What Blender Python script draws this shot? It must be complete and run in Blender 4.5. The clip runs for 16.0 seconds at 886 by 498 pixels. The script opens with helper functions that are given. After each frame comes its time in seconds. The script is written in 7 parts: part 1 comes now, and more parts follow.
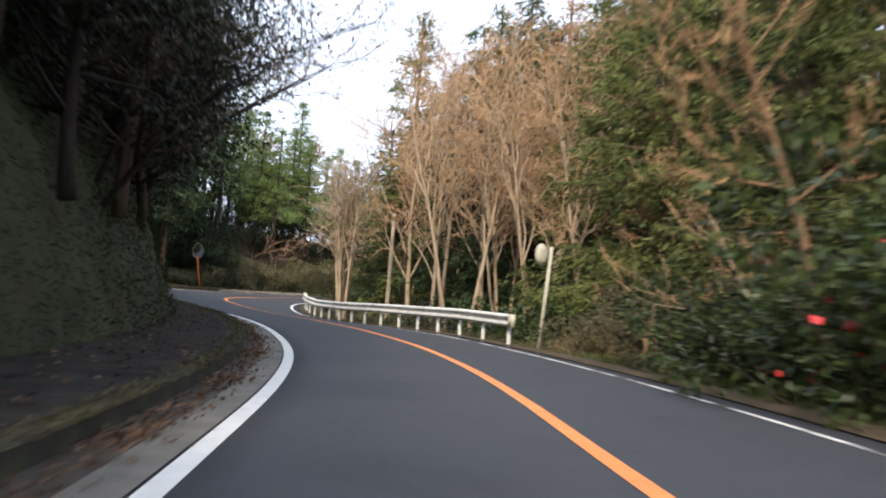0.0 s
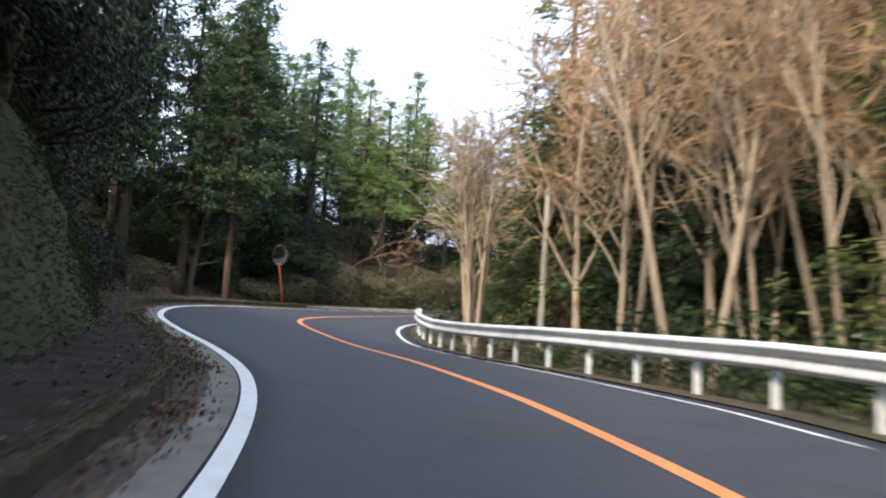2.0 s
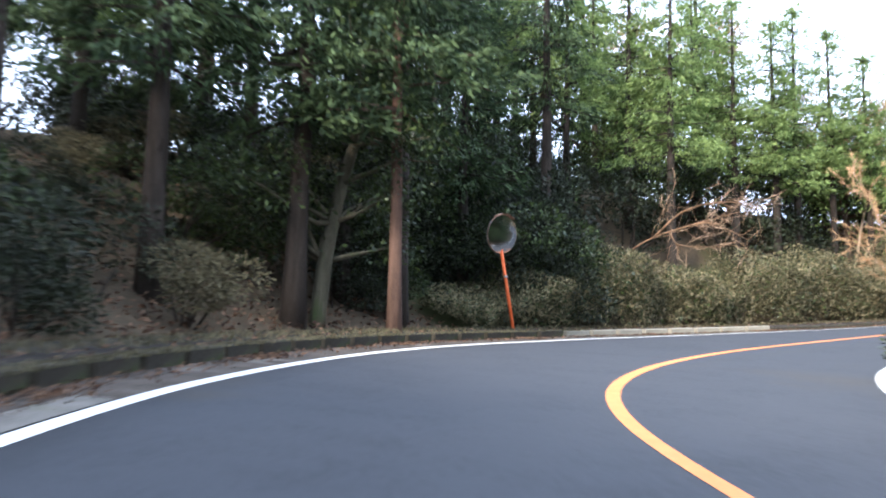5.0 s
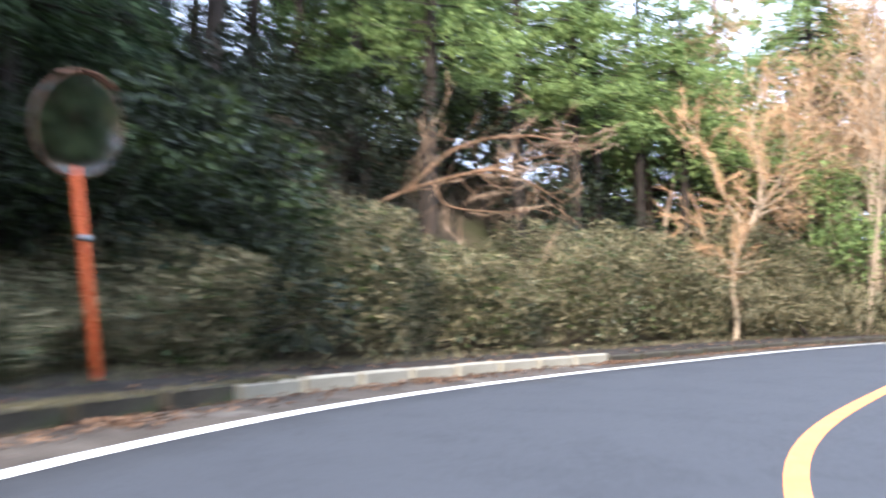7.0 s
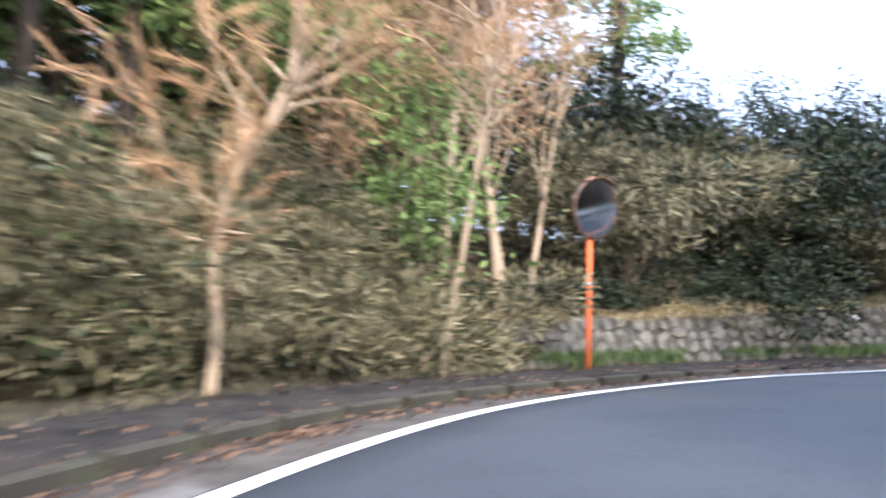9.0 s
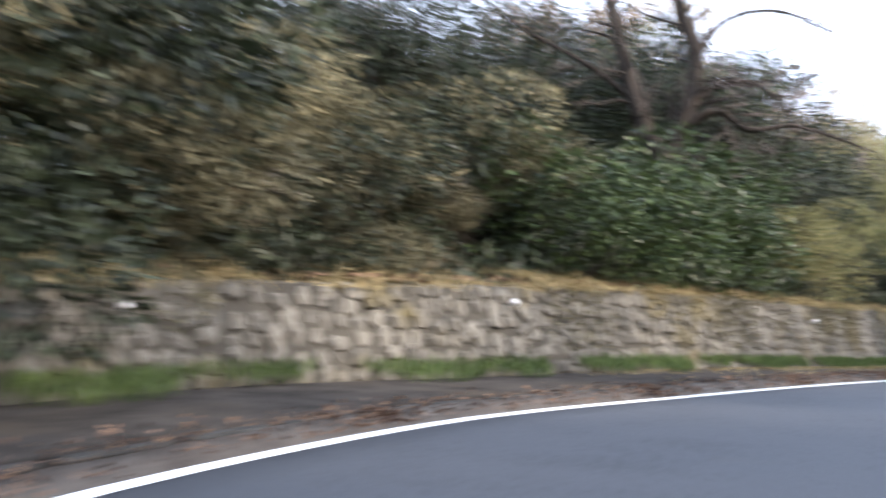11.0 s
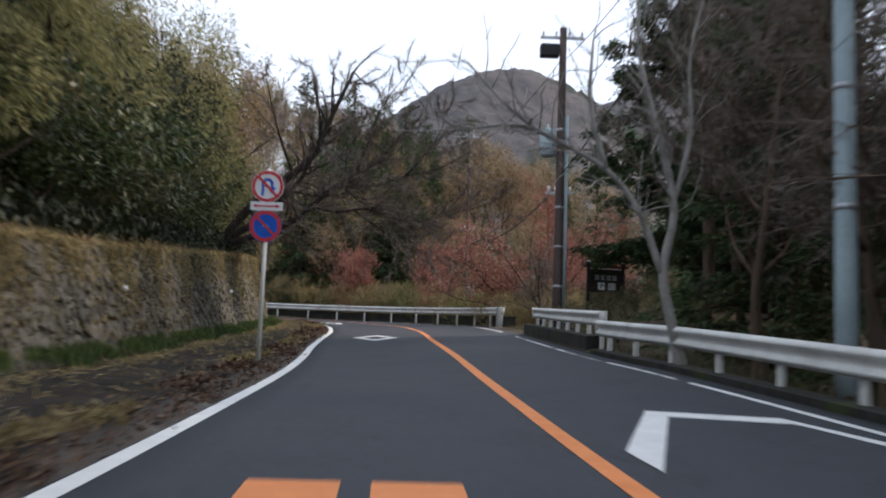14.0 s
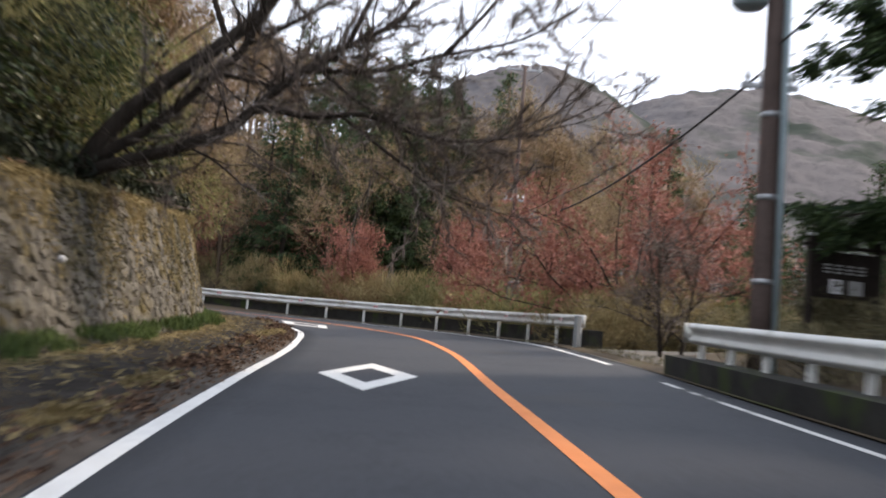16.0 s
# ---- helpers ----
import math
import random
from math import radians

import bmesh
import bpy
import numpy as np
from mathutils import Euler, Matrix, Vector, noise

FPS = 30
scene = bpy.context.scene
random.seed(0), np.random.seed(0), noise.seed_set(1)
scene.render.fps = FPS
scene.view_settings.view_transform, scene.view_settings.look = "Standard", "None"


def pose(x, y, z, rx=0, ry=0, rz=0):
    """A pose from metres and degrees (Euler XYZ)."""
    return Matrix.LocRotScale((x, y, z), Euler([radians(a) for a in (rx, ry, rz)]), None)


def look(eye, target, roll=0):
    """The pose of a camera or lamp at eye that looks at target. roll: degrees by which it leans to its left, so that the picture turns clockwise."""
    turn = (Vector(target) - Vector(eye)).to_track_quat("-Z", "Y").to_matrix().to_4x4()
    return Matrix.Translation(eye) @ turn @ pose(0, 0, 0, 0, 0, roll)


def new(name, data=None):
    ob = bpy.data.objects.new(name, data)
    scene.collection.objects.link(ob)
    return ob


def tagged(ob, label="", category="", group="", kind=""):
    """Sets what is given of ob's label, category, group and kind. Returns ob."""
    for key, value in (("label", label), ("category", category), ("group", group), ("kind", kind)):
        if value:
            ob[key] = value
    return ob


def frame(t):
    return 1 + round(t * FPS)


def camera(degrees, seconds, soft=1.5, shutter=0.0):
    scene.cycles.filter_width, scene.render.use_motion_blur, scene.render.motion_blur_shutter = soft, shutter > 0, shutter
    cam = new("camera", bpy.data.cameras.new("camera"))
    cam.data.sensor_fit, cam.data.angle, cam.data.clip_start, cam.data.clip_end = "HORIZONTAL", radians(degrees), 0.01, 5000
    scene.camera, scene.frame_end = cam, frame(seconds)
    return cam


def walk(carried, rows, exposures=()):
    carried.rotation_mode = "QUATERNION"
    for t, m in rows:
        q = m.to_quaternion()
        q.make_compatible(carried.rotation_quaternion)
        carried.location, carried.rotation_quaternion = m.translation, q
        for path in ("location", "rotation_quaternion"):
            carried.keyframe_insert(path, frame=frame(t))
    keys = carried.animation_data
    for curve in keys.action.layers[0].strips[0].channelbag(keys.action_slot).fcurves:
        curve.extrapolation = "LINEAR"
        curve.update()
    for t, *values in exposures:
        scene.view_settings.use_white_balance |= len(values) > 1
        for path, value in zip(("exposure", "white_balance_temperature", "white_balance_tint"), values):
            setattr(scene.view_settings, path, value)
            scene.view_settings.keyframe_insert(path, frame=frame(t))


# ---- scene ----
cam = camera(49.57, 16.0, soft=1.9, shutter=0.75)
PATH = [
    (0, (0.001, 0.000, -0.001), (-0.029, 1.984, 0.251), 3.65),
    (0.5, (-0.314, 4.619, 0.319), (-0.382, 6.602, 0.567), 3.76),
    (1, (-0.755, 9.140, 0.640), (-0.879, 11.120, 0.892), 3.61),
    (1.5, (-1.361, 13.582, 0.974), (-1.565, 15.554, 1.234), 3.47),
    (2, (-2.166, 17.934, 1.307), (-2.461, 19.894, 1.574), 3.35),
    (2.5, (-3.195, 22.178, 1.646), (-3.584, 24.121, 1.916), 3.28),
    (3, (-4.449, 26.296, 1.996), (-4.936, 28.216, 2.272), 3.30),
    (3.5, (-5.884, 30.288, 2.349), (-6.471, 32.179, 2.630), 3.21),
    (4, (-7.424, 34.163, 2.691), (-8.089, 36.028, 2.971), 2.75),
    (4.5, (-8.998, 37.939, 3.021), (-9.702, 39.790, 3.295), 2.02),
    (5, (-10.518, 41.643, 3.357), (-11.215, 43.499, 3.624), 1.21),
    (5.5, (-11.884, 45.308, 3.713), (-12.515, 47.188, 3.975), 0.53),
    (6, (-12.986, 48.964, 4.070), (-13.482, 50.884, 4.329), 0.22),
    (6.5, (-13.718, 52.630, 4.403), (-14.008, 54.592, 4.666), 0.41),
    (7, (-14.022, 56.301, 4.703), (-14.063, 58.283, 4.972), 0.88),
    (7.5, (-13.817, 59.915, 4.992), (-13.576, 61.881, 5.263), 1.20),
    (8, (-13.111, 63.403, 5.287), (-12.611, 65.320, 5.560), 1.38),
    (8.5, (-11.944, 66.722, 5.581), (-11.198, 68.557, 5.857), 1.65),
    (9, (-10.346, 69.807, 5.878), (-9.358, 71.523, 6.160), 1.97),
    (9.5, (-8.335, 72.574, 6.178), (-7.099, 74.120, 6.465), 2.28),
    (10, (-5.930, 74.918, 6.477), (-4.440, 76.221, 6.767), 2.48),
    (10.5, (-3.157, 76.724, 6.768), (-1.431, 77.694, 7.054), 2.49),
    (11, (-0.077, 77.884, 7.043), (1.824, 78.441, 7.318), 2.28),
    (11.5, (3.196, 78.333, 7.316), (5.172, 78.480, 7.587), 2.04),
    (12, (6.580, 78.106, 7.574), (8.544, 77.834, 7.838), 1.72),
    (12.5, (9.896, 77.267, 7.824), (11.780, 76.648, 8.084), 1.23),
    (13, (13.202, 75.986, 8.071), (15.021, 75.194, 8.326), 1.03),
    (13.5, (16.684, 74.437, 8.307), (18.470, 73.568, 8.546), 1.45),
    (14, (20.268, 72.818, 8.510), (22.046, 71.928, 8.733), 2.13),
    (14.5, (23.933, 71.195, 8.723), (25.711, 70.307, 8.945), 2.84),
    (15, (27.677, 69.580, 8.949), (29.458, 68.699, 9.174), 3.51),
    (15.5, (31.471, 67.966, 9.166), (33.254, 67.088, 9.389), 4.21),
    (16, (35.523, 66.251, 9.404), (37.311, 65.381, 9.622), 4.98),
]
EXPOSURES = [(0.0, 0.74, 6050, 10), (2.0, 0.98, 5750, 10), (3.7, 1.18, 5400, 9), (5.8, 2.14, 5500, 11), (7.4, 2.1, 5450, 12), (8.2, 1.85, 5300, 12), (10.3, 1.95, 5450, 13), (11.0, 1.9, 5800, 12), (11.4, 1.4, 6050, 12), (12.0, 0.55, 6350, 12), (12.6, 0.23, 6300, 12), (13.2, 0.17, 6250, 11), (14.2, 0.36, 6150, 10), (15.0, 0.6, 6300, 11), (16.0, 0.72, 6450, 12)]
walk(cam, [(t, look(eye, target, roll)) for t, eye, target, roll in PATH], EXPOSURES)

# ---- light: a bright hazy sky and a low, soft sun from behind the first stretch ----
SUN_AZ, SUN_EL = radians(190), radians(36)      # azimuth clockwise from +y
world = bpy.data.worlds.new("sky")
scene.world = world
world.use_nodes = True
wn = world.node_tree
wn.nodes.clear()
sky = wn.nodes.new("ShaderNodeTexSky")
sky.sky_type, sky.sun_disc = "NISHITA", False
sky.sun_elevation, sky.sun_rotation = SUN_EL, SUN_AZ
sky.air_density, sky.dust_density, sky.ozone_density = 1.0, 4.0, 1.0
haze = wn.nodes.new("ShaderNodeMix")
haze.data_type = "RGBA"
haze.inputs[0].default_value = 0.82
haze.inputs[7].default_value = (10.2, 10.9, 12.3, 1)
back = wn.nodes.new("ShaderNodeBackground")
back.inputs[1].default_value = 0.105
wout = wn.nodes.new("ShaderNodeOutputWorld")
wn.links.new(sky.outputs[0], haze.inputs[6])
wn.links.new(haze.outputs[2], back.inputs[0])
wn.links.new(back.outputs[0], wout.inputs[0])
sun_data = bpy.data.lights.new("sun", "SUN")
sun_data.energy, sun_data.angle, sun_data.color = 2.8, radians(8), (1.0, 0.82, 0.62)
sun = new("sun", sun_data)
sun_from = Vector((math.sin(SUN_AZ) * math.cos(SUN_EL), math.cos(SUN_AZ) * math.cos(SUN_EL), math.sin(SUN_EL)))
sun.matrix_basis = look(sun_from * 100, (0, 0, 0))


# ---- materials ----
def mat(name, low, high, scale=3.0, rough=0.85, metal=0.0, bump=0.0, fine=0.0, patch=None, per_object=0.0,
        per_island=0.0, stretch=None, translucent=0.0, gloss=0.25):
    """Two colours mixed by coarse and fine noise, with relief; patch: (colour, scale, threshold) lays stains over it."""
    m = bpy.data.materials.new(name)
    m.use_nodes = True
    nt = m.node_tree
    N, L = nt.nodes, nt.links
    b = N["Principled BSDF"]
    b.inputs["Roughness"].default_value, b.inputs["Metallic"].default_value = rough, metal
    b.inputs["Specular IOR Level"].default_value = gloss
    tc = N.new("ShaderNodeTexCoord")
    mp = N.new("ShaderNodeMapping")
    L.new(tc.outputs["Object"], mp.inputs[0])
    if stretch:
        mp.inputs["Scale"].default_value = stretch
    n1 = N.new("ShaderNodeTexNoise")
    n1.inputs["Scale"].default_value, n1.inputs["Detail"].default_value = scale, 6
    n1.inputs["Roughness"].default_value = 0.65
    L.new(mp.outputs[0], n1.inputs[0])
    n2 = N.new("ShaderNodeTexNoise")
    n2.inputs["Scale"].default_value, n2.inputs["Detail"].default_value = scale * 14, 3
    L.new(mp.outputs[0], n2.inputs[0])
    add = N.new("ShaderNodeMath")
    add.operation = "MULTIPLY_ADD"
    L.new(n2.outputs[0], add.inputs[0])
    add.inputs[1].default_value = 0.35 + fine
    L.new(n1.outputs[0], add.inputs[2])
    value = add.outputs[0]
    for node, socket, amount in ((("ShaderNodeObjectInfo"), "Random", per_object), ("ShaderNodeNewGeometry", "Random Per Island", per_island)):
        if amount:
            info = N.new(node)
            more = N.new("ShaderNodeMath")
            more.operation = "MULTIPLY_ADD"
            L.new(info.outputs[socket], more.inputs[0])
            more.inputs[1].default_value = amount
            L.new(value, more.inputs[2])
            less = N.new("ShaderNodeMath")
            less.operation = "SUBTRACT"
            L.new(more.outputs[0], less.inputs[0])
            less.inputs[1].default_value = amount / 2
            value = less.outputs[0]
    ramp = N.new("ShaderNodeMapRange")
    ramp.inputs[1].default_value, ramp.inputs[2].default_value = 0.42, 0.95
    L.new(value, ramp.inputs[0])
    mix = N.new("ShaderNodeMix")
    mix.data_type = "RGBA"
    mix.inputs[6].default_value, mix.inputs[7].default_value = (*low, 1), (*high, 1)
    L.new(ramp.outputs[0], mix.inputs[0])
    colour = mix.outputs[2]
    if patch:
        n3 = N.new("ShaderNodeTexNoise")
        n3.inputs["Scale"].default_value, n3.inputs["Detail"].default_value = patch[1], 5
        L.new(mp.outputs[0], n3.inputs[0])
        r3 = N.new("ShaderNodeMapRange")
        r3.inputs[1].default_value, r3.inputs[2].default_value = patch[2], patch[2] + 0.12
        L.new(n3.outputs[0], r3.inputs[0])
        m3 = N.new("ShaderNodeMix")
        m3.data_type = "RGBA"
        m3.inputs[7].default_value = (*patch[0], 1)
        L.new(r3.outputs[0], m3.inputs[0])
        L.new(colour, m3.inputs[6])
        colour = m3.outputs[2]
    L.new(colour, b.inputs["Base Color"])
    if bump:
        bp = N.new("ShaderNodeBump")
        bp.inputs["Strength"].default_value, bp.inputs["Distance"].default_value = bump, 0.02
        L.new(add.outputs[0], bp.inputs["Height"])
        L.new(bp.outputs[0], b.inputs["Normal"])
    if translucent:
        tr = N.new("ShaderNodeBsdfTranslucent")
        L.new(colour, tr.inputs[0])
        ms = N.new("ShaderNodeMixShader")
        ms.inputs[0].default_value = translucent
        L.new(b.outputs[0], ms.inputs[1])
        L.new(tr.outputs[0], ms.inputs[2])
        L.new(ms.outputs[0], N["Material Output"].inputs[0])
    return m


ASPHALT = mat("asphalt", (0.021, 0.0235, 0.029), (0.044, 0.048, 0.057), 0.9, 0.8, gloss=0.28, bump=0.35, fine=0.5, patch=((0.05, 0.048, 0.046), 0.25, 0.62))
OLD_ASPHALT = mat("old asphalt", (0.012, 0.011, 0.0105), (0.06, 0.054, 0.048), 1.6, 1.0, gloss=0.05, bump=0.5, patch=((0.04, 0.034, 0.027), 0.8, 0.56))
CONCRETE = mat("concrete", (0.085, 0.08, 0.07), (0.23, 0.215, 0.19), 2.0, 0.9, bump=0.3, patch=((0.12, 0.12, 0.08), 1.4, 0.6))
DARK_CONCRETE = mat("weathered concrete", (0.013, 0.013, 0.012), (0.055, 0.052, 0.046), 2.2, 0.95, bump=0.4, patch=((0.045, 0.06, 0.02), 1.3, 0.55))
PALE_KERB = mat("pale kerb concrete", (0.2, 0.185, 0.145), (0.4, 0.375, 0.3), 2.0, 0.9, bump=0.2, patch=((0.2, 0.18, 0.13), 1.8, 0.62))
MOSSY = mat("mossy kerb", (0.02, 0.018, 0.013), (0.08, 0.072, 0.055), 3.0, 1.0, bump=0.8, patch=((0.045, 0.06, 0.018), 2.0, 0.5))
WHITE_LINE = mat("white road paint", (0.6, 0.6, 0.58), (0.82, 0.82, 0.8), 5.0, 0.7, bump=0.1, patch=((0.38, 0.38, 0.37), 3.5, 0.66))
WORN_LINE = mat("worn white road paint", (0.5, 0.5, 0.48), (0.76, 0.76, 0.74), 5.0, 0.75, bump=0.1, patch=((0.05, 0.05, 0.052), 0.9, 0.5))
ORANGE_LINE = mat("orange road paint", (0.66, 0.21, 0.06), (0.82, 0.3, 0.1), 5.0, 0.7, bump=0.1, patch=((0.45, 0.2, 0.06), 3.5, 0.68))
SOIL = mat("forest floor", (0.022, 0.018, 0.012), (0.085, 0.064, 0.04), 0.5, 1.0, bump=0.8, fine=0.3, patch=((0.05, 0.055, 0.02), 0.22, 0.56))
BANK = mat("mossy bank", (0.016, 0.018, 0.01), (0.062, 0.066, 0.034), 1.4, 1.0, bump=0.9, fine=0.3, patch=((0.06, 0.048, 0.03), 0.7, 0.58))
STONE = mat("wall stone", (0.025, 0.0242, 0.0218), (0.152, 0.14, 0.118), 3.2, 0.95, bump=0.9, per_object=0.34, per_island=0.34, patch=((0.095, 0.078, 0.036), 0.9, 0.53))
MORTAR = mat("dark wall joint", (0.026, 0.024, 0.02), (0.085, 0.077, 0.062), 2.0, 1.0, bump=0.6)
RAIL = mat("weathered white rail paint", (0.5, 0.5, 0.47), (0.78, 0.78, 0.74), 1.8, 0.55, bump=0.1, patch=((0.3, 0.27, 0.22), 2.5, 0.66))
GREY_PAINT = mat("grey painted steel", (0.32, 0.33, 0.33), (0.52, 0.53, 0.52), 3.0, 0.6, bump=0.1)
ORANGE_PAINT = mat("orange painted pole", (0.62, 0.11, 0.03), (0.85, 0.2, 0.06), 3.0, 0.6, bump=0.1, patch=((0.4, 0.25, 0.2), 4.0, 0.66))
POLE_GREY = mat("grey pole concrete", (0.2, 0.21, 0.21), (0.36, 0.37, 0.37), 1.5, 0.85, bump=0.2)
POLE_CREAM = mat("weathered cream pole", (0.27, 0.24, 0.185), (0.46, 0.41, 0.32), 1.5, 0.85, bump=0.2, patch=((0.2, 0.16, 0.11), 1.2, 0.6))
POLE_BLUE = mat("pale blue-grey pole", (0.28, 0.36, 0.38), (0.44, 0.53, 0.55), 1.2, 0.8, bump=0.2)
POLE_BROWN = mat("brown pole", (0.06, 0.042, 0.036), (0.13, 0.095, 0.082), 1.4, 0.8, bump=0.3)
CREAM = mat("faded cream paint", (0.4, 0.38, 0.28), (0.62, 0.6, 0.48), 3.0, 0.7, patch=((0.35, 0.3, 0.2), 3.0, 0.62))
STEEL = mat("dull galvanised steel", (0.3, 0.31, 0.32), (0.5, 0.51, 0.52), 3.0, 0.5, metal=0.6)
CABLE = mat("black cable", (0.012, 0.012, 0.013), (0.03, 0.03, 0.03), 6.0, 0.6)
DARK_WOOD = mat("dark stained wood", (0.012, 0.009, 0.008), (0.045, 0.034, 0.028), 4.0, 0.8, bump=0.3)
SIGN_RED = mat("sign red", (0.5, 0.03, 0.04), (0.62, 0.06, 0.06), 4.0, 0.5)
SIGN_BLUE = mat("sign blue", (0.01, 0.075, 0.42), (0.02, 0.12, 0.55), 4.0, 0.5)
SIGN_WHITE = mat("sign white", (0.68, 0.68, 0.68), (0.82, 0.82, 0.82), 4.0, 0.5)
BARK = mat("brown bark", (0.045, 0.032, 0.022), (0.16, 0.115, 0.08), 2.0, 1.0, bump=0.9, stretch=(3, 3, 0.6))
BARK_RED = mat("reddish cedar bark", (0.05, 0.031, 0.023), (0.165, 0.1, 0.072), 2.0, 1.0, bump=0.9, stretch=(3, 3, 0.5))
BARK_DARK = mat("dark bark", (0.014, 0.011, 0.009), (0.06, 0.048, 0.038), 2.0, 1.0, bump=0.9, stretch=(3, 3, 0.6))
BARK_TAN = mat("tan bark", (0.23, 0.17, 0.112), (0.52, 0.41, 0.285), 2.0, 1.0, bump=0.6, stretch=(3, 3, 0.6), patch=((0.12, 0.1, 0.06), 1.5, 0.6))
BARK_OLIVE = mat("mossy olive bark", (0.05, 0.046, 0.03), (0.15, 0.135, 0.09), 2.0, 1.0, bump=0.7, stretch=(3, 3, 0.6), patch=((0.07, 0.09, 0.035), 1.3, 0.55))
BARK_WARM = mat("warm brown bark", (0.11, 0.066, 0.038), (0.3, 0.19, 0.115), 2.0, 1.0, bump=0.8, stretch=(3, 3, 0.6), patch=((0.07, 0.06, 0.035), 1.5, 0.58))
BARK_PALE = mat("pale grey bark", (0.17, 0.16, 0.145), (0.42, 0.4, 0.37), 2.2, 0.95, bump=0.4, patch=((0.14, 0.14, 0.1), 1.2, 0.57))
CEDAR = mat("cedar foliage", (0.017, 0.032, 0.015), (0.08, 0.118, 0.046), 0.6, 0.8, per_island=0.5, translucent=0.2)
CYPRESS = mat("cypress foliage", (0.05, 0.068, 0.022), (0.19, 0.21, 0.065), 0.6, 0.8, per_island=0.5, translucent=0.25)
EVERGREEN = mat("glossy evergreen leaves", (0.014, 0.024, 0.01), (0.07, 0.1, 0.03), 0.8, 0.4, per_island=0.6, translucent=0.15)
# near-black version of the evergreen leaves: deep shade put into their colour
SHADE_LEAF = mat("leaves darkened for shade", (0.008, 0.012, 0.007), (0.034, 0.044, 0.02), 0.8, 0.55, per_island=0.6, translucent=0.1)
BAMBOO = mat("yellowish bamboo leaves", (0.09, 0.092, 0.036), (0.32, 0.295, 0.135), 0.5, 0.7, per_island=0.6, translucent=0.5)
SASA = mat("dry bamboo grass leaves", (0.068, 0.065, 0.034), (0.31, 0.27, 0.155), 0.6, 0.8, per_island=0.8, translucent=0.3)
OLIVE = mat("olive brown leaves", (0.05, 0.047, 0.026), (0.165, 0.148, 0.085), 0.6, 0.8, per_island=0.7, translucent=0.2)
TWIG = mat("orange brown twigs", (0.3, 0.185, 0.095), (0.62, 0.4, 0.22), 0.8, 0.9, per_island=0.4)
TWIG_GREY = mat("grey brown twigs", (0.09, 0.073, 0.062), (0.25, 0.205, 0.175), 0.8, 0.9, per_island=0.4)
# lighter twin of the grey brown twigs: far haze and sunlight put into the colour
TWIG_FAR = mat("twigs lightened for haze and sun", (0.22, 0.157, 0.1), (0.47, 0.34, 0.23), 0.8, 0.9, per_island=0.4)
TWIG_RED = mat("reddish budding twigs", (0.21, 0.088, 0.066), (0.43, 0.2, 0.155), 0.8, 0.9, per_island=0.5, translucent=0.2)
BROWN_LEAF = mat("rusty dry leaves", (0.12, 0.08, 0.042), (0.31, 0.215, 0.115), 0.6, 0.9, per_island=0.7, translucent=0.25)
BUD_PALE = mat("pale buds", (0.3, 0.24, 0.2), (0.55, 0.46, 0.4), 1.0, 0.9, per_island=0.5, translucent=0.3)
OCHRE = mat("ochre withered leaves", (0.15, 0.118, 0.055), (0.38, 0.305, 0.16), 0.6, 0.9, per_island=0.6, translucent=0.35)
RUST = mat("rusty winter needles", (0.16, 0.095, 0.05), (0.44, 0.27, 0.145), 0.6, 0.9, per_island=0.5, translucent=0.25)
CAMELLIA = mat("red camellia flowers", (0.5, 0.03, 0.04), (0.75, 0.08, 0.08), 2.0, 0.7, per_island=0.4)
GRASS = mat("short green grass", (0.035, 0.06, 0.018), (0.115, 0.16, 0.048), 0.8, 0.8, per_island=0.6, translucent=0.25)
STRAW = mat("dry straw grass", (0.17, 0.13, 0.06), (0.42, 0.34, 0.18), 0.8, 0.9, per_island=0.6, translucent=0.2)
LITTER = mat("fallen brown leaves", (0.045, 0.026, 0.018), (0.2, 0.125, 0.08), 1.2, 0.95, per_island=1.0)
HILL = mat("wooded mountain", (0.011, 0.013, 0.017), (0.108, 0.099, 0.1), 0.16, 1.0, bump=1.0, fine=0.5, patch=((0.026, 0.036, 0.028), 0.016, 0.53))
FERN = mat("dull dark ferns", (0.014, 0.018, 0.008), (0.06, 0.07, 0.028), 1.2, 0.95, per_island=0.5, translucent=0.15, gloss=0.1)
FRESH = mat("fresh green foliage", (0.082, 0.125, 0.04), (0.25, 0.33, 0.105), 0.6, 0.8, per_island=0.5, translucent=0.35)
DIRT = mat("gutter dirt", (0.03, 0.024, 0.02), (0.11, 0.095, 0.08), 1.8, 1.0, bump=0.5, patch=((0.16, 0.15, 0.135), 0.9, 0.6))


def mirror_material():
    m = bpy.data.materials.new("scratched acrylic mirror")
    m.use_nodes = True
    b = m.node_tree.nodes["Principled BSDF"]
    b.inputs["Metallic"].default_value, b.inputs["Roughness"].default_value = 1.0, 0.09
    b.inputs["Base Color"].default_value = (0.62, 0.62, 0.6, 1)
    return m


MIRROR = mirror_material()

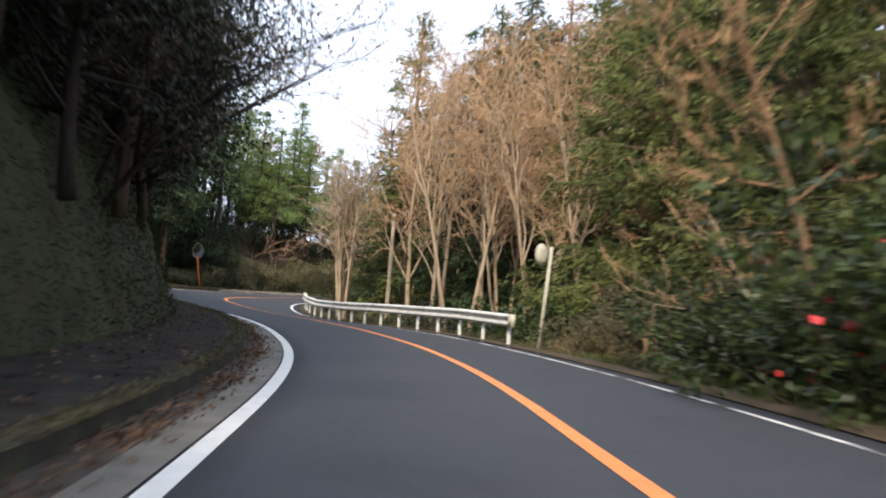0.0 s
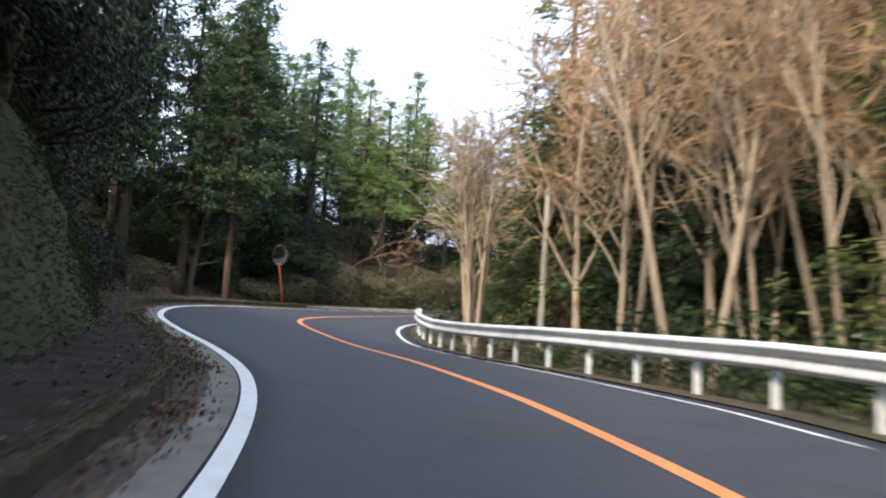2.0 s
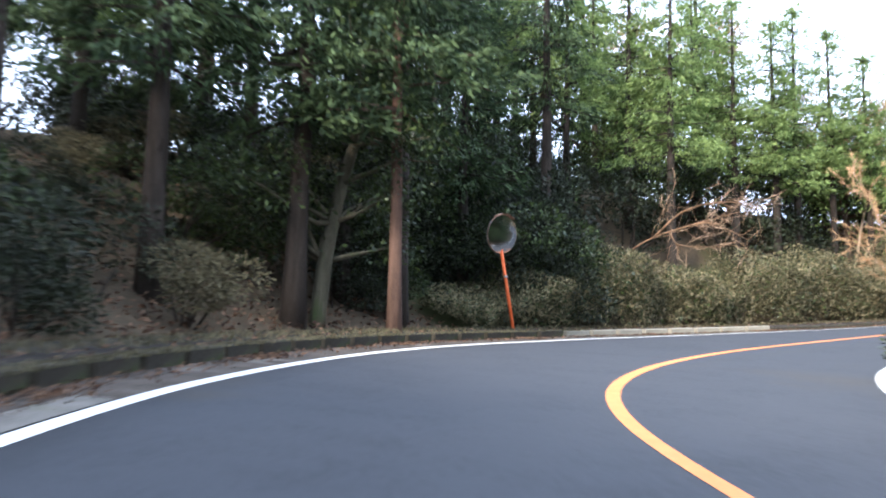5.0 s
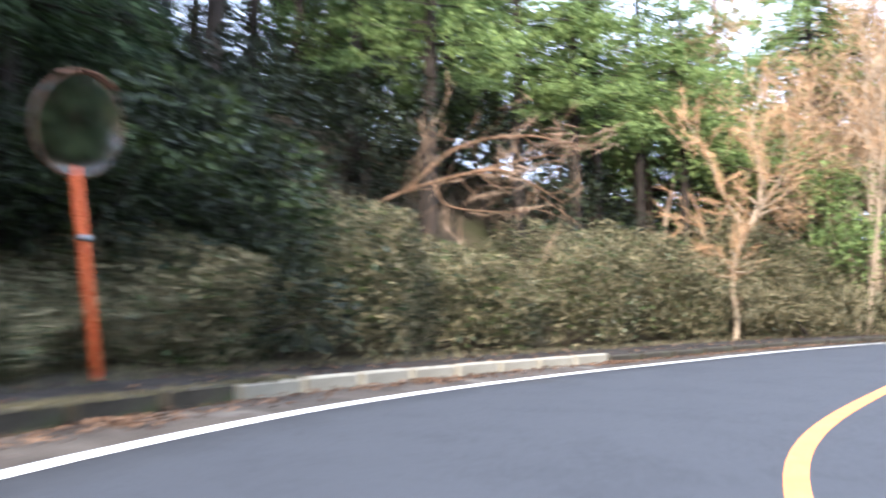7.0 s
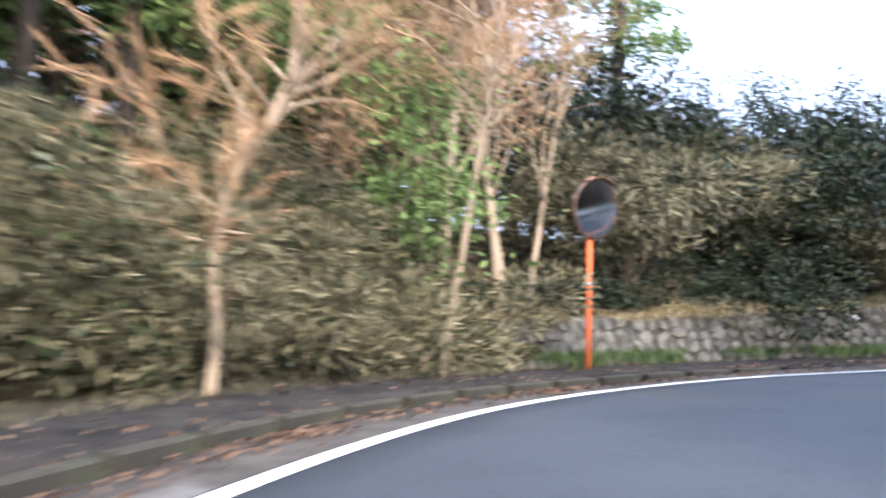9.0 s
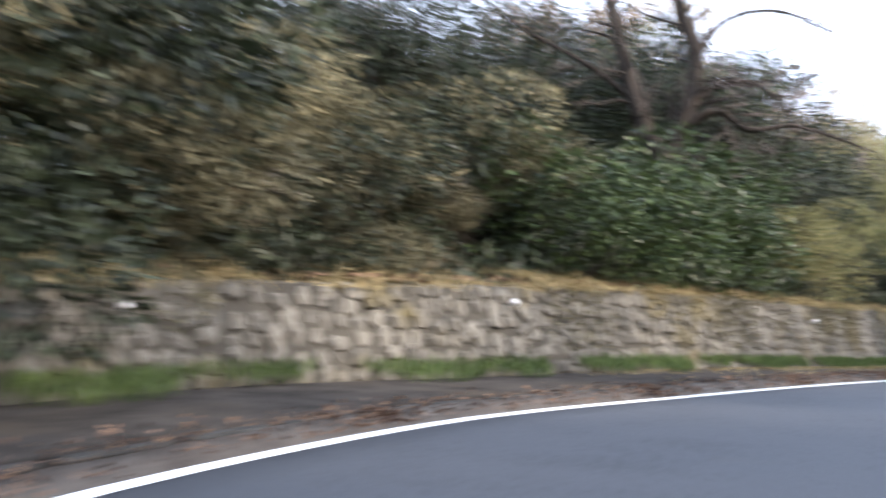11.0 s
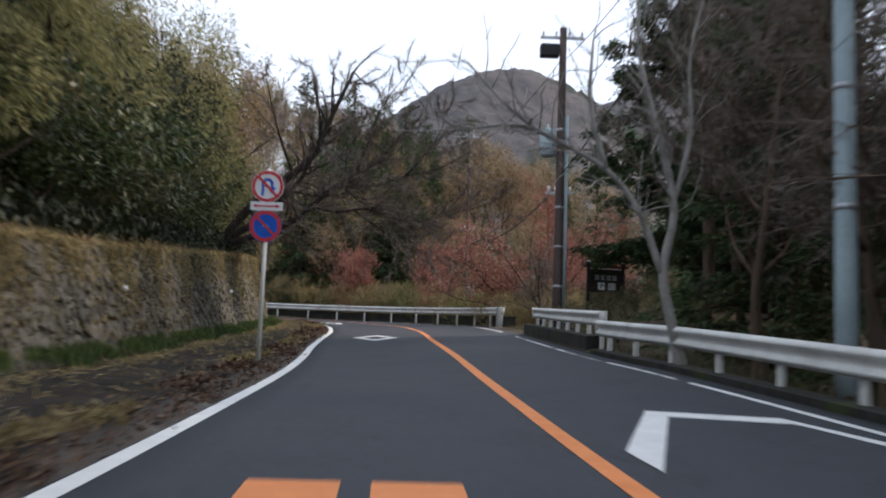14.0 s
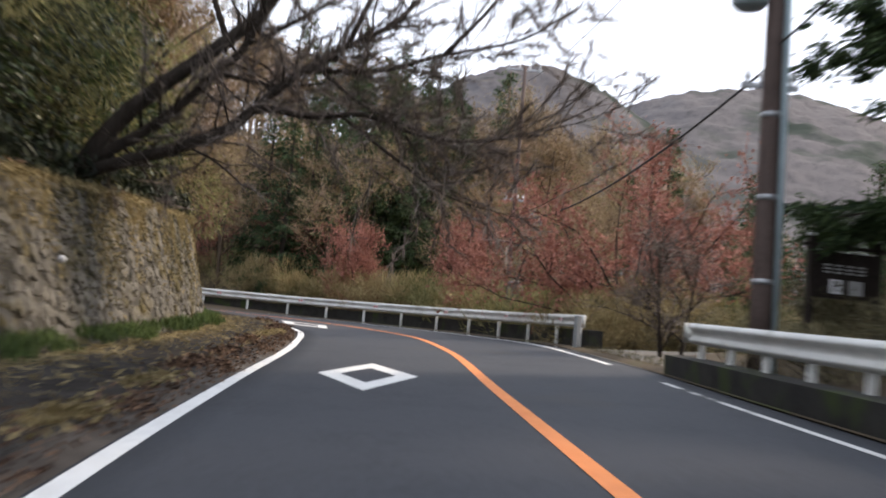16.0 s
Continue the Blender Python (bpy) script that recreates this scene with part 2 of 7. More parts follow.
# ---- the road's plan: a reference line (x, y, z), then offsets from it, right positive, by the distance along it ----
REF = [(2.7, -39.8, -3.85), (1.35, -19.8, -2.50),
       (0.01, 0.08, -1.12), (-0.41, 5.97, -0.71), (-1.08, 11.84, -0.28), (-2.1, 17.66, 0.16), (-3.53, 23.39, 0.62),
       (-5.39, 28.99, 1.11), (-7.56, 34.48, 1.60), (-9.87, 39.92, 2.07), (-12, 45.42, 2.60), (-13.55, 51.12, 3.14),
       (-14.09, 56.99, 3.64), (-13.33, 62.83, 4.11), (-11.23, 68.33, 4.61), (-7.85, 73.15, 5.12), (-3.19, 76.72, 5.64),
       (2.45, 78.31, 6.13), (8.31, 77.77, 6.58), (13.85, 75.75, 6.99), (19.24, 73.3, 7.33), (24.64, 70.89, 7.64),
       (30.06, 68.54, 7.96), (35.5, 66.21, 8.28), (46.5, 61.55, 8.92), (56, 57.55, 9.47), (63.6, 55.2, 9.87), (71.5, 55.6, 10.22),
       (78.5, 59.2, 10.52), (83.5, 65.5, 10.82), (87, 73, 11.12)]
BANKING = [(-40, 0.9), (0, 0.9), (29, 0.6), (38, -1.2), (48, -4.0), (57, -3.8), (67, -3.1), (76, -1.5), (86, -0.9), (95, -1.7), (105, -1.3),
           (114, 0.4), (124, 2.1), (150, 2.5), (190, 1.0)]


def spline(points, per=24):
    p = np.array(points, float)
    out = []
    for i in range(len(p) - 1):
        a, b, c, d = p[max(i - 1, 0)], p[i], p[i + 1], p[min(i + 2, len(p) - 1)]
        k1, k2 = np.linalg.norm(c - b), 1e-9
        m1 = (c - a) / max(np.linalg.norm(b - a) + k1, k2) * k1 if i else c - b
        m2 = (d - b) / max(np.linalg.norm(d - c) + k1, k2) * k1 if i < len(p) - 2 else c - b
        for u in np.arange(per) / per:
            out.append((2 * u**3 - 3 * u**2 + 1) * b + (u**3 - 2 * u**2 + u) * m1 + (-2 * u**3 + 3 * u**2) * c + (u**3 - u**2) * m2)
    return np.array(out + [p[-1]])


_line = spline(REF)
_len = np.r_[0, np.cumsum(np.linalg.norm(np.diff(_line, axis=0), axis=1))]
_zero = _len[int(np.argmin(np.hypot(_line[:, 0] - 0.01, _line[:, 1] - 0.08)))]
ST = np.arange(-39.5, _len[-1] - _zero, 0.5)
CEN = np.stack([np.interp(ST, _len - _zero, _line[:, k]) for k in range(3)], 1)
TAN = np.gradient(CEN, axis=0)
TAN /= np.linalg.norm(TAN, axis=1)[:, None]
_bank = np.radians(np.interp(ST, [b[0] for b in BANKING], [b[1] for b in BANKING]))
RGT = np.stack([TAN[:, 1], -TAN[:, 0], 0 * ST], 1)
RGT /= np.linalg.norm(RGT, axis=1)[:, None]
RGT = RGT * np.cos(_bank)[:, None] + np.array([0, 0, 1.0]) * np.sin(_bank)[:, None]
NRM = np.cross(RGT, TAN)


def table(text):
    v = np.array([[float(a) for a in w.split(":")] for w in text.split()])
    dense = np.arange(-42, 192.5, 0.5)
    soft = np.interp(dense, v[:, 0], v[:, 1])
    for _ in range(2):
        soft = np.convolve(np.pad(soft, 3, mode="edge"), np.ones(7) / 7, "valid")
    return lambda s: np.interp(s, dense, soft)


LEFT = table("-40:-1.5 7:-1.22 14:-.97 19:-.82 24:-.72 28:-.6 32:-.68 36:-1.12 41:-1.75 45:-2.4 52:-2.8 56:-2.85 62:-2.98 65:-2.85 68:-2.6 70:-2.4 "
             "73.5:-2.05 76:-1.9 80:-2.0 84:-2.4 88.4:-2.9 92:-2.9 96.4:-2.65 100:-2.22 104:-2.12 108:-2.02 115:-1.81 123:-1.62 128:-1.66 131:-1.8 136:-1.88 150:-2.1 190:-2.2")
MID = table("-40:1.6 7.7:1.77 12:1.96 17:2.2 23:2.5 30:2.6 36:2.6 40:2.47 47:2.2 52:1.45 55:1.15 58:1.22 62:1.35 66:1.47 68:1.65 70:1.92 73:2.2 76:2.12 80:1.95 "
            "85:1.8 95:1.8 101.5:1.79 105:1.66 110:1.68 115:1.53 123:1.45 128:1.5 136:1.46 146:1.4 152:1.25 190:1.2")
RIGHT = table("-40:4.3 8:4.5 16:4.75 24:5.05 33:5.1 40:5.0 48:5.0 54:4.9 58:4.7 62:4.6 70:5.0 80:5.4 90:5.4 100:5.2 111:5.1 116:4.7 120:4.5 127:4.1 140:4.35 147:4.5 160:4.6 190:4.6")
KERB = lambda s: LEFT(s) - np.interp(s, [80, 92], [0.85, 0.36])
BACK = table("-40:-4.6 0:-4.4 13:-4.0 17:-3.8 26:-3.2 36:-3.1 40:-3.5 43:-3.9 48:-4.4 52:-4.6 57:-4.4 63:-4.5 66:-4.8 70:-4.3 75:-4.0 79:-4.1 84:-4.7 "
             "90:-5.5 95:-5.4 100:-4.7 110:-4.45 120:-4.7 130:-4.65 150:-4.8 190:-5")
WALL_H = table("86:0.85 90:0.97 92:1.08 100:1.45 115:1.7 125:2.0 140:2.6 150:2.9 160:2.9")


def P(s, l, up=0.0):
    """The place at s along the road, l to the right of the reference line and up above the road."""
    i = (np.asarray(s, float) - ST[0]) / 0.5
    get = lambda a: np.stack([np.interp(i, np.arange(len(ST)), a[:, k]) for k in range(3)], -1)
    return get(CEN) + get(RGT) * np.asarray(l, float)[..., None] + get(NRM) * np.asarray(up, float)[..., None]


def side(xy):
    """For places in plan: the distance along, the offset, and the road's own height there."""
    xy = np.asarray(xy, float).reshape(-1, 2)
    s, l, z = (np.empty(len(xy)) for _ in range(3))
    flat = RGT[:, :2] / np.linalg.norm(RGT[:, :2], axis=1)[:, None]
    for a in range(0, len(xy), 4000):
        q = xy[a:a + 4000]
        d2 = ((q[:, None] - CEN[None, :, :2]) ** 2).sum(-1)
        i = d2.argmin(1)
        o = q - CEN[i, :2]
        s[a:a + 4000] = ST[i]
        across = (o * flat[i]).sum(1)
        l[a:a + 4000] = np.sign(across) * np.sqrt(d2[np.arange(len(q)), i])
        w = 1 / (d2 + 0.3) ** 2
        z[a:a + 4000] = (w * CEN[None, :, 2]).sum(1) / w.sum(1) + np.where(np.abs(l[a:a + 4000]) < 12, l[a:a + 4000], 0) * RGT[i, 2]
    return s, l, z


def smooth(x, a, b):
    t = np.clip((x - a) / (b - a), 0, 1)
    return t * t * (3 - 2 * t)


LEFT_RISE = table("-40:6 30:6 40:5.5 47:4.5 55:5.5 62:6.0 70:6.2 78:5.6 84:4.4 88:3.2 92:2.8 110:3.4 130:4.2 150:4.5 165:3 190:2")
LEFT_RUN = table("-40:2.2 38:2.4 47:10 55:14 62:11 70:8.5 80:7 88:4 100:2.5 150:3 190:5")
RIGHT_DROP = table("-40:-.3 18:-.35 26:-1.5 60:-1.6 95:-1.5 120:-1.6 128:-.4 134:0.9 141:1.0 146:0.5 150:-.2 160:.3 190:.5")


def ground(xy):
    s, l, z = side(xy)
    back, edge = BACK(s) - 0.55, RIGHT(s) + 0.9
    dl, dr = back - l, l - edge
    up = np.where(dl > 0, LEFT_RISE(s) * smooth(dl, 0, LEFT_RUN(s)) + 0.17 * np.maximum(dl - LEFT_RUN(s), 0) ** 0.95, -0.02)
    up = np.where(dr > 0, RIGHT_DROP(s) * smooth(dr, 0, 3.5), up)
    q = np.asarray(xy, float).reshape(-1, 2)
    valley = (q - [62, 48]) @ np.array([0.87, -0.49])
    up = up + np.where(l > 0, 1, 0.5) * (17 * smooth(valley, 6, 130) + 30 * smooth(valley, 120, 420)) * smooth(s, 120, 150)
    up = up + 15 * np.exp(-((q[:, 0] - 122) / 36) ** 2 - ((q[:, 1] - 62) / 34) ** 2) * smooth(l, 7, 26) + 9 * np.exp(-((q[:, 0] - 66) / 22) ** 2 - ((q[:, 1] - 96) / 18) ** 2) * smooth(-l, 12, 26)
    far = np.hypot(np.asarray(xy, float).reshape(-1, 2)[:, 0] - 20, np.asarray(xy, float).reshape(-1, 2)[:, 1] - 50)
    up = np.where(far > 130, up * 0.4 + 0.6 * np.minimum(up, 14), up)
    return z + np.minimum(up, 60) - 0.08


def gz(x, y):
    return float(ground([(x, y)])[0])


# ---- mesh helpers ----
def mesh_of(name, verts, faces, materials, smooth_shade=False, index=None):
    me = bpy.data.meshes.new(name)
    me.from_pydata([tuple(v) for v in verts], [], [tuple(f) for f in faces])
    for m in materials if isinstance(materials, (list, tuple)) else [materials]:
        me.materials.append(m)
    if index is not None:
        me.polygons.foreach_set("material_index", np.asarray(index, np.int32))
    if smooth_shade:
        me.polygons.foreach_set("use_smooth", np.ones(len(me.polygons), bool))
    me.update()
    return me


def thing(name, place=(0, 0, 0), turn=0.0, label="", category="", group="", kind="", me=None):
    ob = new(name, me)
    ob.matrix_basis = pose(*place, 0, 0, turn)
    return tagged(ob, label, category, group, kind)


def part(name, me, parent, label="", at=None):
    if isinstance(me, bmesh.types.BMesh):
        bm, me = me, bpy.data.meshes.new(name)
        bm.to_mesh(me)
        bm.free()
    ob = new(name, me)
    ob.parent = parent
    if at is not None:
        ob.matrix_basis = at
    return tagged(ob, label)


class Soup:
    """Gathers tubes, boxes and leaves into one mesh."""

    def __init__(self):
        self.v, self.f, self.quads, self.n = [], [], [], 0

    def add(self, v, f):
        self.v.append(np.asarray(v, float))
        self.f += [tuple(int(i) + self.n for i in face) for face in f]
        self.n += len(v)
        return self

    def tube(self, pts, radii, sides=6, cap=True):
        pts, radii = np.asarray(pts, float), np.broadcast_to(np.asarray(radii, float), len(pts))
        d = np.gradient(pts, axis=0)
        d /= np.linalg.norm(d, axis=1)[:, None] + 1e-9
        ref = np.where(np.abs(d[:, 2:3]) > 0.9, [[1.0, 0, 0]], [[0, 0, 1.0]])
        a = np.cross(d, ref)
        a /= np.linalg.norm(a, axis=1)[:, None] + 1e-9
        b = np.cross(d, a)
        ang = np.arange(sides) / sides * 2 * np.pi
        ring = a[:, None] * np.cos(ang)[None, :, None] + b[:, None] * np.sin(ang)[None, :, None]
        v = (pts[:, None] + ring * radii[:, None, None]).reshape(-1, 3)
        f = [(i * sides + j, i * sides + (j + 1) % sides, (i + 1) * sides + (j + 1) % sides, (i + 1) * sides + j)
             for i in range(len(pts) - 1) for j in range(sides)]
        if cap:
            f += [tuple(range(sides))[::-1], tuple((len(pts) - 1) * sides + j for j in range(sides))]
        return self.add(v, f)

    def box(self, centre, size, turn=None, bevel=0.0):
        x, y, z = np.asarray(size, float) / 2
        if bevel:
            k = bevel
            ring = [(-x + k, -y), (x - k, -y), (x, -y + k), (x, y - k), (x - k, y), (-x + k, y), (-x, y - k), (-x, -y + k)]
            v = np.array([(px, py, -z) for px, py in ring] + [(px, py, z - k) for px, py in ring] + [(px * (x - k) / x, py * (y - k) / y, z) for px, py in ring])
            f = [tuple(range(7, -1, -1)), tuple(range(16, 24))]
            f += [(r * 8 + j, r * 8 + (j + 1) % 8, r * 8 + 8 + (j + 1) % 8, r * 8 + 8 + j) for r in (0, 1) for j in range(8)]
        else:
            v = np.array([(a, b, c) for c in (-z, z) for a, b in ((-x, -y), (x, -y), (x, y), (-x, y))])
            f = [(3, 2, 1, 0), (4, 5, 6, 7)] + [(j, (j + 1) % 4, 4 + (j + 1) % 4, 4 + j) for j in range(4)]
        if turn is not None:
            v = v @ np.asarray(turn).T
        return self.add(v + np.asarray(centre, float), f)

    def leaves(self, at, length, width, along=None, droop=0.0, rng=None):
        """Pointed, slightly folded leaves at the given places."""
        n = len(at)
        if not n:
            return self
        d = rng.normal(size=(n, 3)) if along is None else np.asarray(along, float) + rng.normal(size=(n, 3)) * 0.45
        d[:, 2] -= droop
        d /= np.linalg.norm(d, axis=1)[:, None] + 1e-9
        w = np.cross(d, rng.normal(size=(n, 3)))
        w /= np.linalg.norm(w, axis=1)[:, None] + 1e-9
        L = (length * (0.6 + 0.8 * rng.random(n)))[:, None]
        W = (width * (0.6 + 0.8 * rng.random(n)))[:, None]
        at = np.asarray(at, float)
        v = np.stack([at - d * L * 0.5, at + w * W * 0.5 + d * L * 0.05, at + d * L * 0.5, at - w * W * 0.5 + d * L * 0.05], 1).reshape(-1, 3)
        self.v.append(v)
        self.quads.append(np.arange(4 * n).reshape(n, 4) + self.n)
        self.n += 4 * n
        return self

    def mesh(self, name, material, smooth_shade=False):
        if not self.quads:
            return mesh_of(name, np.concatenate(self.v), self.f, material, smooth_shade)
        loops = [np.concatenate(self.quads).ravel()] + ([np.concatenate([np.array(f) for f in self.f])] if self.f else [])
        count = np.concatenate([np.full(len(loops[0]) // 4, 4), np.array([len(f) for f in self.f], int)])
        loops, verts = np.concatenate(loops).astype(np.int32), np.concatenate(self.v).astype(np.float32)
        me = bpy.data.meshes.new(name)
        me.vertices.add(len(verts))
        me.vertices.foreach_set("co", verts.ravel())
        me.loops.add(len(loops))
        me.loops.foreach_set("vertex_index", loops)
        me.polygons.add(len(count))
        me.polygons.foreach_set("loop_start", np.r_[0, np.cumsum(count)[:-1]].astype(np.int32))
        me.polygons.foreach_set("loop_total", count.astype(np.int32))
        me.materials.append(material)
        me.polygons.foreach_set("use_smooth", np.full(len(count), smooth_shade))
        me.update(calc_edges=True)
        return me


def strip(name, svals, sides, material, ups=None, parent=None, smooth_shade=True):
    """A sheet along the road; sides: functions of s giving (offset, up) of each lengthwise line."""
    svals = np.asarray(svals, float)
    rows = [P(svals, f(svals)[0], f(svals)[1]) for f in sides]
    v = np.stack(rows, 1).reshape(-1, 3)
    n = len(sides)
    f = [(i * n + j, i * n + j + 1, (i + 1) * n + j + 1, (i + 1) * n + j) for i in range(len(svals) - 1) for j in range(n - 1)]
    return mesh_of(name, v, f, material, smooth_shade)


def at(off, up=0.0):
    return lambda s: ((off(s) if callable(off) else np.full(np.shape(s), off)), (up(s) if callable(up) else np.full(np.shape(s), up)))

# ---- ground, road, paths ----
def axis_steps(lo, hi, step, reach):
    core = list(np.arange(lo, hi + step, step))
    grow, d = step, 0.0
    out_lo, out_hi = [], []
    while d < reach:
        grow *= 1.22
        d += grow
        out_lo.append(lo - d)
        out_hi.append(core[-1] + d)
    return np.array(out_lo[::-1] + core + out_hi)


def ground_mesh():
    xs, ys = axis_steps(-45, 110, 1.0, 2500), axis_steps(-42, 110, 1.0, 2500)
    gx, gy = np.meshgrid(xs, ys)
    q = np.stack([gx.ravel(), gy.ravel()], 1)
    z = ground(q)
    s, l, _ = side(q)
    rough = np.where((l < BACK(s) - 1.5) | (l > RIGHT(s) + 1.8), 0.22, 0.0)
    z += rough * np.array([noise.noise(Vector((x * 0.35, y * 0.35, 0))) for x, y in q])
    n, m = len(xs), len(ys)
    f = [(j * n + i, j * n + i + 1, (j + 1) * n + i + 1, (j + 1) * n + i) for j in range(m - 1) for i in range(n - 1)]
    return mesh_of("ground", np.column_stack([q, z]), f, SOIL, True)


thing("ground", me=ground_mesh(), label="brown leaf-strewn forest floor sloping beside the mountain road", category="ground", kind="structure")

S_ALL = np.arange(-38, 186, 1.0)
lanes = [lambda s, k=k: ((LEFT(s) - 0.12) * (1 - k) + (RIGHT(s) + 0.45) * k, 0 * s) for k in np.linspace(0, 1, 12)]
lanes = [lambda s: (RIGHT(s) * 0 + LEFT(s) - 0.12, 0 * s - 0.5)] + lanes + [lambda s: (RIGHT(s) + 0.47, 0 * s - 0.5)]
thing("road", me=strip("road", S_ALL, lanes, ASPHALT), label="dark grey asphalt mountain road winding uphill", category="road", kind="structure")
thing("gutter", me=strip("gutter", S_ALL, [at(lambda s: LEFT(s) - 0.12, 0.001), at(lambda s: (LEFT(s) - 0.12) * 0.6 + KERB(s) * 0.4, lambda s: np.interp(s, [86, 93], [0.006, 0.03])), at(lambda s: KERB(s), lambda s: np.interp(s, [86, 93], [0.012, 0.125])), at(lambda s: KERB(s), -0.4)], DIRT),
      label="dirty brown gutter filled with leaf mould", category="gutter", kind="structure")
thing("pavement", me=strip("pavement", S_ALL, [at(lambda s: KERB(s) - 0.12, -0.4), at(lambda s: KERB(s) - 0.12, 0.135)]
                           + [at(lambda s, k=k: (KERB(s) - 0.12) * (1 - k) + (BACK(s) - 0.6) * k, 0.135 + 0.05 * k) for k in (0.2, 0.4, 0.6, 0.8, 1.0)], OLD_ASPHALT),
      label="old cracked asphalt footpath strewn with dead leaves", category="pavement", kind="structure")
thing("gutter_strip", me=strip("gutter_strip", np.arange(-38, 52, 1.0), [at(lambda s: LEFT(s) - 0.11, 0.01), at(lambda s: (LEFT(s) - 0.12) * 0.55 + 0.45 * KERB(s), 0.014)], CONCRETE),
      label="pale worn concrete strip outside the white edge line", category="gutter", kind="structure")
verge_s = np.arange(-38, 186, 0.7)
thing("verge", me=strip("verge", verge_s, [at(lambda s: RIGHT(s) + 0.44, 0.02), at(lambda s: RIGHT(s) + 0.75, 0.05), at(lambda s: RIGHT(s) + 1.2, 0.02), at(lambda s: RIGHT(s) + 1.8, -0.35)], SOIL),
      label="narrow brown soil verge at the outer road edge", category="verge", kind="structure")


for name, off, width, s0, s1, material, label in (
        ("edge_line", LEFT, 0.17, -38, 186, WHITE_LINE, "worn white edge line painted on the asphalt"),
        ("edge_line", RIGHT, 0.1, -38, 46, WORN_LINE, "thin faded and broken white edge line beside the guardrail"),
        ("edge_line", RIGHT, 0.12, 46, 122, WHITE_LINE, "thin white edge line round the inner bend"),
        ("edge_line", RIGHT, 0.1, 122, 139.5, WORN_LINE, "thin broken white edge line beside the dark footing"),
        ("edge_line", RIGHT, 0.14, 143.5, 186, WHITE_LINE, "thin white edge line beyond the side entrance"),
        ("centre_line", MID, 0.17, -38, 186, ORANGE_LINE, "solid orange centre line painted on the asphalt")):
    sv = np.arange(s0, s1, 0.6)
    me = strip(name, sv, [at(lambda s, o=off, w=width: o(s) - w / 2, 0.006), at(lambda s, o=off, w=width: o(s) + w / 2, 0.006)], material)
    thing(name, me=me, label=label, category="road marking", kind="structure")


def road_paint(name, polys, material, label):
    """Painted shapes: each polygon is a list of (s, l) corners."""
    so = Soup()
    for poly in polys:
        so.add(P([p[0] for p in poly], [p[1] for p in poly], np.full(len(poly), 0.008)), [tuple(range(len(poly)))])
    return thing(name, me=so.mesh(name, material), label=label, category="road marking", kind="structure")


def bars(s0, l0, length, width, cells):
    """Strokes given in a unit cell (0..1 across, 0..1 along) laid on the road, away from the driver."""
    return [[(s0 + v * length, l0 + u * width) for u, v in poly] for poly in cells]


DIGIT_3 = [[(0, 0), (1, 0), (1, .12), (0, .12)][::1], [(0, .88), (1, .88), (1, 1), (0, 1)], [(.3, .44), (.72, .44), (.72, .56), (.3, .56)],
           [(.72, .12), (1, .12), (1, .46), (.72, .44)], [(.72, .56), (1, .54), (1, .88), (.72, .88)], [(0, .12), (.28, .12), (.28, .24), (0, .24)], [(0, .76), (.28, .76), (.28, .88), (0, .88)]]
DIGIT_0 = [[(0, 0), (1, 0), (1, .12), (0, .12)], [(0, .88), (1, .88), (1, 1), (0, 1)], [(0, .12), (.3, .12), (.3, .88), (0, .88)], [(.7, .12), (1, .12), (1, .88), (.7, .88)]]
road_paint("speed_marking", bars(108.4, -0.86, 5.5, 0.58, DIGIT_3) + bars(108.4, -0.09, 5.5, 0.57, DIGIT_0), ORANGE_LINE, "orange painted number 30 on the asphalt")


def diamond(s, l, long, wide, line):
    out = [(s - long / 2, l), (s, l - wide / 2), (s + long / 2, l), (s, l + wide / 2)]
    k = 1 - line
    ins = [(s + (a - s) * k, l + (b - l) * k) for a, b in out]
    return [[out[i], out[(i + 1) % 4], ins[(i + 1) % 4], ins[i]] for i in range(4)]


road_paint("diamond_marking", diamond(138.4, -0.25, 4.8, 1.45, 0.45), WHITE_LINE, "white hollow diamond painted on the lane")
road_paint("diamond_marking", diamond(158.5, -0.7, 4.8, 1.45, 0.45), WHITE_LINE, "far white hollow diamond painted on the lane")
for s0 in (103.6, 109.2, 114.5):
    tip = [(s0, 1.93), (s0 + 0.9, 1.89), (s0 + 3.7, 2.81), (s0 + 3.2, 2.92)]
    arm = [(s0 + 3.2, 2.92), (s0 + 3.7, 2.81), (s0 + 3.2, 4.12), (s0 + 2.75, 4.08)]
    tail = [(s0 + 2.75, 4.08), (s0 + 3.2, 4.12), (s0 + 0.6, 4.62), (s0 + 0.3, 4.5)]
    road_paint("chevron_marking", [tip, arm, tail], WHITE_LINE, "white chevron bar painted on the oncoming lane")

# side entrance on the outer side before the far guardrail
so = Soup()
ent = [(141.2, RIGHT(141.2) + 0.45, 0.012), (149.8, RIGHT(149.8) + 0.45, 0.012), (149.2, 9.5, 0.1), (142.4, 9.5, 0.1)]
so.add(P([e[0] for e in ent], [e[1] for e in ent], [e[2] for e in ent]), [(0, 1, 2, 3)])
thing("side_entrance", me=so.mesh("side_entrance", CONCRETE), label="pale concrete apron of a side entrance", category="driveway", kind="structure")


# ---- kerbs of single blocks ----
def block_mesh(length, height, material):
    return Soup().box((0, 0, 0), (length, 0.16, height), bevel=0.02).mesh("block", material)


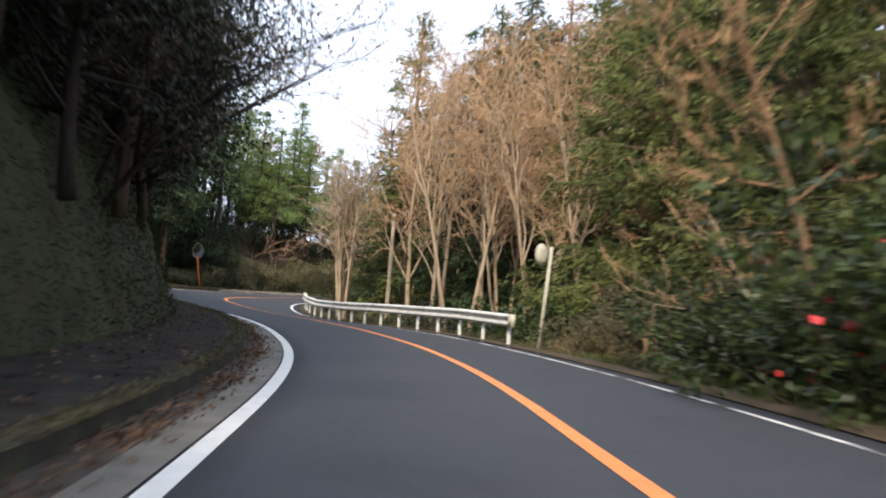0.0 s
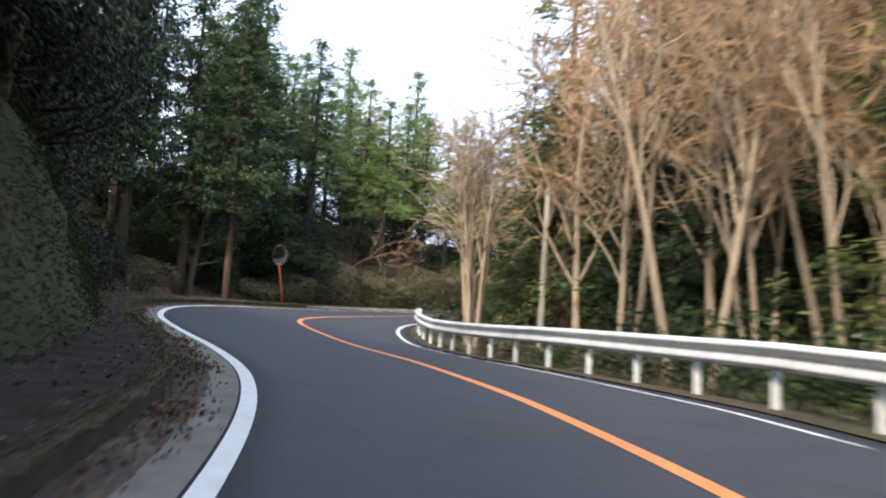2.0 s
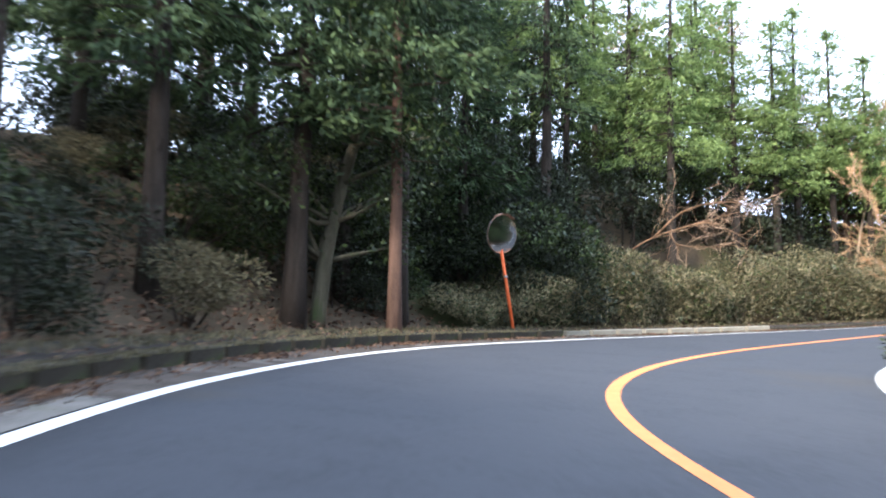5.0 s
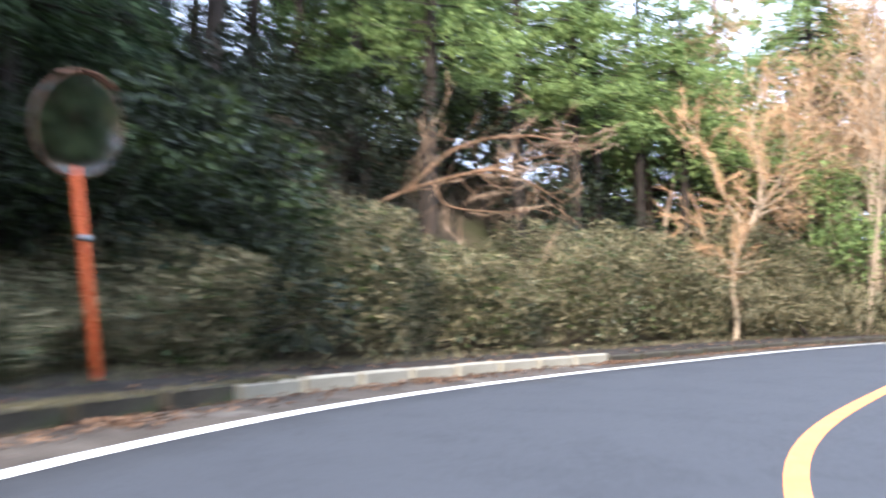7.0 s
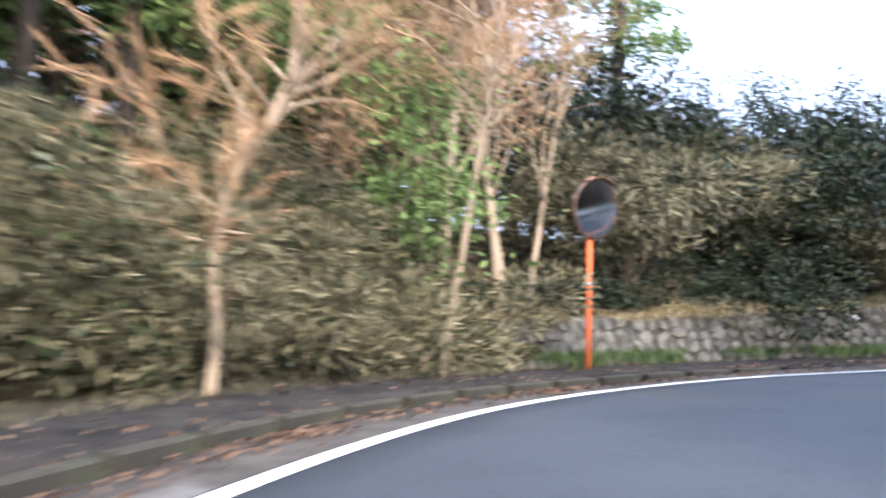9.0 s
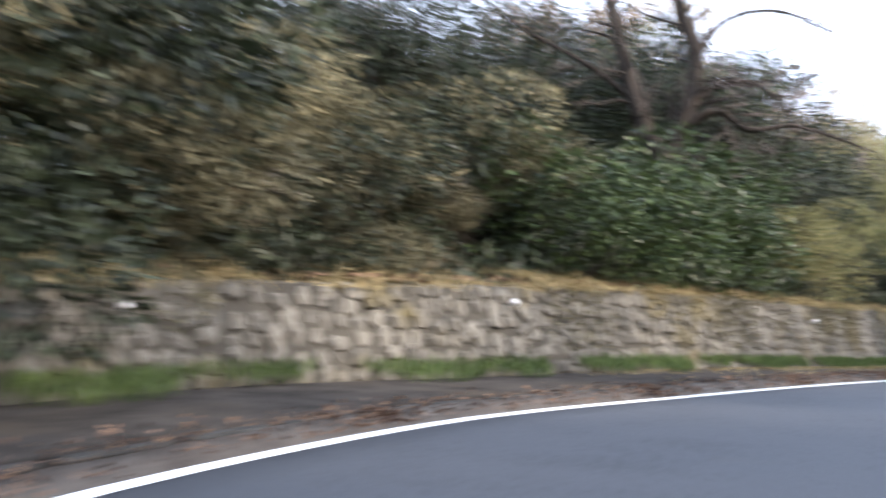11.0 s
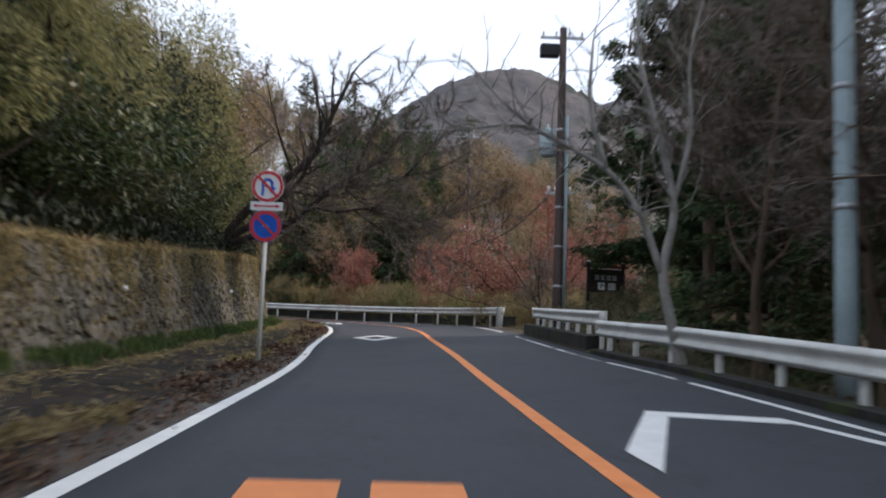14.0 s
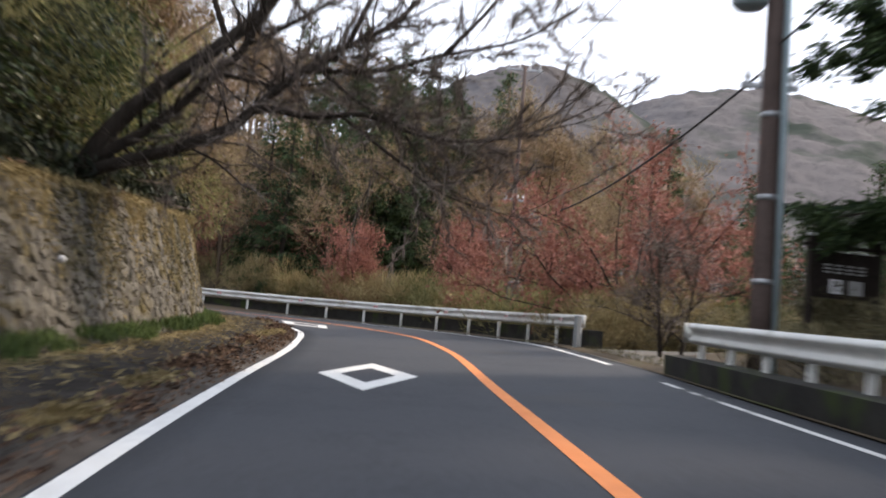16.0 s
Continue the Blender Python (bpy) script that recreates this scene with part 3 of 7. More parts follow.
def kerb(s0, s1, material, label, rise):
    k = thing("kerb", tuple(P(s0, KERB(s0))), label=label, category="kerb", kind="structure")
    me = block_mesh(0.996, 0.42, material)
    base = Matrix.Translation(P(s0, KERB(s0)))
    rng = random.Random(int(s0))
    for s in np.arange(s0 + 0.5, s1, 1.0):
        a, b = Vector(P(s - 0.5, KERB(s - 0.5) - 0.07)), Vector(P(s + 0.5, KERB(s + 0.5) - 0.07))
        d = (b - a).normalized()
        n = Vector(NRM[int((s - ST[0]) / 0.5)])
        y = n.cross(d).normalized()
        m = Matrix((d, y, d.cross(y))).transposed().to_4x4()
        m.translation = (a + b) / 2 + n * (rise - 0.21 + rng.uniform(-0.006, 0.006))
        part("block", me, k, at=base.inverted() @ m)
    return k


kerb(-20, 67, MOSSY, "dark mossy concrete kerb along the footpath", 0.19)
kerb(67, 75, PALE_KERB, "pale clean concrete kerb blocks round the bend", 0.17)
kerb(75, 90, MOSSY, "weathered mossy kerb beyond the pale blocks", 0.13)
kerb(90, 165, DARK_CONCRETE, "low dark kerb beside leaf-filled gutter", 0.13)


# ---- mossy bank beside the first stretch ----
def bank_mesh(s0, s1, height, lean, material, bumps):
    sv = np.arange(s0, s1, 0.5)
    hs = np.linspace(0, 1, 12)
    v = []
    for s in sv:
        h = height(s)
        for k in hs:
            l = BACK(s) - 0.05 - lean * k - 0.25 * k * k
            p = P(s, l, 0.1 + h * k)
            w = Vector((p[0] * 0.9, p[1] * 0.9, p[2] * 0.9))
            push = bumps * (noise.noise(w) + 0.5 * noise.noise(w * 2.7))
            v.append(p + RGT[int((s - ST[0]) / 0.5)] * push)
        v.append(P(s, BACK(s) - lean - 3.4, 0.3 + h))
        v.append(P(s, BACK(s) - lean - 3.4, -0.5))
    n = 14
    f = [(i * n + j, i * n + j + 1, (i + 1) * n + j + 1, (i + 1) * n + j) for i in range(len(sv) - 1) for j in range(n - 1)]
    return mesh_of("bank", v, f, material, True)


BANK_H = table("-40:5 20:4.6 32:4.2 40:3.2 46:1.4 48:0.4")
thing("mossy_bank", me=bank_mesh(-36, 48, BANK_H, 1.3, BANK, 0.28), label="steep dark mossy earth bank overgrown with ferns", category="bank", kind="structure")

# ---- guardrails ----
def guardrail(name, s0, s1, off, top, post_gap, label, post_down=0.8, end_paint=None):
    sv = np.arange(s0, s1 + 0.01, 0.5)
    start = P(s0, off(s0))
    g = thing(name, tuple(start), label=label, category="guardrail")
    prof = [(0.0, 0.0), (-0.035, -0.02), (-0.075, -0.055), (-0.075, -0.085), (-0.03, -0.13), (0.0, -0.175), (-0.03, -0.22), (-0.075, -0.265), (-0.075, -0.295), (-0.035, -0.33), (0.0, -0.35)]
    v, n = [], len(prof)
    for dx in (0.0, 0.012):
        for s in sv:
            for a, b in prof:
                v.append(P(s, off(s) + a + dx, top + b) - start)
    m = len(sv)
    f = []
    for layer in (0, 1):
        o = layer * m * n
        f += [(o + i * n + j, o + i * n + j + 1, o + (i + 1) * n + j + 1, o + (i + 1) * n + j) for i in range(m - 1) for j in range(n - 1)]
    for i in range(m - 1):
        for j in (0, n - 1):
            f.append((i * n + j, (i + 1) * n + j, m * n + (i + 1) * n + j, m * n + i * n + j))
    part("beam", mesh_of("beam", v, f, RAIL, True), g)
    post = Soup().tube([(0, 0, -post_down - top + 0.1), (0, 0, -0.06)], [0.058, 0.058], 10).mesh("post", RAIL, True)
    bracket = Soup().box((-0.04, 0, -0.17), (0.09, 0.07, 0.2), bevel=0.01).mesh("bracket", RAIL)
    for s in np.arange(s0 + 0.25, s1, post_gap):
        p = P(s, off(s) + 0.09, top) - start
        i = int((s - ST[0]) / 0.5)
        yaw = math.degrees(math.atan2(TAN[i, 1], TAN[i, 0])) - 90
        po = part("post", post, g, at=pose(*p, 0, 0, yaw))
        part("bracket", bracket, po)
    for s, way in ((s0, -1), (s1, 1)):
        end = Soup()
        d = TAN[min(int((s - ST[0]) / 0.5), len(TAN) - 1)]
        r = RGT[min(int((s - ST[0]) / 0.5), len(TAN) - 1)]
        base = P(s, off(s) - 0.04, top - 0.175) - start
        a = [base + d * way * 0.16 * math.sin(k) + r * (0.09 * (1 - math.cos(k))) for k in np.linspace(0, math.pi, 7)]
        up = np.array((0, 0, 0.175))
        vv = [q + u for q in a for u in (-up, up)] + [q + u - d * way * 0.012 for q in a for u in (-up, up)]
        ff = [(2 * i, 2 * i + 1, 2 * i + 3, 2 * i + 2) for i in range(6)] + [(14 + 2 * i, 14 + 2 * i + 2, 14 + 2 * i + 3, 14 + 2 * i + 1) for i in range(6)]
        ff += [(2 * i, 2 * i + 2, 14 + 2 * i + 2, 14 + 2 * i) for i in range(6)] + [(2 * i + 1, 14 + 2 * i + 1, 14 + 2 * i + 3, 2 * i + 3) for i in range(6)]
        part("end_piece", end.add(vv, ff).mesh("end_piece", end_paint or RAIL, True), g, "rounded rail end")
    return g


RAIL_OFF = lambda s: RIGHT(s) + 0.62
guardrail("guardrail", 24.9, 57.5, RAIL_OFF, 0.87, 2.0, "weathered white steel guardrail on round posts round the inner bend", end_paint=CREAM)
guardrail("guardrail", 92.0, 129.2, RAIL_OFF, 0.74, 2.0, "white double-ribbed guardrail beside the straight stretch")
guardrail("guardrail", 129.6, 141.0, lambda s: RIGHT(s) + 0.8, 0.94, 1.5, "short raised white guardrail on a dark concrete footing")
guardrail("guardrail", 150.6, 184.0, lambda s: RIGHT(s) + 1.05, 0.92, 1.9, "white guardrail curving along a dark footing round the far bend")


RED_REFLECTOR = mat("red reflector", (0.5, 0.05, 0.04), (0.7, 0.1, 0.08), 4.0, 0.4)
for i, s in enumerate(np.arange(152.0, 182.0, 3.8)):
    k = int((s - ST[0]) / 0.5)
    r = thing("rail_reflector", tuple(P(s, RIGHT(s) + 0.95, 0.76)), math.degrees(math.atan2(TAN[k, 1], TAN[k, 0])), "small red arrow reflector fixed to the far guardrail", "reflector", "red rail reflectors")
    part("backing", Soup().box((0, 0, 0), (0.3, 0.012, 0.14), bevel=0.003).mesh("backing", SIGN_WHITE), r, "pale backing plate")
    part("arrow", Soup().add([(-0.13, 0.009, 0), (-0.02, 0.009, 0.06), (-0.02, 0.009, -0.06), (0.02, 0.009, 0), (0.13, 0.009, 0.06), (0.13, 0.009, -0.06)], [(0, 1, 2), (3, 4, 5)]).mesh("arrow", RED_REFLECTOR), r)


def footing(s0, s1, off, top, width, label):
    sv = np.arange(s0, s1, 0.5)
    me = strip("footing", sv, [at(off, -0.4), at(off, top), at(lambda s: off(s) + width, top), at(lambda s: off(s) + width, -0.6)], DARK_CONCRETE, smooth_shade=False)
    bm = bmesh.new()
    bm.from_mesh(me)
    bmesh.ops.holes_fill(bm, edges=[e for e in bm.edges if e.is_boundary], sides=6)
    bm.verts.ensure_lookup_table()
    for k in (0, len(sv) - 1):
        bm.faces.new([bm.verts[k * 4 + j] for j in range(4)])
    bm.to_mesh(me)
    bm.free()
    thing("rail_footing", me=me, label=label, category="footing", kind="structure")


footing(129.8, 141.4, lambda s: RIGHT(s) + 0.5, 0.36, 0.45, "dark weathered concrete footing under the raised rail")
footing(150.4, 184, lambda s: RIGHT(s) + 1.24, 0.5, 0.4, "dark concrete footing under the far guardrail")
footing(94, 129.5, lambda s: RIGHT(s) + 0.42, 0.1, 0.35, "low mossy concrete edge under the guardrail")

# ---- stone retaining wall beside the upper stretch ----
WALL0, WALL1 = 86.0, 156.0
LEAN = 0.22


def wall_point(s, k, out=0.0):
    h = float(WALL_H(s))
    return P(s, BACK(s) - LEAN * h * k + out, 0.12 + h * k)


def wall_core():
    sv = np.arange(WALL0, WALL1 + 0.1, 0.5)
    rows = [np.stack([wall_point(s, k) for s in sv]) for k in (-0.1, 0.5, 0.985)]
    rows.append(np.stack([P(s, BACK(s) - 1.6, 0.2 + WALL_H(s)) for s in sv]))
    rows.append(np.stack([P(s, BACK(s) - 1.6, -0.4) for s in sv]))
    v = np.stack(rows, 1).reshape(-1, 3)
    n = len(rows)
    f = [(i * n + j, i * n + j + 1, (i + 1) * n + j + 1, (i + 1) * n + j) for i in range(len(sv) - 1) for j in range(n - 1)]
    f += [tuple(range(n)), tuple((len(sv) - 1) * n + j for j in range(n))]
    return mesh_of("core", v, f, MORTAR)


def stone_shape(w, h, rng):
    """One rough angular stone about the origin: x along the wall, y out of it, z up."""
    k = rng.choice((5, 6, 6, 7))
    ring = []
    for j in range(k):
        a = (j + rng.uniform(-0.28, 0.28)) / k * 2 * math.pi
        c, s = math.cos(a), math.sin(a)
        ring.append((c * w / 2 * rng.uniform(1.02, 1.32), s * h / 2 * rng.uniform(1.02, 1.32)))
    d = rng.uniform(0.012, 0.06)
    tip = [d + rng.uniform(-0.018, 0.018) for _ in ring]
    v = [(x, -0.08, z) for x, z in ring] + [(x * 0.97, d * 0.55, z * 0.97) for x, z in ring] + [(x * 0.8, t, z * 0.8) for (x, z), t in zip(ring, tip)]
    v.append((w * rng.uniform(-0.1, 0.1), d + rng.uniform(-0.01, 0.03), h * rng.uniform(-0.1, 0.1)))
    f = [(r * k + j, r * k + (j + 1) % k, r * k + k + (j + 1) % k, r * k + k + j) for r in (0, 1) for j in range(k)] + [(2 * k + j, 2 * k + (j + 1) % k, 3 * k) for j in range(k)]
    return v, f


wall = thing("stone_wall", tuple(P(120, BACK(120))), label="rough rubble stone retaining wall with dark joints and dry moss", category="stone wall", kind="structure")
wall_inv = Matrix.Translation(P(120, BACK(120))).inverted()
part("core", wall_core(), wall)
wall.children[0].matrix_basis = wall_inv
wrng = random.Random(11)
rest = Soup()
shapes = []
for _ in range(14):
    v, f = stone_shape(1.0, 1.0, wrng)
    shapes.append(mesh_of("stone", v, f, STONE))
picked = 0
row_h = 0.23
for r in range(14):
    s = WALL0 + 0.4 + (r % 2) * 0.2
    while s < WALL1 - 0.3:
        w, h = wrng.uniform(0.14, 0.36), row_h * wrng.uniform(0.75, 1.3)
        sm = s + w / 2
        k = (r + 0.5) * row_h / float(WALL_H(sm))
        s += w + 0.015
        if k > 1.0:
            continue
        c = wall_point(sm, min(k + wrng.uniform(-0.05, 0.05), 1 - 0.42 * h / float(WALL_H(sm))))
        i = int((sm - ST[0]) / 0.5)
        x, up = Vector(TAN[i]), (Vector(wall_point(sm, 1)) - Vector(wall_point(sm, 0))).normalized()
        y = -x.cross(up).normalized()
        y = y if y.dot(Vector(RGT[i])) > 0 else -y
        z = x.cross(y).normalized()
        z = z if z.z > 0 else -z
        turn = Matrix((x, y, z)).transposed() @ Matrix.Rotation(wrng.choice((-0.5, 0.0, 0.0, 0.5)) + wrng.uniform(-0.4, 0.4), 3, "Y")
        if 124.0 < sm < 137.0 and picked < 300:
            m = turn.to_4x4() @ Matrix.Diagonal((w, 1, h, 1))
            m.translation = c
            part("stone", wrng.choice(shapes), wall, at=wall_inv @ m)
            picked += 1
        else:
            v, f = stone_shape(w, h, wrng)
            rest.add(np.array(v) @ np.array(turn).T + np.array(c), f)
tagged(part("stones", rest.mesh("stones", STONE), wall, "joined rubble stones", at=wall_inv), kind="stuff")


# ---- poles, mirrors, signs ----
FADED_RIM = mat("faded orange rim", (0.2, 0.1, 0.06), (0.36, 0.2, 0.13), 4.0, 0.7)
def road_mirror(place, yaw, height, diameter, lean, label, hood=True):
    m = thing("traffic_mirror", place, yaw, label, "traffic mirror")
    top = Matrix.Rotation(radians(-yaw), 3, "Z") @ Vector((math.tan(radians(lean)) * height, 0, height))
    part("pole", Soup().tube([(0, 0, -0.3), tuple(top + Vector((0, 0, 0.1)))], [0.045, 0.045], 12).mesh("pole", ORANGE_PAINT, True), m, "orange painted steel pole")
    for k in (0.55,):
        q = top * k
        part("band", Soup().tube([tuple(q - Vector((0, 0, 0.03))), tuple(q + Vector((0, 0, 0.03)))], [0.05, 0.05], 12).mesh("band", STEEL, True), m, "grey clamp band")
    R, so = diameter / 2, Soup()
    rings, segs = 8, 28
    v = [(0, -0.10, 0)]
    for r in range(1, rings + 1):
        a = r / rings
        v += [(R * a * math.cos(t), -0.06 - 0.04 * math.sqrt(1 - 0.75 * a * a), R * a * math.sin(t)) for t in np.arange(segs) / segs * 2 * math.pi]
    f = [(0, 1 + (j + 1) % segs, 1 + j) for j in range(segs)]
    f += [(1 + r * segs + j, 1 + r * segs + (j + 1) % segs, 1 + (r + 1) * segs + (j + 1) % segs, 1 + (r + 1) * segs + j) for r in range(rings - 1) for j in range(segs)]
    head = Matrix.Translation(top + Vector((0, -0.09, 0))) @ Matrix.Rotation(radians(9), 4, "X")
    part("mirror_face", so.add(v, f).mesh("mirror_face", MIRROR, True), m, "scuffed convex mirror", at=head)
    back = Soup()
    ring = [(R * 1.03 * math.cos(t), R * 1.03 * math.sin(t)) for t in np.arange(segs) / segs * 2 * math.pi]
    v = [(x, -0.055, z) for x, z in ring] + [(x, -0.03, z) for x, z in ring] + [(x * 0.6, 0.03, z * 0.6) for x, z in ring]
    f = [(r * segs + j, r * segs + (j + 1) % segs, (r + 1) * segs + (j + 1) % segs, (r + 1) * segs + j) for r in (0, 1) for j in range(segs)] + [tuple(2 * segs + j for j in range(segs))]
    part("backing", back.add(v, f).mesh("backing", GREY_PAINT, True), m, at=head)
    rim = Soup().tube([(R * 1.02 * math.cos(t), -0.06, R * 1.02 * math.sin(t)) for t in np.arange(segs + 1) / segs * 2 * math.pi], 0.012, 6, cap=False)
    part("rim", rim.mesh("rim", FADED_RIM, True), m, "faded brown-orange rim", at=head)
    if hood:
        hv = [(R * 1.06 * math.sin(t), y, R * 1.06 * math.cos(t) + 0.01 * q) for t in np.linspace(-0.62, 0.62, 13) for y, q in ((-0.15, 0), (0.0, 0), (0.0, 1), (-0.15, 1))]
        hf = [(i * 4 + j, i * 4 + (j + 1) % 4, i * 4 + 4 + (j + 1) % 4, i * 4 + 4 + j) for i in range(12) for j in range(4)]
        part("hood", Soup().add(hv, hf).mesh("hood", FADED_RIM, True), m, "small faded rain hood", at=head)
    return m


road_mirror((-17.43, 65.45, float(P(66.5, -4.8)[2]) + 0.16), 60, 2.48, 1.0, -11.2, "round convex traffic mirror on a leaning orange pole")
road_mirror((-0.1, 82.6, 6.07), 7, 2.9, 1.0, 0, "second traffic mirror on a straight orange pole above the hedge")
pl = thing("traffic_mirror", (2.25, 25.3, float(P(23.9, 6.0)[2]) + 0.1), 6, "faded cream mirror pole seen from behind", "traffic mirror")
part("pole", Soup().tube([(0, 0, -0.4), (0.22, -0.2, 2.62)], [0.045, 0.045], 12).mesh("pole", CREAM, True), pl, "faded cream pole")
ring = [(0.3 * math.cos(t), 0.3 * math.sin(t)) for t in np.arange(24) / 24 * 2 * math.pi]
v = [(x, 0.08, z) for x, z in ring] + [(x, 0.03, z) for x, z in ring] + [(x * 0.55, -0.04, z * 0.55) for x, z in ring]
f = [(r * 24 + j, r * 24 + (j + 1) % 24, (r + 1) * 24 + (j + 1) % 24, (r + 1) * 24 + j) for r in (0, 1) for j in range(24)] + [tuple(48 + j for j in range(24)), tuple(range(23, -1, -1))]
part("backing", Soup().add(v, f).mesh("backing", CREAM, True), pl, "faded cream mirror back", at=pose(0.02, -0.12, 2.4, 0, 0, 48))


def disc(r, y, material, name, segs=32, thick=0.006, hole=0.0):
    a = np.arange(segs) / segs * 2 * math.pi
    so = Soup()
    if hole:
        v = [(q * math.cos(t), yy, q * math.sin(t)) for yy in (y, y + thick) for q in (r, hole) for t in a]
        idx = lambda layer, ringno, j: layer * 2 * segs + ringno * segs + j % segs
        f = []
        for j in range(segs):
            f += [(idx(0, 0, j), idx(0, 0, j + 1), idx(0, 1, j + 1), idx(0, 1, j)), (idx(1, 0, j), idx(1, 1, j), idx(1, 1, j + 1), idx(1, 0, j + 1)),
                  (idx(0, 0, j), idx(1, 0, j), idx(1, 0, j + 1), idx(0, 0, j + 1)), (idx(0, 1, j), idx(0, 1, j + 1), idx(1, 1, j + 1), idx(1, 1, j))]
    else:
        v = [(r * math.cos(t), yy, r * math.sin(t)) for yy in (y, y + thick) for t in a]
        f = [tuple(range(segs)), tuple(range(2 * segs - 1, segs - 1, -1))] + [(j, segs + j, segs + (j + 1) % segs, (j + 1) % segs) for j in range(segs)]
    return so.add(v, f).mesh(name, material)


def flat_bar(pts, width, y, thick=0.004):
    """A bent flat bar in the plane of a sign (x, z)."""
    so = Soup()
    for (x0, z0), (x1, z1) in zip(pts, pts[1:]):
        d = math.hypot(x1 - x0, z1 - z0)
        a = math.atan2(z1 - z0, x1 - x0)
        turn = [[math.cos(a), 0, -math.sin(a)], [0, 1, 0], [math.sin(a), 0, math.cos(a)]]
        so.box(((x0 + x1) / 2, y, (z0 + z1) / 2), (d + width * 0.6, thick, width), turn)
    return so


sg = thing("road_sign", (36.08, 68.28, float(P(124.1, -2.15)[2]) + 0.59), 63 - 90 - 90, "road sign post with a no-U-turn disc and a no-parking disc", "road sign")
part("post", Soup().tube([(0, 0, -0.8), (0, 0, 3.05)], [0.038, 0.038], 12).mesh("post", mat("grey white post", (0.7, 0.7, 0.66), (0.84, 0.84, 0.8), 3.0, 0.5), True), sg, "pale painted steel post")
for zc, face, kind in ((2.72, SIGN_WHITE, "upper"), (1.98, SIGN_BLUE, "lower")):
    d = part("sign_disc", disc(0.3, -0.06, SIGN_WHITE if kind == "upper" else SIGN_BLUE, "sign_disc"), sg, "white disc with a blue arrow" if kind == "upper" else "blue disc with a red slash", at=pose(0, 0, zc))
    part("red_ring", disc(0.29, -0.066, SIGN_RED, "red_ring", hole=0.235 if kind == "upper" else 0.225), d)
    if kind == "upper":
        arrow = flat_bar([(-0.085, -0.16), (-0.085, 0.06), (-0.04, 0.125), (0.035, 0.125), (0.085, 0.06), (0.085, -0.03)], 0.05, -0.066)
        arrow.add([(0.0, -0.068, -0.02), (0.17, -0.068, -0.02), (0.085, -0.068, -0.14)], [(0, 1, 2)])
        part("u_turn_arrow", arrow.mesh("u_turn_arrow", SIGN_BLUE), d)
        part("slash", flat_bar([(-0.17, 0.17), (0.17, -0.17)], 0.045, -0.072).mesh("slash", SIGN_RED), d)
    else:
        part("slash", flat_bar([(-0.16, 0.16), (0.16, -0.16)], 0.042, -0.066).mesh("slash", SIGN_RED), d)
plate = part("distance_plate", Soup().box((0, -0.06, 2.35), (0.6, 0.008, 0.16), bevel=0.003).mesh("distance_plate", SIGN_WHITE), sg, "white plate with a red double arrow")
bar = flat_bar([(-0.2, 2.35), (0.2, 2.35)], 0.03, -0.067)
bar.add([(-0.25, -0.068, 2.35), (-0.18, -0.068, 2.39), (-0.18, -0.068, 2.31), (0.25, -0.068, 2.35), (0.18, -0.068, 2.31), (0.18, -0.068, 2.39)], [(0, 2, 1), (3, 5, 4)])
part("double_arrow", bar.mesh("double_arrow", SIGN_RED), plate)
for zc in (2.72, 2.35, 1.98):
    part("clamp", Soup().box((0, -0.03, zc), (0.12, 0.06, 0.04), bevel=0.008).mesh("clamp", STEEL), sg)


sg.matrix_basis = sg.matrix_basis @ Matrix.Diagonal((0.92, 0.92, 0.92, 1))


# the wooden board by the side entrance
def board(place, yaw):
    b = thing("wooden_signboard", place, yaw, "dark brown wooden signboard with pale writing between two posts", "signboard")
    for x in (-0.78, 0.78):
        p = part("post", Soup().box((x, 0, 0.45), (0.13, 0.13, 2.9), bevel=0.015).mesh("post", DARK_WOOD), b)
        part("cap", Soup().box((x, 0, 1.93), (0.16, 0.16, 0.05), bevel=0.012).mesh("cap", SIGN_WHITE), p, "pale metal post cap")
    part("top_rail", Soup().box((0, 0, 1.72), (1.95, 0.1, 0.08), bevel=0.015).mesh("top_rail", DARK_WOOD), b)
    pn = part("panel", Soup().box((0, 0, 1.13), (1.4, 0.05, 1.0), bevel=0.01).mesh("panel", DARK_WOOD), b)
    for x in (-0.69, 0.69):
        part("frame_bar", Soup().box((x, -0.03, 1.13), (0.03, 0.03, 1.0), bevel=0.006).mesh("frame_bar", DARK_WOOD), pn)
    part("frame_bar", Soup().box((0, -0.03, 1.62), (1.4, 0.03, 0.03), bevel=0.006).mesh("frame_bar", SIGN_WHITE), pn)
    pale = mat("pale lettering", (0.35, 0.34, 0.33), (0.5, 0.5, 0.48), 5.0, 0.8)
    for x in (-0.4, -0.14, 0.12, 0.38):
        so = Soup()
        for dz in (-0.075, 0.0, 0.075):
            so.box((x, -0.03, 1.25 + dz), (0.19, 0.006, 0.035))
        part("character_bars", so.mesh("character_bars", pale), pn, "pale writing")
    part("parking_plate", Soup().box((-0.2, -0.03, 0.88), (0.3, 0.008, 0.3), bevel=0.003).mesh("parking_plate", SIGN_WHITE), pn, "white square with a letter")
    part("number_plate", Soup().box((0.26, -0.03, 0.88), (0.34, 0.008, 0.3), bevel=0.003).mesh("number_plate", pale), pn)
    cu = bpy.data.curves.new("letter", "FONT")
    cu.body, cu.size, cu.extrude, cu.align_x, cu.align_y = "P", 0.3, 0.003, "CENTER", "CENTER"
    cu.materials.append(DARK_WOOD)
    lt = new("letter", cu)
    lt.parent = pn
    lt.matrix_basis = pose(-0.2, -0.038, 0.88, 90, 0, 0)
    return b


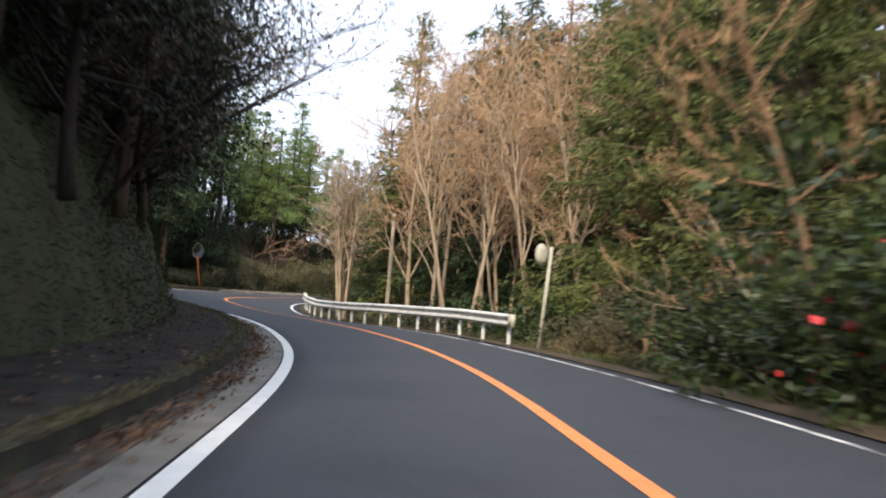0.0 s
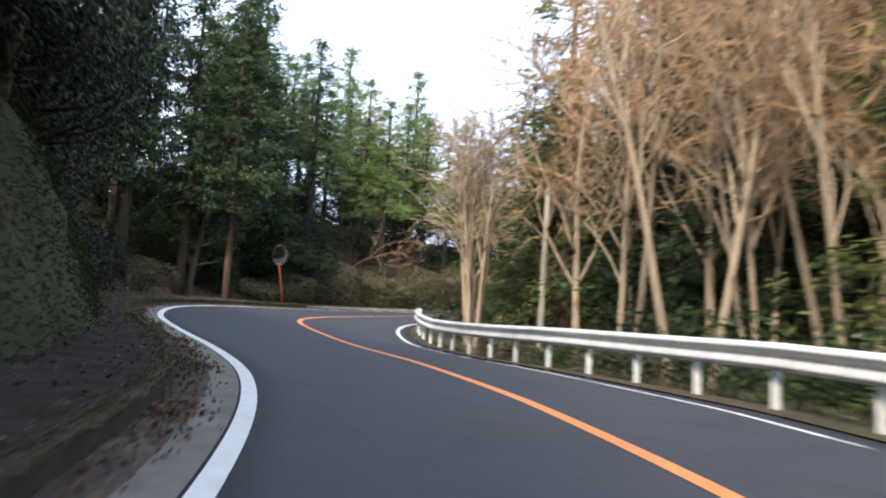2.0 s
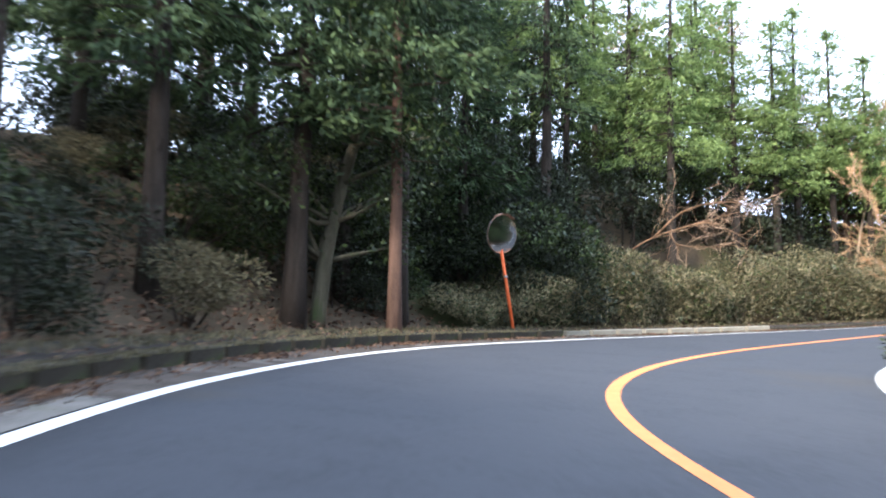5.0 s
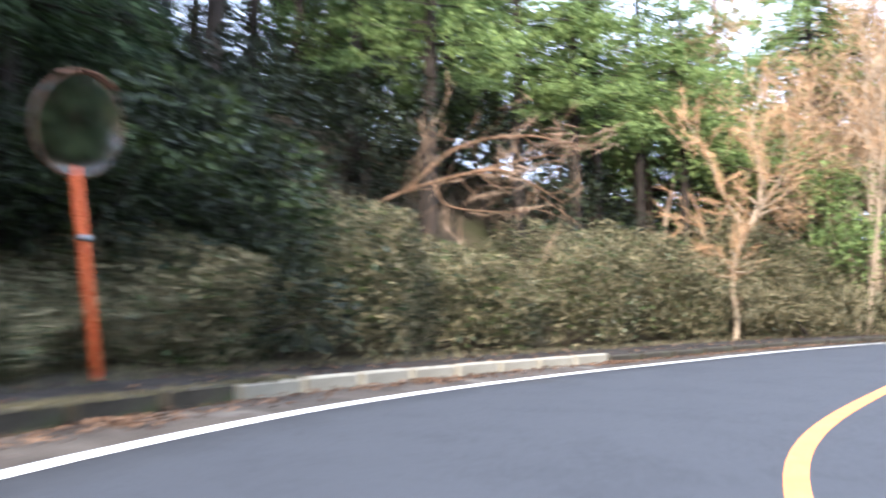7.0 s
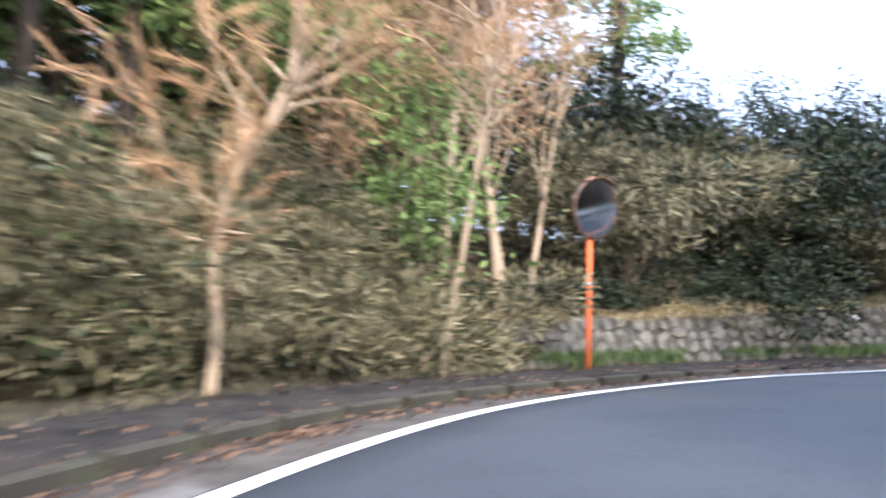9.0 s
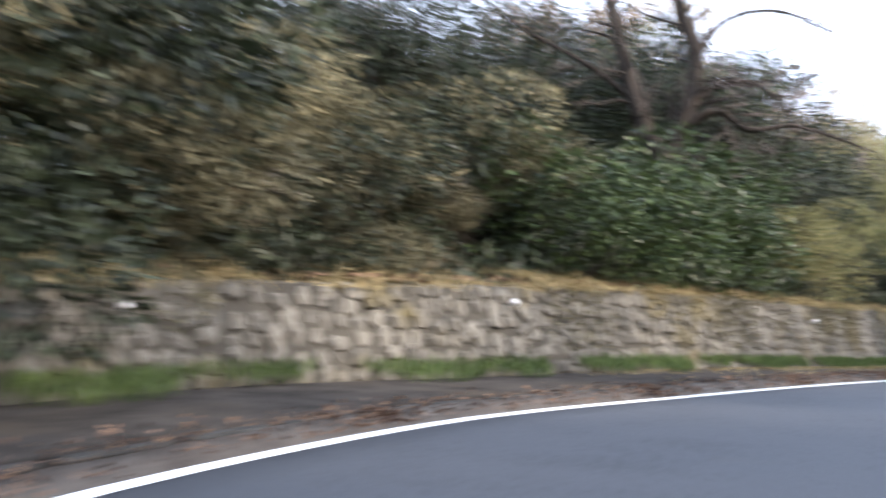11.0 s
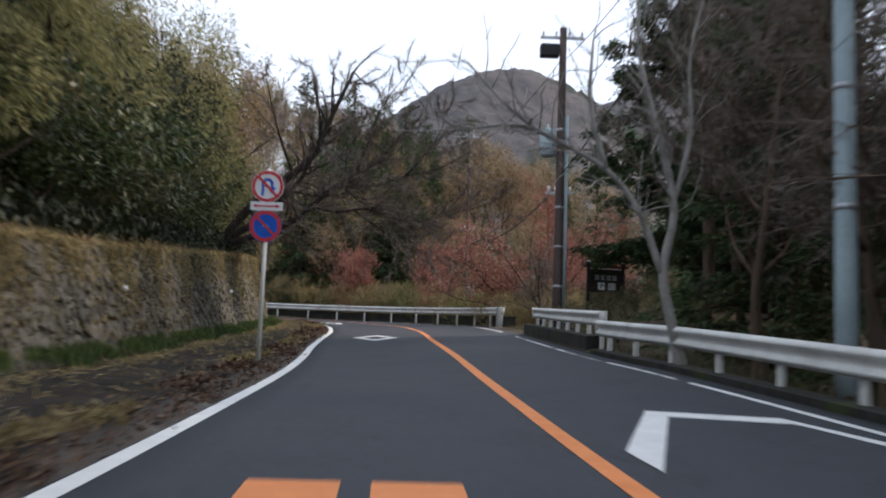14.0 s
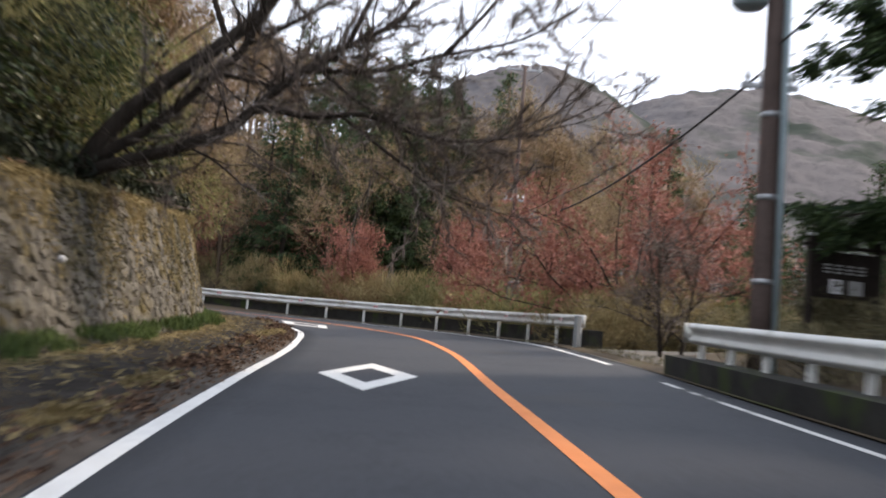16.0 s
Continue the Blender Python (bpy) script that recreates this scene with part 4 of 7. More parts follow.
wb = board((46.9, 53.25, 10.38), -20 - 90 + 5)
wb.matrix_basis = wb.matrix_basis @ Matrix.Diagonal((0.8, 0.8, 0.8, 1))


# ---- utility poles and cables ----
def utility_pole(place, height, radius, material, label, arms=(), transformer=None, bands=(), yaw=0, steps=True, lean=(0, 0)):
    u = thing("utility_pole", place, yaw, label, "utility pole")
    part("pole", Soup().tube([(lean[0] * k, lean[1] * k, -0.8 + (height + 0.8) * k) for k in np.linspace(0, 1, 6)], np.linspace(radius, radius * 0.68, 6), 14).mesh("pole", material, True), u)
    for z, length in arms:
        a = part("crossarm", Soup().box((lean[0] * z / height, 0.12, z), (length, 0.09, 0.09), bevel=0.012).mesh("crossarm", STEEL), u, "galvanised crossarm")
        for x in np.linspace(-length / 2 + 0.1, length / 2 - 0.1, 4):
            part("insulator", Soup().tube([(x, 0.12, z + 0.04), (x, 0.12, z + 0.1), (x, 0.12, z + 0.12), (x, 0.12, z + 0.22)], [0.03, 0.03, 0.055, 0.04], 10).mesh("insulator", SIGN_WHITE, True), a)
    for z in bands:
        part("band", Soup().tube([(0, 0, z - 0.04), (0, 0, z + 0.04)], [radius * (1 - 0.32 * z / height) + 0.006] * 2, 14).mesh("band", STEEL, True), u)
    if transformer:
        z, x = transformer
        t = part("transformer", Soup().tube([(x, 0, z), (x, 0, z + 0.06), (x, 0, z + 0.85), (x, 0, z + 0.92)], [0.22, 0.27, 0.27, 0.2], 18).mesh("transformer", POLE_BLUE, True), u, "pale blue cylindrical transformer")
        part("bushing", Soup().tube([(x, 0.1, z + 0.9), (x, 0.1, z + 1.1)], [0.04, 0.025], 8).mesh("bushing", SIGN_WHITE, True), t)
        part("bracket", Soup().box((x / 2, 0, z + 0.15), (abs(x), 0.08, 0.08), bevel=0.01).mesh("bracket", STEEL), t)
    return u


utility_pole((28.9, 62.7, gz(28.9, 62.7)), 11.0, 0.155, POLE_BLUE, "tall pale blue-grey concrete utility pole behind the guardrail", arms=((9.9, 1.5),), bands=(2.6, 4.2, 7.4), yaw=-116)
up = utility_pole((46.45, 55.5, gz(46.45, 55.5)), 10.4, 0.17, POLE_BROWN, "dark brown utility pole with a transformer and crossarms", arms=((10.1, 1.5), (4.8, 0.9)), transformer=(6.0, -0.42), bands=(1.7, 3.0, 4.3, 6.9), yaw=-116)
t2 = part("transformer", Soup().box((-0.45, 0, 9.6), (0.62, 0.42, 0.4), bevel=0.03).mesh("transformer", CABLE), up, "dark box-like upper transformer")
part("bracket", Soup().box((-0.2, 0, 9.5), (0.4, 0.08, 0.08), bevel=0.01).mesh("bracket", STEEL), t2)
part("conduit", Soup().tube([(0.23, 0.02, -0.5), (0.2, 0.02, 7.4)], [0.055, 0.055], 10).mesh("conduit", POLE_BLUE, True), up, "pale grey cable conduit strapped to the pole")
utility_pole((69.2, 46.8, gz(69.2, 46.8)), 11.0, 0.1, POLE_BROWN, "slim distant utility pole beyond the reeds", arms=((10.9, 1.5), (5.4, 0.9)), yaw=-114)
utility_pole((-3.75, 53.2, gz(-3.75, 53.2)), 8.6 - gz(-3.75, 53.2), 0.14, POLE_CREAM, "slim cream-coloured pole standing among bare trees", lean=(0.1, 0.05))


def cable(name, a, b, sag, radius=0.014):
    k = np.linspace(0, 1, 20)
    pts = np.asarray(a)[None] * (1 - k[:, None]) + np.asarray(b)[None] * k[:, None]
    pts[:, 2] -= sag * 4 * k * (1 - k)
    o = thing(name, tuple(a), label="thin black overhead cable between poles", category="cable", group="overhead cables")
    part("wire", Soup().tube(pts - np.asarray(a)[None], radius, 5).mesh("wire", CABLE, True), o)


ZU = gz(46.45, 55.5)
cable("overhead_cable", (46.6, 55.4, ZU + 5.4), (28.9, 62.6, gz(28.9, 62.7) + 9.6), 0.5, 0.02)
cable("overhead_cable", (46.5, 55.3, ZU + 5.3), (69.0, 46.4, gz(69, 46.4) + 4.6), 0.6, 0.025)
cable("overhead_cable", (46.5, 55.6, ZU + 9.2), (69.2, 46.6, gz(69, 46.4) + 10.4), 0.5, 0.013)
cable("overhead_cable", (46.2, 55.6, ZU + 9.2), (28.6, 62.9, gz(28.9, 62.7) + 10.0), 0.5, 0.013)
cable("overhead_cable", (28.9, 62.6, gz(28.9, 62.7) + 9.6), (-2.0, 84.0, 16.2), 0.8, 0.02)
cable("overhead_cable", (-2.0, 84.0, 16.2), (-18.0, 76.0, 17.5), 0.8, 0.02)

# standing stone among the reeds
st = thing("standing_stone", (67.9, 47.2, gz(67.9, 47.2)), 0, "grey standing stone with a pale cap among reeds", "stone marker")
part("shaft", Soup().tube([(0, 0, -0.3), (0, 0, 0.2), (0.02, 0, 1.5), (0.05, 0, 2.0)], [0.42, 0.4, 0.36, 0.25], 9).mesh("shaft", STONE, True), st)
part("cap", Soup().tube([(0.05, 0, 1.98), (0.05, 0, 2.04), (0.05, 0, 2.1)], [0.3, 0.28, 0.1], 9).mesh("cap", POLE_GREY, True), st, "pale cap")
# marker post by the side entrance
mp = thing("marker_post", tuple(P(150.0, 5.3)), 0, "short grey concrete marker post by the side entrance", "post")
part("shaft", Soup().box((0, 0, 0.35), (0.16, 0.16, 1.1), bevel=0.02).mesh("shaft", POLE_GREY), mp)
# small pale reflectors fixed to the bank and the wall
for s, h, on_wall in ((21.9, 1.15, 0), (8.5, 1.2, 0), (93.5, 0.9, 1), (99.2, 1.15, 1), (111.3, 1.2, 1), (126.0, 1.25, 1), (139.0, 1.35, 1)):
    q = wall_point(s, h / float(WALL_H(s)), 0.1) if on_wall else P(s, BACK(s) - 0.12 - 0.3 * h, h)
    r = thing("reflector", tuple(q), math.degrees(math.atan2(TAN[int((s - ST[0]) * 2), 1], TAN[int((s - ST[0]) * 2), 0])), "small pale roadside reflector on a bracket", "reflector", "roadside reflectors")
    part("lens", Soup().tube([(-0.02, -0.02, 0), (0.03, -0.02, 0)], [0.06, 0.055], 12).mesh("lens", SIGN_WHITE, True), r)
    part("bracket", Soup().box((0, 0.1, -0.02), (0.03, 0.26, 0.03)).mesh("bracket", STEEL), r)

# ---- plants: each kind is made a few times and then planted over and over on the same meshes ----
def limb(so, rng, start, way, length, r0, r1, bend=0.25, n=6, sides=6, lift=0.0):
    pts, d = [np.array(start, float)], np.array(way, float)
    d /= np.linalg.norm(d)
    for _ in range(n - 1):
        d = d + rng.normal(size=3) * bend / n * 2 + np.array([0, 0, lift / n])
        d /= np.linalg.norm(d)
        pts.append(pts[-1] + d * length / (n - 1))
    so.tube(pts, np.linspace(r0, r1, n), sides)
    return np.array(pts), d


def cedar_kind(seed, height, bare, radius, count, leaf, bark, leaf_size=(0.6, 0.2), taper=0.8, girth=1.0):
    rng = np.random.default_rng(seed)
    tr, cr, br = Soup(), Soup(), Soup()
    n = 9
    k = np.linspace(0, 1, n)
    pts = np.stack([np.cumsum(rng.normal(size=n)) * 0.03, np.cumsum(rng.normal(size=n)) * 0.03, -0.5 + (height + 0.3) * k], 1)
    r0 = (height * 0.0135 + 0.03) * girth
    tr.tube(pts, r0 * (1 - k * 0.9) + 0.02 + 0.08 * girth * np.exp(-k * 18), 8)
    spots, ways = [], []
    z = bare * height
    while z < height:
        f = (z - bare * height) / (height * (1 - bare))
        reach = radius * (1 - f) ** taper * (0.75 + 0.4 * rng.random()) + 0.25
        for a in rng.random(3 + int(2 * rng.random())) * 2 * np.pi:
            way = np.array([math.cos(a), math.sin(a), 0.15 - 0.35 * (1 - f)])
            if reach > 0.8:
                br.tube([np.array([0, 0, z]), np.array([0, 0, z]) + way * reach * 0.9], [0.03 + 0.02 * (1 - f), 0.01], 3, cap=False)
            m = max(3, int(reach * 4))
            u = rng.random(m) ** 0.6
            spots.append(np.array([0, 0, z]) + way * (reach * u)[:, None] + rng.normal(size=(m, 3)) * [0.16, 0.16, 0.14])
            ways.append(np.repeat(way[None], m, 0))
        z += 0.32 + 0.3 * rng.random()
    for _ in range(int(bare * height * 1.2)):
        zz, a = (0.15 + bare * rng.random()) * height, rng.random() * 2 * np.pi
        br.tube([(0, 0, zz), (math.cos(a) * 0.9, math.sin(a) * 0.9, zz + rng.uniform(-0.3, 0.2))], [0.02, 0.006], 3, cap=False)
    spots, ways = np.concatenate(spots), np.concatenate(ways)
    pick = rng.choice(len(spots), count)
    tuft = rng.normal(size=(len(spots), 3)) * [0.16, 0.16, 0.1]
    off = rng.normal(size=(count, 3)) * [0.17, 0.17, 0.09]
    off[:, 2] -= 0.35 * np.abs(off[:, 0] * ways[pick][:, 0] + off[:, 1] * ways[pick][:, 1])
    cr.leaves(spots[pick] + tuft[pick] + off, leaf_size[0], leaf_size[1], ways[pick] + off * 2, droop=0.35, rng=rng)
    return [("trunk", tr.mesh("trunk", bark, True)), ("branchwork", br.mesh("branchwork", bark)), ("crown", cr.mesh("crown", leaf))]


def bare_kind(seed, height, trunks, spread, fine, bark, twig, upright=0.6, fork=0.3, sliver=(0.7, 0.016), leafy=None, leaf_n=0, radius=None, lean=(0, 0), leader=True, foot=0.22):
    rng = np.random.default_rng(seed)
    tr, tw, br = Soup(), Soup(), Soup()
    ends, ways = [], []
    radius = radius or height * 0.014
    for q in range(trunks):
        a = q / trunks * 2 * np.pi + rng.random()
        way = np.array([math.cos(a) * 0.12 * (trunks > 1) + lean[0], math.sin(a) * 0.12 * (trunks > 1) + lean[1], 1.0])
        base = np.array([math.cos(a), math.sin(a), 0]) * foot * (trunks > 1) + [0, 0, -0.4]
        if leader:
            full, d = limb(tr, rng, base, way, height * 0.97 + 0.4, radius, radius * 0.1, 0.22, 14, 8, lift=0.1)
            pts = full[int(14 * fork):12]
        else:
            pts, d = limb(tr, rng, base, way, height * fork + 0.4, radius, radius * 0.6, 0.2, 6, 8)
        for b in range(7 if leader else 5):
            a2 = rng.random() * 2 * np.pi
            w2 = np.array([math.cos(a2) * spread, math.sin(a2) * spread, upright]) + np.array([*lean, 0]) * 1.2
            if leader:
                k = rng.integers(0, len(pts))
                p2, d2 = limb(br, rng, pts[k], w2, height * (1 - fork) * rng.uniform(0.35, 0.7) * (1 - 0.5 * k / len(pts)), radius * 0.45 * (1 - 0.6 * k / len(pts)), radius * 0.1, 0.45, 8, 6, lift=0.5)
            else:
                start = pts[-1 - int(rng.random() * 2.5)] if b else pts[-1]
                p2, d2 = limb(br, rng, start, w2 if b else d + w2 * 0.3, height * (1 - fork) * rng.uniform(0.5, 0.95), radius * 0.6, radius * 0.14, 0.5, 8, 6, lift=0.3)
            for c in range(6 if leader else 8):
                i = rng.integers(2, 8)
                a3 = rng.random() * 2 * np.pi
                w3 = d2 * 0.7 + np.array([math.cos(a3), math.sin(a3), 0.25]) * 0.8
                p3, d3 = limb(br, rng, p2[i], w3, height * rng.uniform(0.1, 0.25), radius * 0.2, radius * 0.06, 0.6, 5, 4, lift=0.2)
                for _ in range(4):
                    j = rng.integers(1, 5)
                    w4 = d3 + rng.normal(size=3) * 0.7
                    p4, d4 = limb(tw, rng, p3[j], w4, height * rng.uniform(0.05, 0.12), 0.012, 0.005, 0.5, 4, 3)
                    ends += list(p4[1:]) + list(p3[2:])
                    ways += [d4] * 3 + [d3] * 3
    ends, ways = np.array(ends), np.array(ways)
    pick = rng.choice(len(ends), fine)
    tw.leaves(ends[pick] + ways[pick] * 0.2, sliver[0], sliver[1], ways[pick], rng=rng)
    out = [("trunk", tr.mesh("trunk", bark, True)), ("branchwork", br.mesh("branchwork", bark, True)), ("crown", tw.mesh("crown", twig))]
    if leafy:
        pick = rng.choice(len(ends), leaf_n)
        out.append(("leaves", Soup().leaves(ends[pick] + rng.normal(size=(leaf_n, 3)) * 0.25, 0.14, 0.07, rng=rng).mesh("leaves", leafy)))
    return out


def bush_kind(seed, size, count, leaf, leaf_size, droop=0.2, stems=True, lumps=7):
    rng = np.random.default_rng(seed)
    cr, tr = Soup(), Soup()
    size = np.array(size, float)
    centres = rng.normal(size=(lumps, 3)) * [0.42, 0.42, 0.22] + [0, 0, 0.5]
    centres[:, 2] = np.clip(centres[:, 2], 0.2, 0.85)
    which = rng.integers(0, lumps, count)
    d = rng.normal(size=(count, 3))
    d /= np.linalg.norm(d, axis=1)[:, None]
    rad = 0.36 * (0.55 + 0.5 * rng.random(count) ** 0.5) * (0.8 + 0.4 * rng.random(lumps))[which]
    p = centres[which] + d * rad[:, None] * [1, 1, 0.8]
    p[:, 2] = np.abs(p[:, 2])
    cr.leaves(p * size, leaf_size[0], leaf_size[1], d + [0, 0, 0.1], droop=droop, rng=rng)
    out = [("leaves", cr.mesh("leaves", leaf))]
    if stems:
        for c in centres:
            limb(tr, rng, (c[0] * 0.25 * size[0], c[1] * 0.25 * size[1], -0.3), c * size * [0.8, 0.8, 1] + [0, 0, 0.3], np.linalg.norm(c * size) * 0.9, 0.03 * size[2] ** 0.5, 0.008, 0.3, 5, 5)
        out.insert(0, ("branchwork", tr.mesh("branchwork", BARK_DARK, True)))
    return out


def broadleaf_kind(seed, height, radius, count, leaf, bark, leaf_size=(0.2, 0.1), start=0.25, clumps=26, lean=(0, 0)):
    rng = np.random.default_rng(seed)
    tr, cr, br = Soup(), Soup(), Soup()
    pts, d = limb(tr, rng, (0, 0, -0.4), (lean[0], lean[1], 1), height * 0.55, height * 0.02, height * 0.011, 0.25, 7, 8)
    spots = []
    for _ in range(clumps):
        i = rng.integers(2, 7)
        a = rng.random() * 2 * np.pi
        w = np.array([math.cos(a), math.sin(a), rng.uniform(-0.1, 0.9)]) + np.array([*lean, 0]) * 1.5
        p2, d2 = limb(br, rng, pts[i], w, radius * rng.uniform(0.5, 1.1), height * 0.007, 0.012, 0.5, 6, 5, lift=0.3)
        spots += [p2[-1], p2[-2], p2[-3]]
    spots = np.array(spots)
    which = rng.integers(0, len(spots), count)
    off = rng.normal(size=(count, 3))
    off *= (0.35 + 0.3 * rng.random(len(spots)))[which][:, None] * radius * 0.3
    off[:, 2] *= 0.6
    cr.leaves(spots[which] + off, leaf_size[0], leaf_size[1], off, droop=0.3, rng=rng)
    return [("trunk", tr.mesh("trunk", bark, True)), ("branchwork", br.mesh("branchwork", bark, True)), ("crown", cr.mesh("crown", leaf))]


def drawn_tree(limbs, bark, twig, seed, fine, across=(-0.448, -0.894)):
    """A tree from drawn limbs: (across, up) points with a start and end radius; across gives its way in plan."""
    rng = np.random.default_rng(seed)
    tr, br, tw = Soup(), Soup(), Soup()
    ends, ways = [], []
    for n, (r0, r1, pts) in enumerate(limbs):
        p = spline([(u * across[0] + 0.06 * math.sin(1.3 * v), u * across[1] + 0.06 * math.cos(1.1 * v), v) for u, v in pts], 4)
        (tr if n == 0 else br).tube(p, np.linspace(r0, r1, len(p)), 8)
        for i in range(2 if n else len(p) // 2, len(p)):
            for _ in range(2):
                w = (p[i] - p[i - 1]) / np.linalg.norm(p[i] - p[i - 1]) + rng.normal(size=3) * 0.7
                q, d = limb(br, rng, p[i], w, rng.uniform(0.5, 1.6), r1 * 0.7, 0.006, 0.6, 5, 4, lift=0.3)
                ends += list(q[2:])
                ways += [d] * 3
    ends, ways = np.array(ends), np.array(ways)
    pick = rng.choice(len(ends), fine)
    tw.leaves(ends[pick], 0.55, 0.012, ways[pick], rng=rng)
    return [("trunk", tr.mesh("trunk", bark, True)), ("branchwork", br.mesh("branchwork", bark, True)), ("crown", tw.mesh("crown", twig))]


def plant(name, kind, x, y, scale=1.0, label="", category="tree", group="", turn=None, z=None, tilt=(0, 0), tall=1.0):
    turn = prng.uniform(0, 360) if turn is None else turn
    zz = gz(x, y) if z is None else z
    e = thing(name, label=label, category=category, group=group)
    e.matrix_basis = pose(x, y, zz, tilt[0], tilt[1], turn) @ Matrix.Diagonal((scale, scale, scale * tall, 1))
    for n, me in kind:
        o = part(n, me, e)
        if n != "trunk":
            tagged(o, kind="stuff")
    return e


def spread(s0, s1, l0, l1, count, gap=0.0):
    """Random places beside the road between two offsets, none nearer than gap to another."""
    out = []
    for _ in range(count * 12):
        if len(out) >= count:
            break
        s, l = prng.uniform(s0, s1), prng.uniform(l0, l1)
        p = P(s, l)
        if all((p[0] - a) ** 2 + (p[1] - b) ** 2 > gap * gap for a, b in out):
            sv, lv, _ = side([(p[0], p[1])])
            if BACK(sv[0]) - 0.9 < lv[0] < RIGHT(sv[0]) + 1.3:
                continue
            out.append((p[0], p[1]))
    return out


prng = random.Random(5)
CEDARS = [cedar_kind(1, 17, 0.42, 2.5, 6000, CEDAR, BARK_DARK, (0.3, 0.075)), cedar_kind(2, 15, 0.3, 2.4, 6000, CEDAR, BARK_DARK, (0.32, 0.08)), cedar_kind(3, 17, 0.4, 2.8, 8500, FRESH, BARK_DARK, (0.28, 0.075))]
FULL_CEDARS = [cedar_kind(4, 15, 0.06, 3.3, 12000, CEDAR, BARK_DARK, (0.3, 0.07), 0.7), cedar_kind(5, 17, 0.12, 3.3, 12000, CYPRESS, BARK, (0.28, 0.07), 0.7), cedar_kind(6, 16, 0.08, 3.0, 12000, CEDAR, BARK_RED, (0.3, 0.07), 0.75)]
FAR_CEDARS = [cedar_kind(7, 16, 0.05, 3.0, 7000, CEDAR, BARK_DARK, (0.36, 0.1), 0.85), cedar_kind(8, 18, 0.1, 3.0, 7000, CEDAR, BARK, (0.36, 0.1), 0.8)]
EDGE_RED = cedar_kind(74, 13, 0.5, 2.2, 4500, CEDAR, BARK_RED, (0.3, 0.075), girth=0.75)
LARCH = cedar_kind(71, 15, 0.1, 3.0, 9000, RUST, BARK_RED, (0.3, 0.05), 0.75)
GREEN_TREES = [broadleaf_kind(24, 8.5, 2.8, 5200, FRESH, BARK, (0.17, 0.075)), broadleaf_kind(25, 7.5, 2.6, 4600, FRESH, BARK, (0.16, 0.07)), broadleaf_kind(26, 7, 2.6, 4600, EVERGREEN, BARK, (0.16, 0.07))]
BARE = [bare_kind(11, 13, 2, 0.42, 2600, BARK_TAN, TWIG, 1.0, 0.34, (0.6, 0.011), radius=0.12), bare_kind(12, 12, 3, 0.4, 2600, BARK_TAN, TWIG, 1.05, 0.36, (0.6, 0.011), radius=0.1), bare_kind(13, 13, 1, 0.55, 2600, BARK_TAN, TWIG, 0.85, 0.32, (0.6, 0.011), radius=0.15)]
BARE_GREY = [bare_kind(14, 10, 1, 0.75, 3000, BARK, TWIG_GREY, sliver=(0.6, 0.011)), bare_kind(15, 9, 2, 0.7, 3000, BARK, TWIG_GREY, sliver=(0.6, 0.011))]
# far trees: their twig colour already holds the haze and sun
FAR_BARE = [bare_kind(61, 10, 1, 0.7, 3600, BARK, TWIG_FAR, sliver=(0.6, 0.012), leafy=BROWN_LEAF, leaf_n=4200), bare_kind(62, 9, 2, 0.65, 3600, BARK, TWIG_FAR, sliver=(0.6, 0.012), leafy=OCHRE, leaf_n=3000), bare_kind(63, 10, 2, 0.6, 3200, BARK, TWIG_FAR, sliver=(0.6, 0.012), leafy=OCHRE, leaf_n=5000)]
RED_SHRUB = [bare_kind(16, 5.5, 3, 0.9, 5000, BARK_DARK, TWIG_RED, 0.6, 0.15, (0.4, 0.014), TWIG_RED, 3000, 0.06), bare_kind(17, 4.5, 4, 1.0, 4600, BARK_DARK, TWIG_RED, 0.5, 0.12, (0.4, 0.014), TWIG_RED, 3000, 0.05)]
BROWNED = [bare_kind(18, 7, 2, 0.8, 2000, BARK_TAN, TWIG, 0.6, 0.3, (0.5, 0.013), BROWN_LEAF, 2600, 0.07)]
# first and third bank trees carry the canopy's shade in their leaf colour
LEAFY = [broadleaf_kind(21, 9, 3.6, 8200, SHADE_LEAF, BARK_DARK, (0.15, 0.065)), broadleaf_kind(22, 8, 3.4, 8200, EVERGREEN, BARK_DARK, (0.15, 0.065)), broadleaf_kind(23, 10, 4.2, 8600, SHADE_LEAF, BARK, (0.15, 0.07))]
BUSHES = [bush_kind(31, (2.6, 2.6, 2.2), 3400, EVERGREEN, (0.14, 0.06)), bush_kind(32, (3.0, 2.6, 2.6), 3600, SHADE_LEAF, (0.15, 0.06)), bush_kind(33, (2.4, 2.2, 1.8), 3400, OLIVE, (0.15, 0.042))]
BROAD_BUSH = [bush_kind(34, (2.8, 2.6, 3.0), 4200, EVERGREEN, (0.17, 0.065), 0.4, lumps=11), bush_kind(35, (3.2, 2.8, 3.4), 3800, BAMBOO, (0.22, 0.034), 0.5)]
BAMBOOS = [bush_kind(36, (2.6, 2.6, 5.5), 6000, BAMBOO, (0.22, 0.034), 0.5, lumps=12), bush_kind(37, (3.0, 2.8, 6.0), 6000, BAMBOO, (0.22, 0.034), 0.5, lumps=12), bush_kind(38, (3.0, 2.8, 5.0), 5200, SHADE_LEAF, (0.18, 0.055), 0.4, lumps=11)]
DRY_BUSH = [bush_kind(39, (2.2, 2.0, 1.5), 3200, SASA, (0.18, 0.024), 0.0), bush_kind(40, (2.0, 2.0, 1.3), 3000, STRAW, (0.32, 0.011), -0.4)]

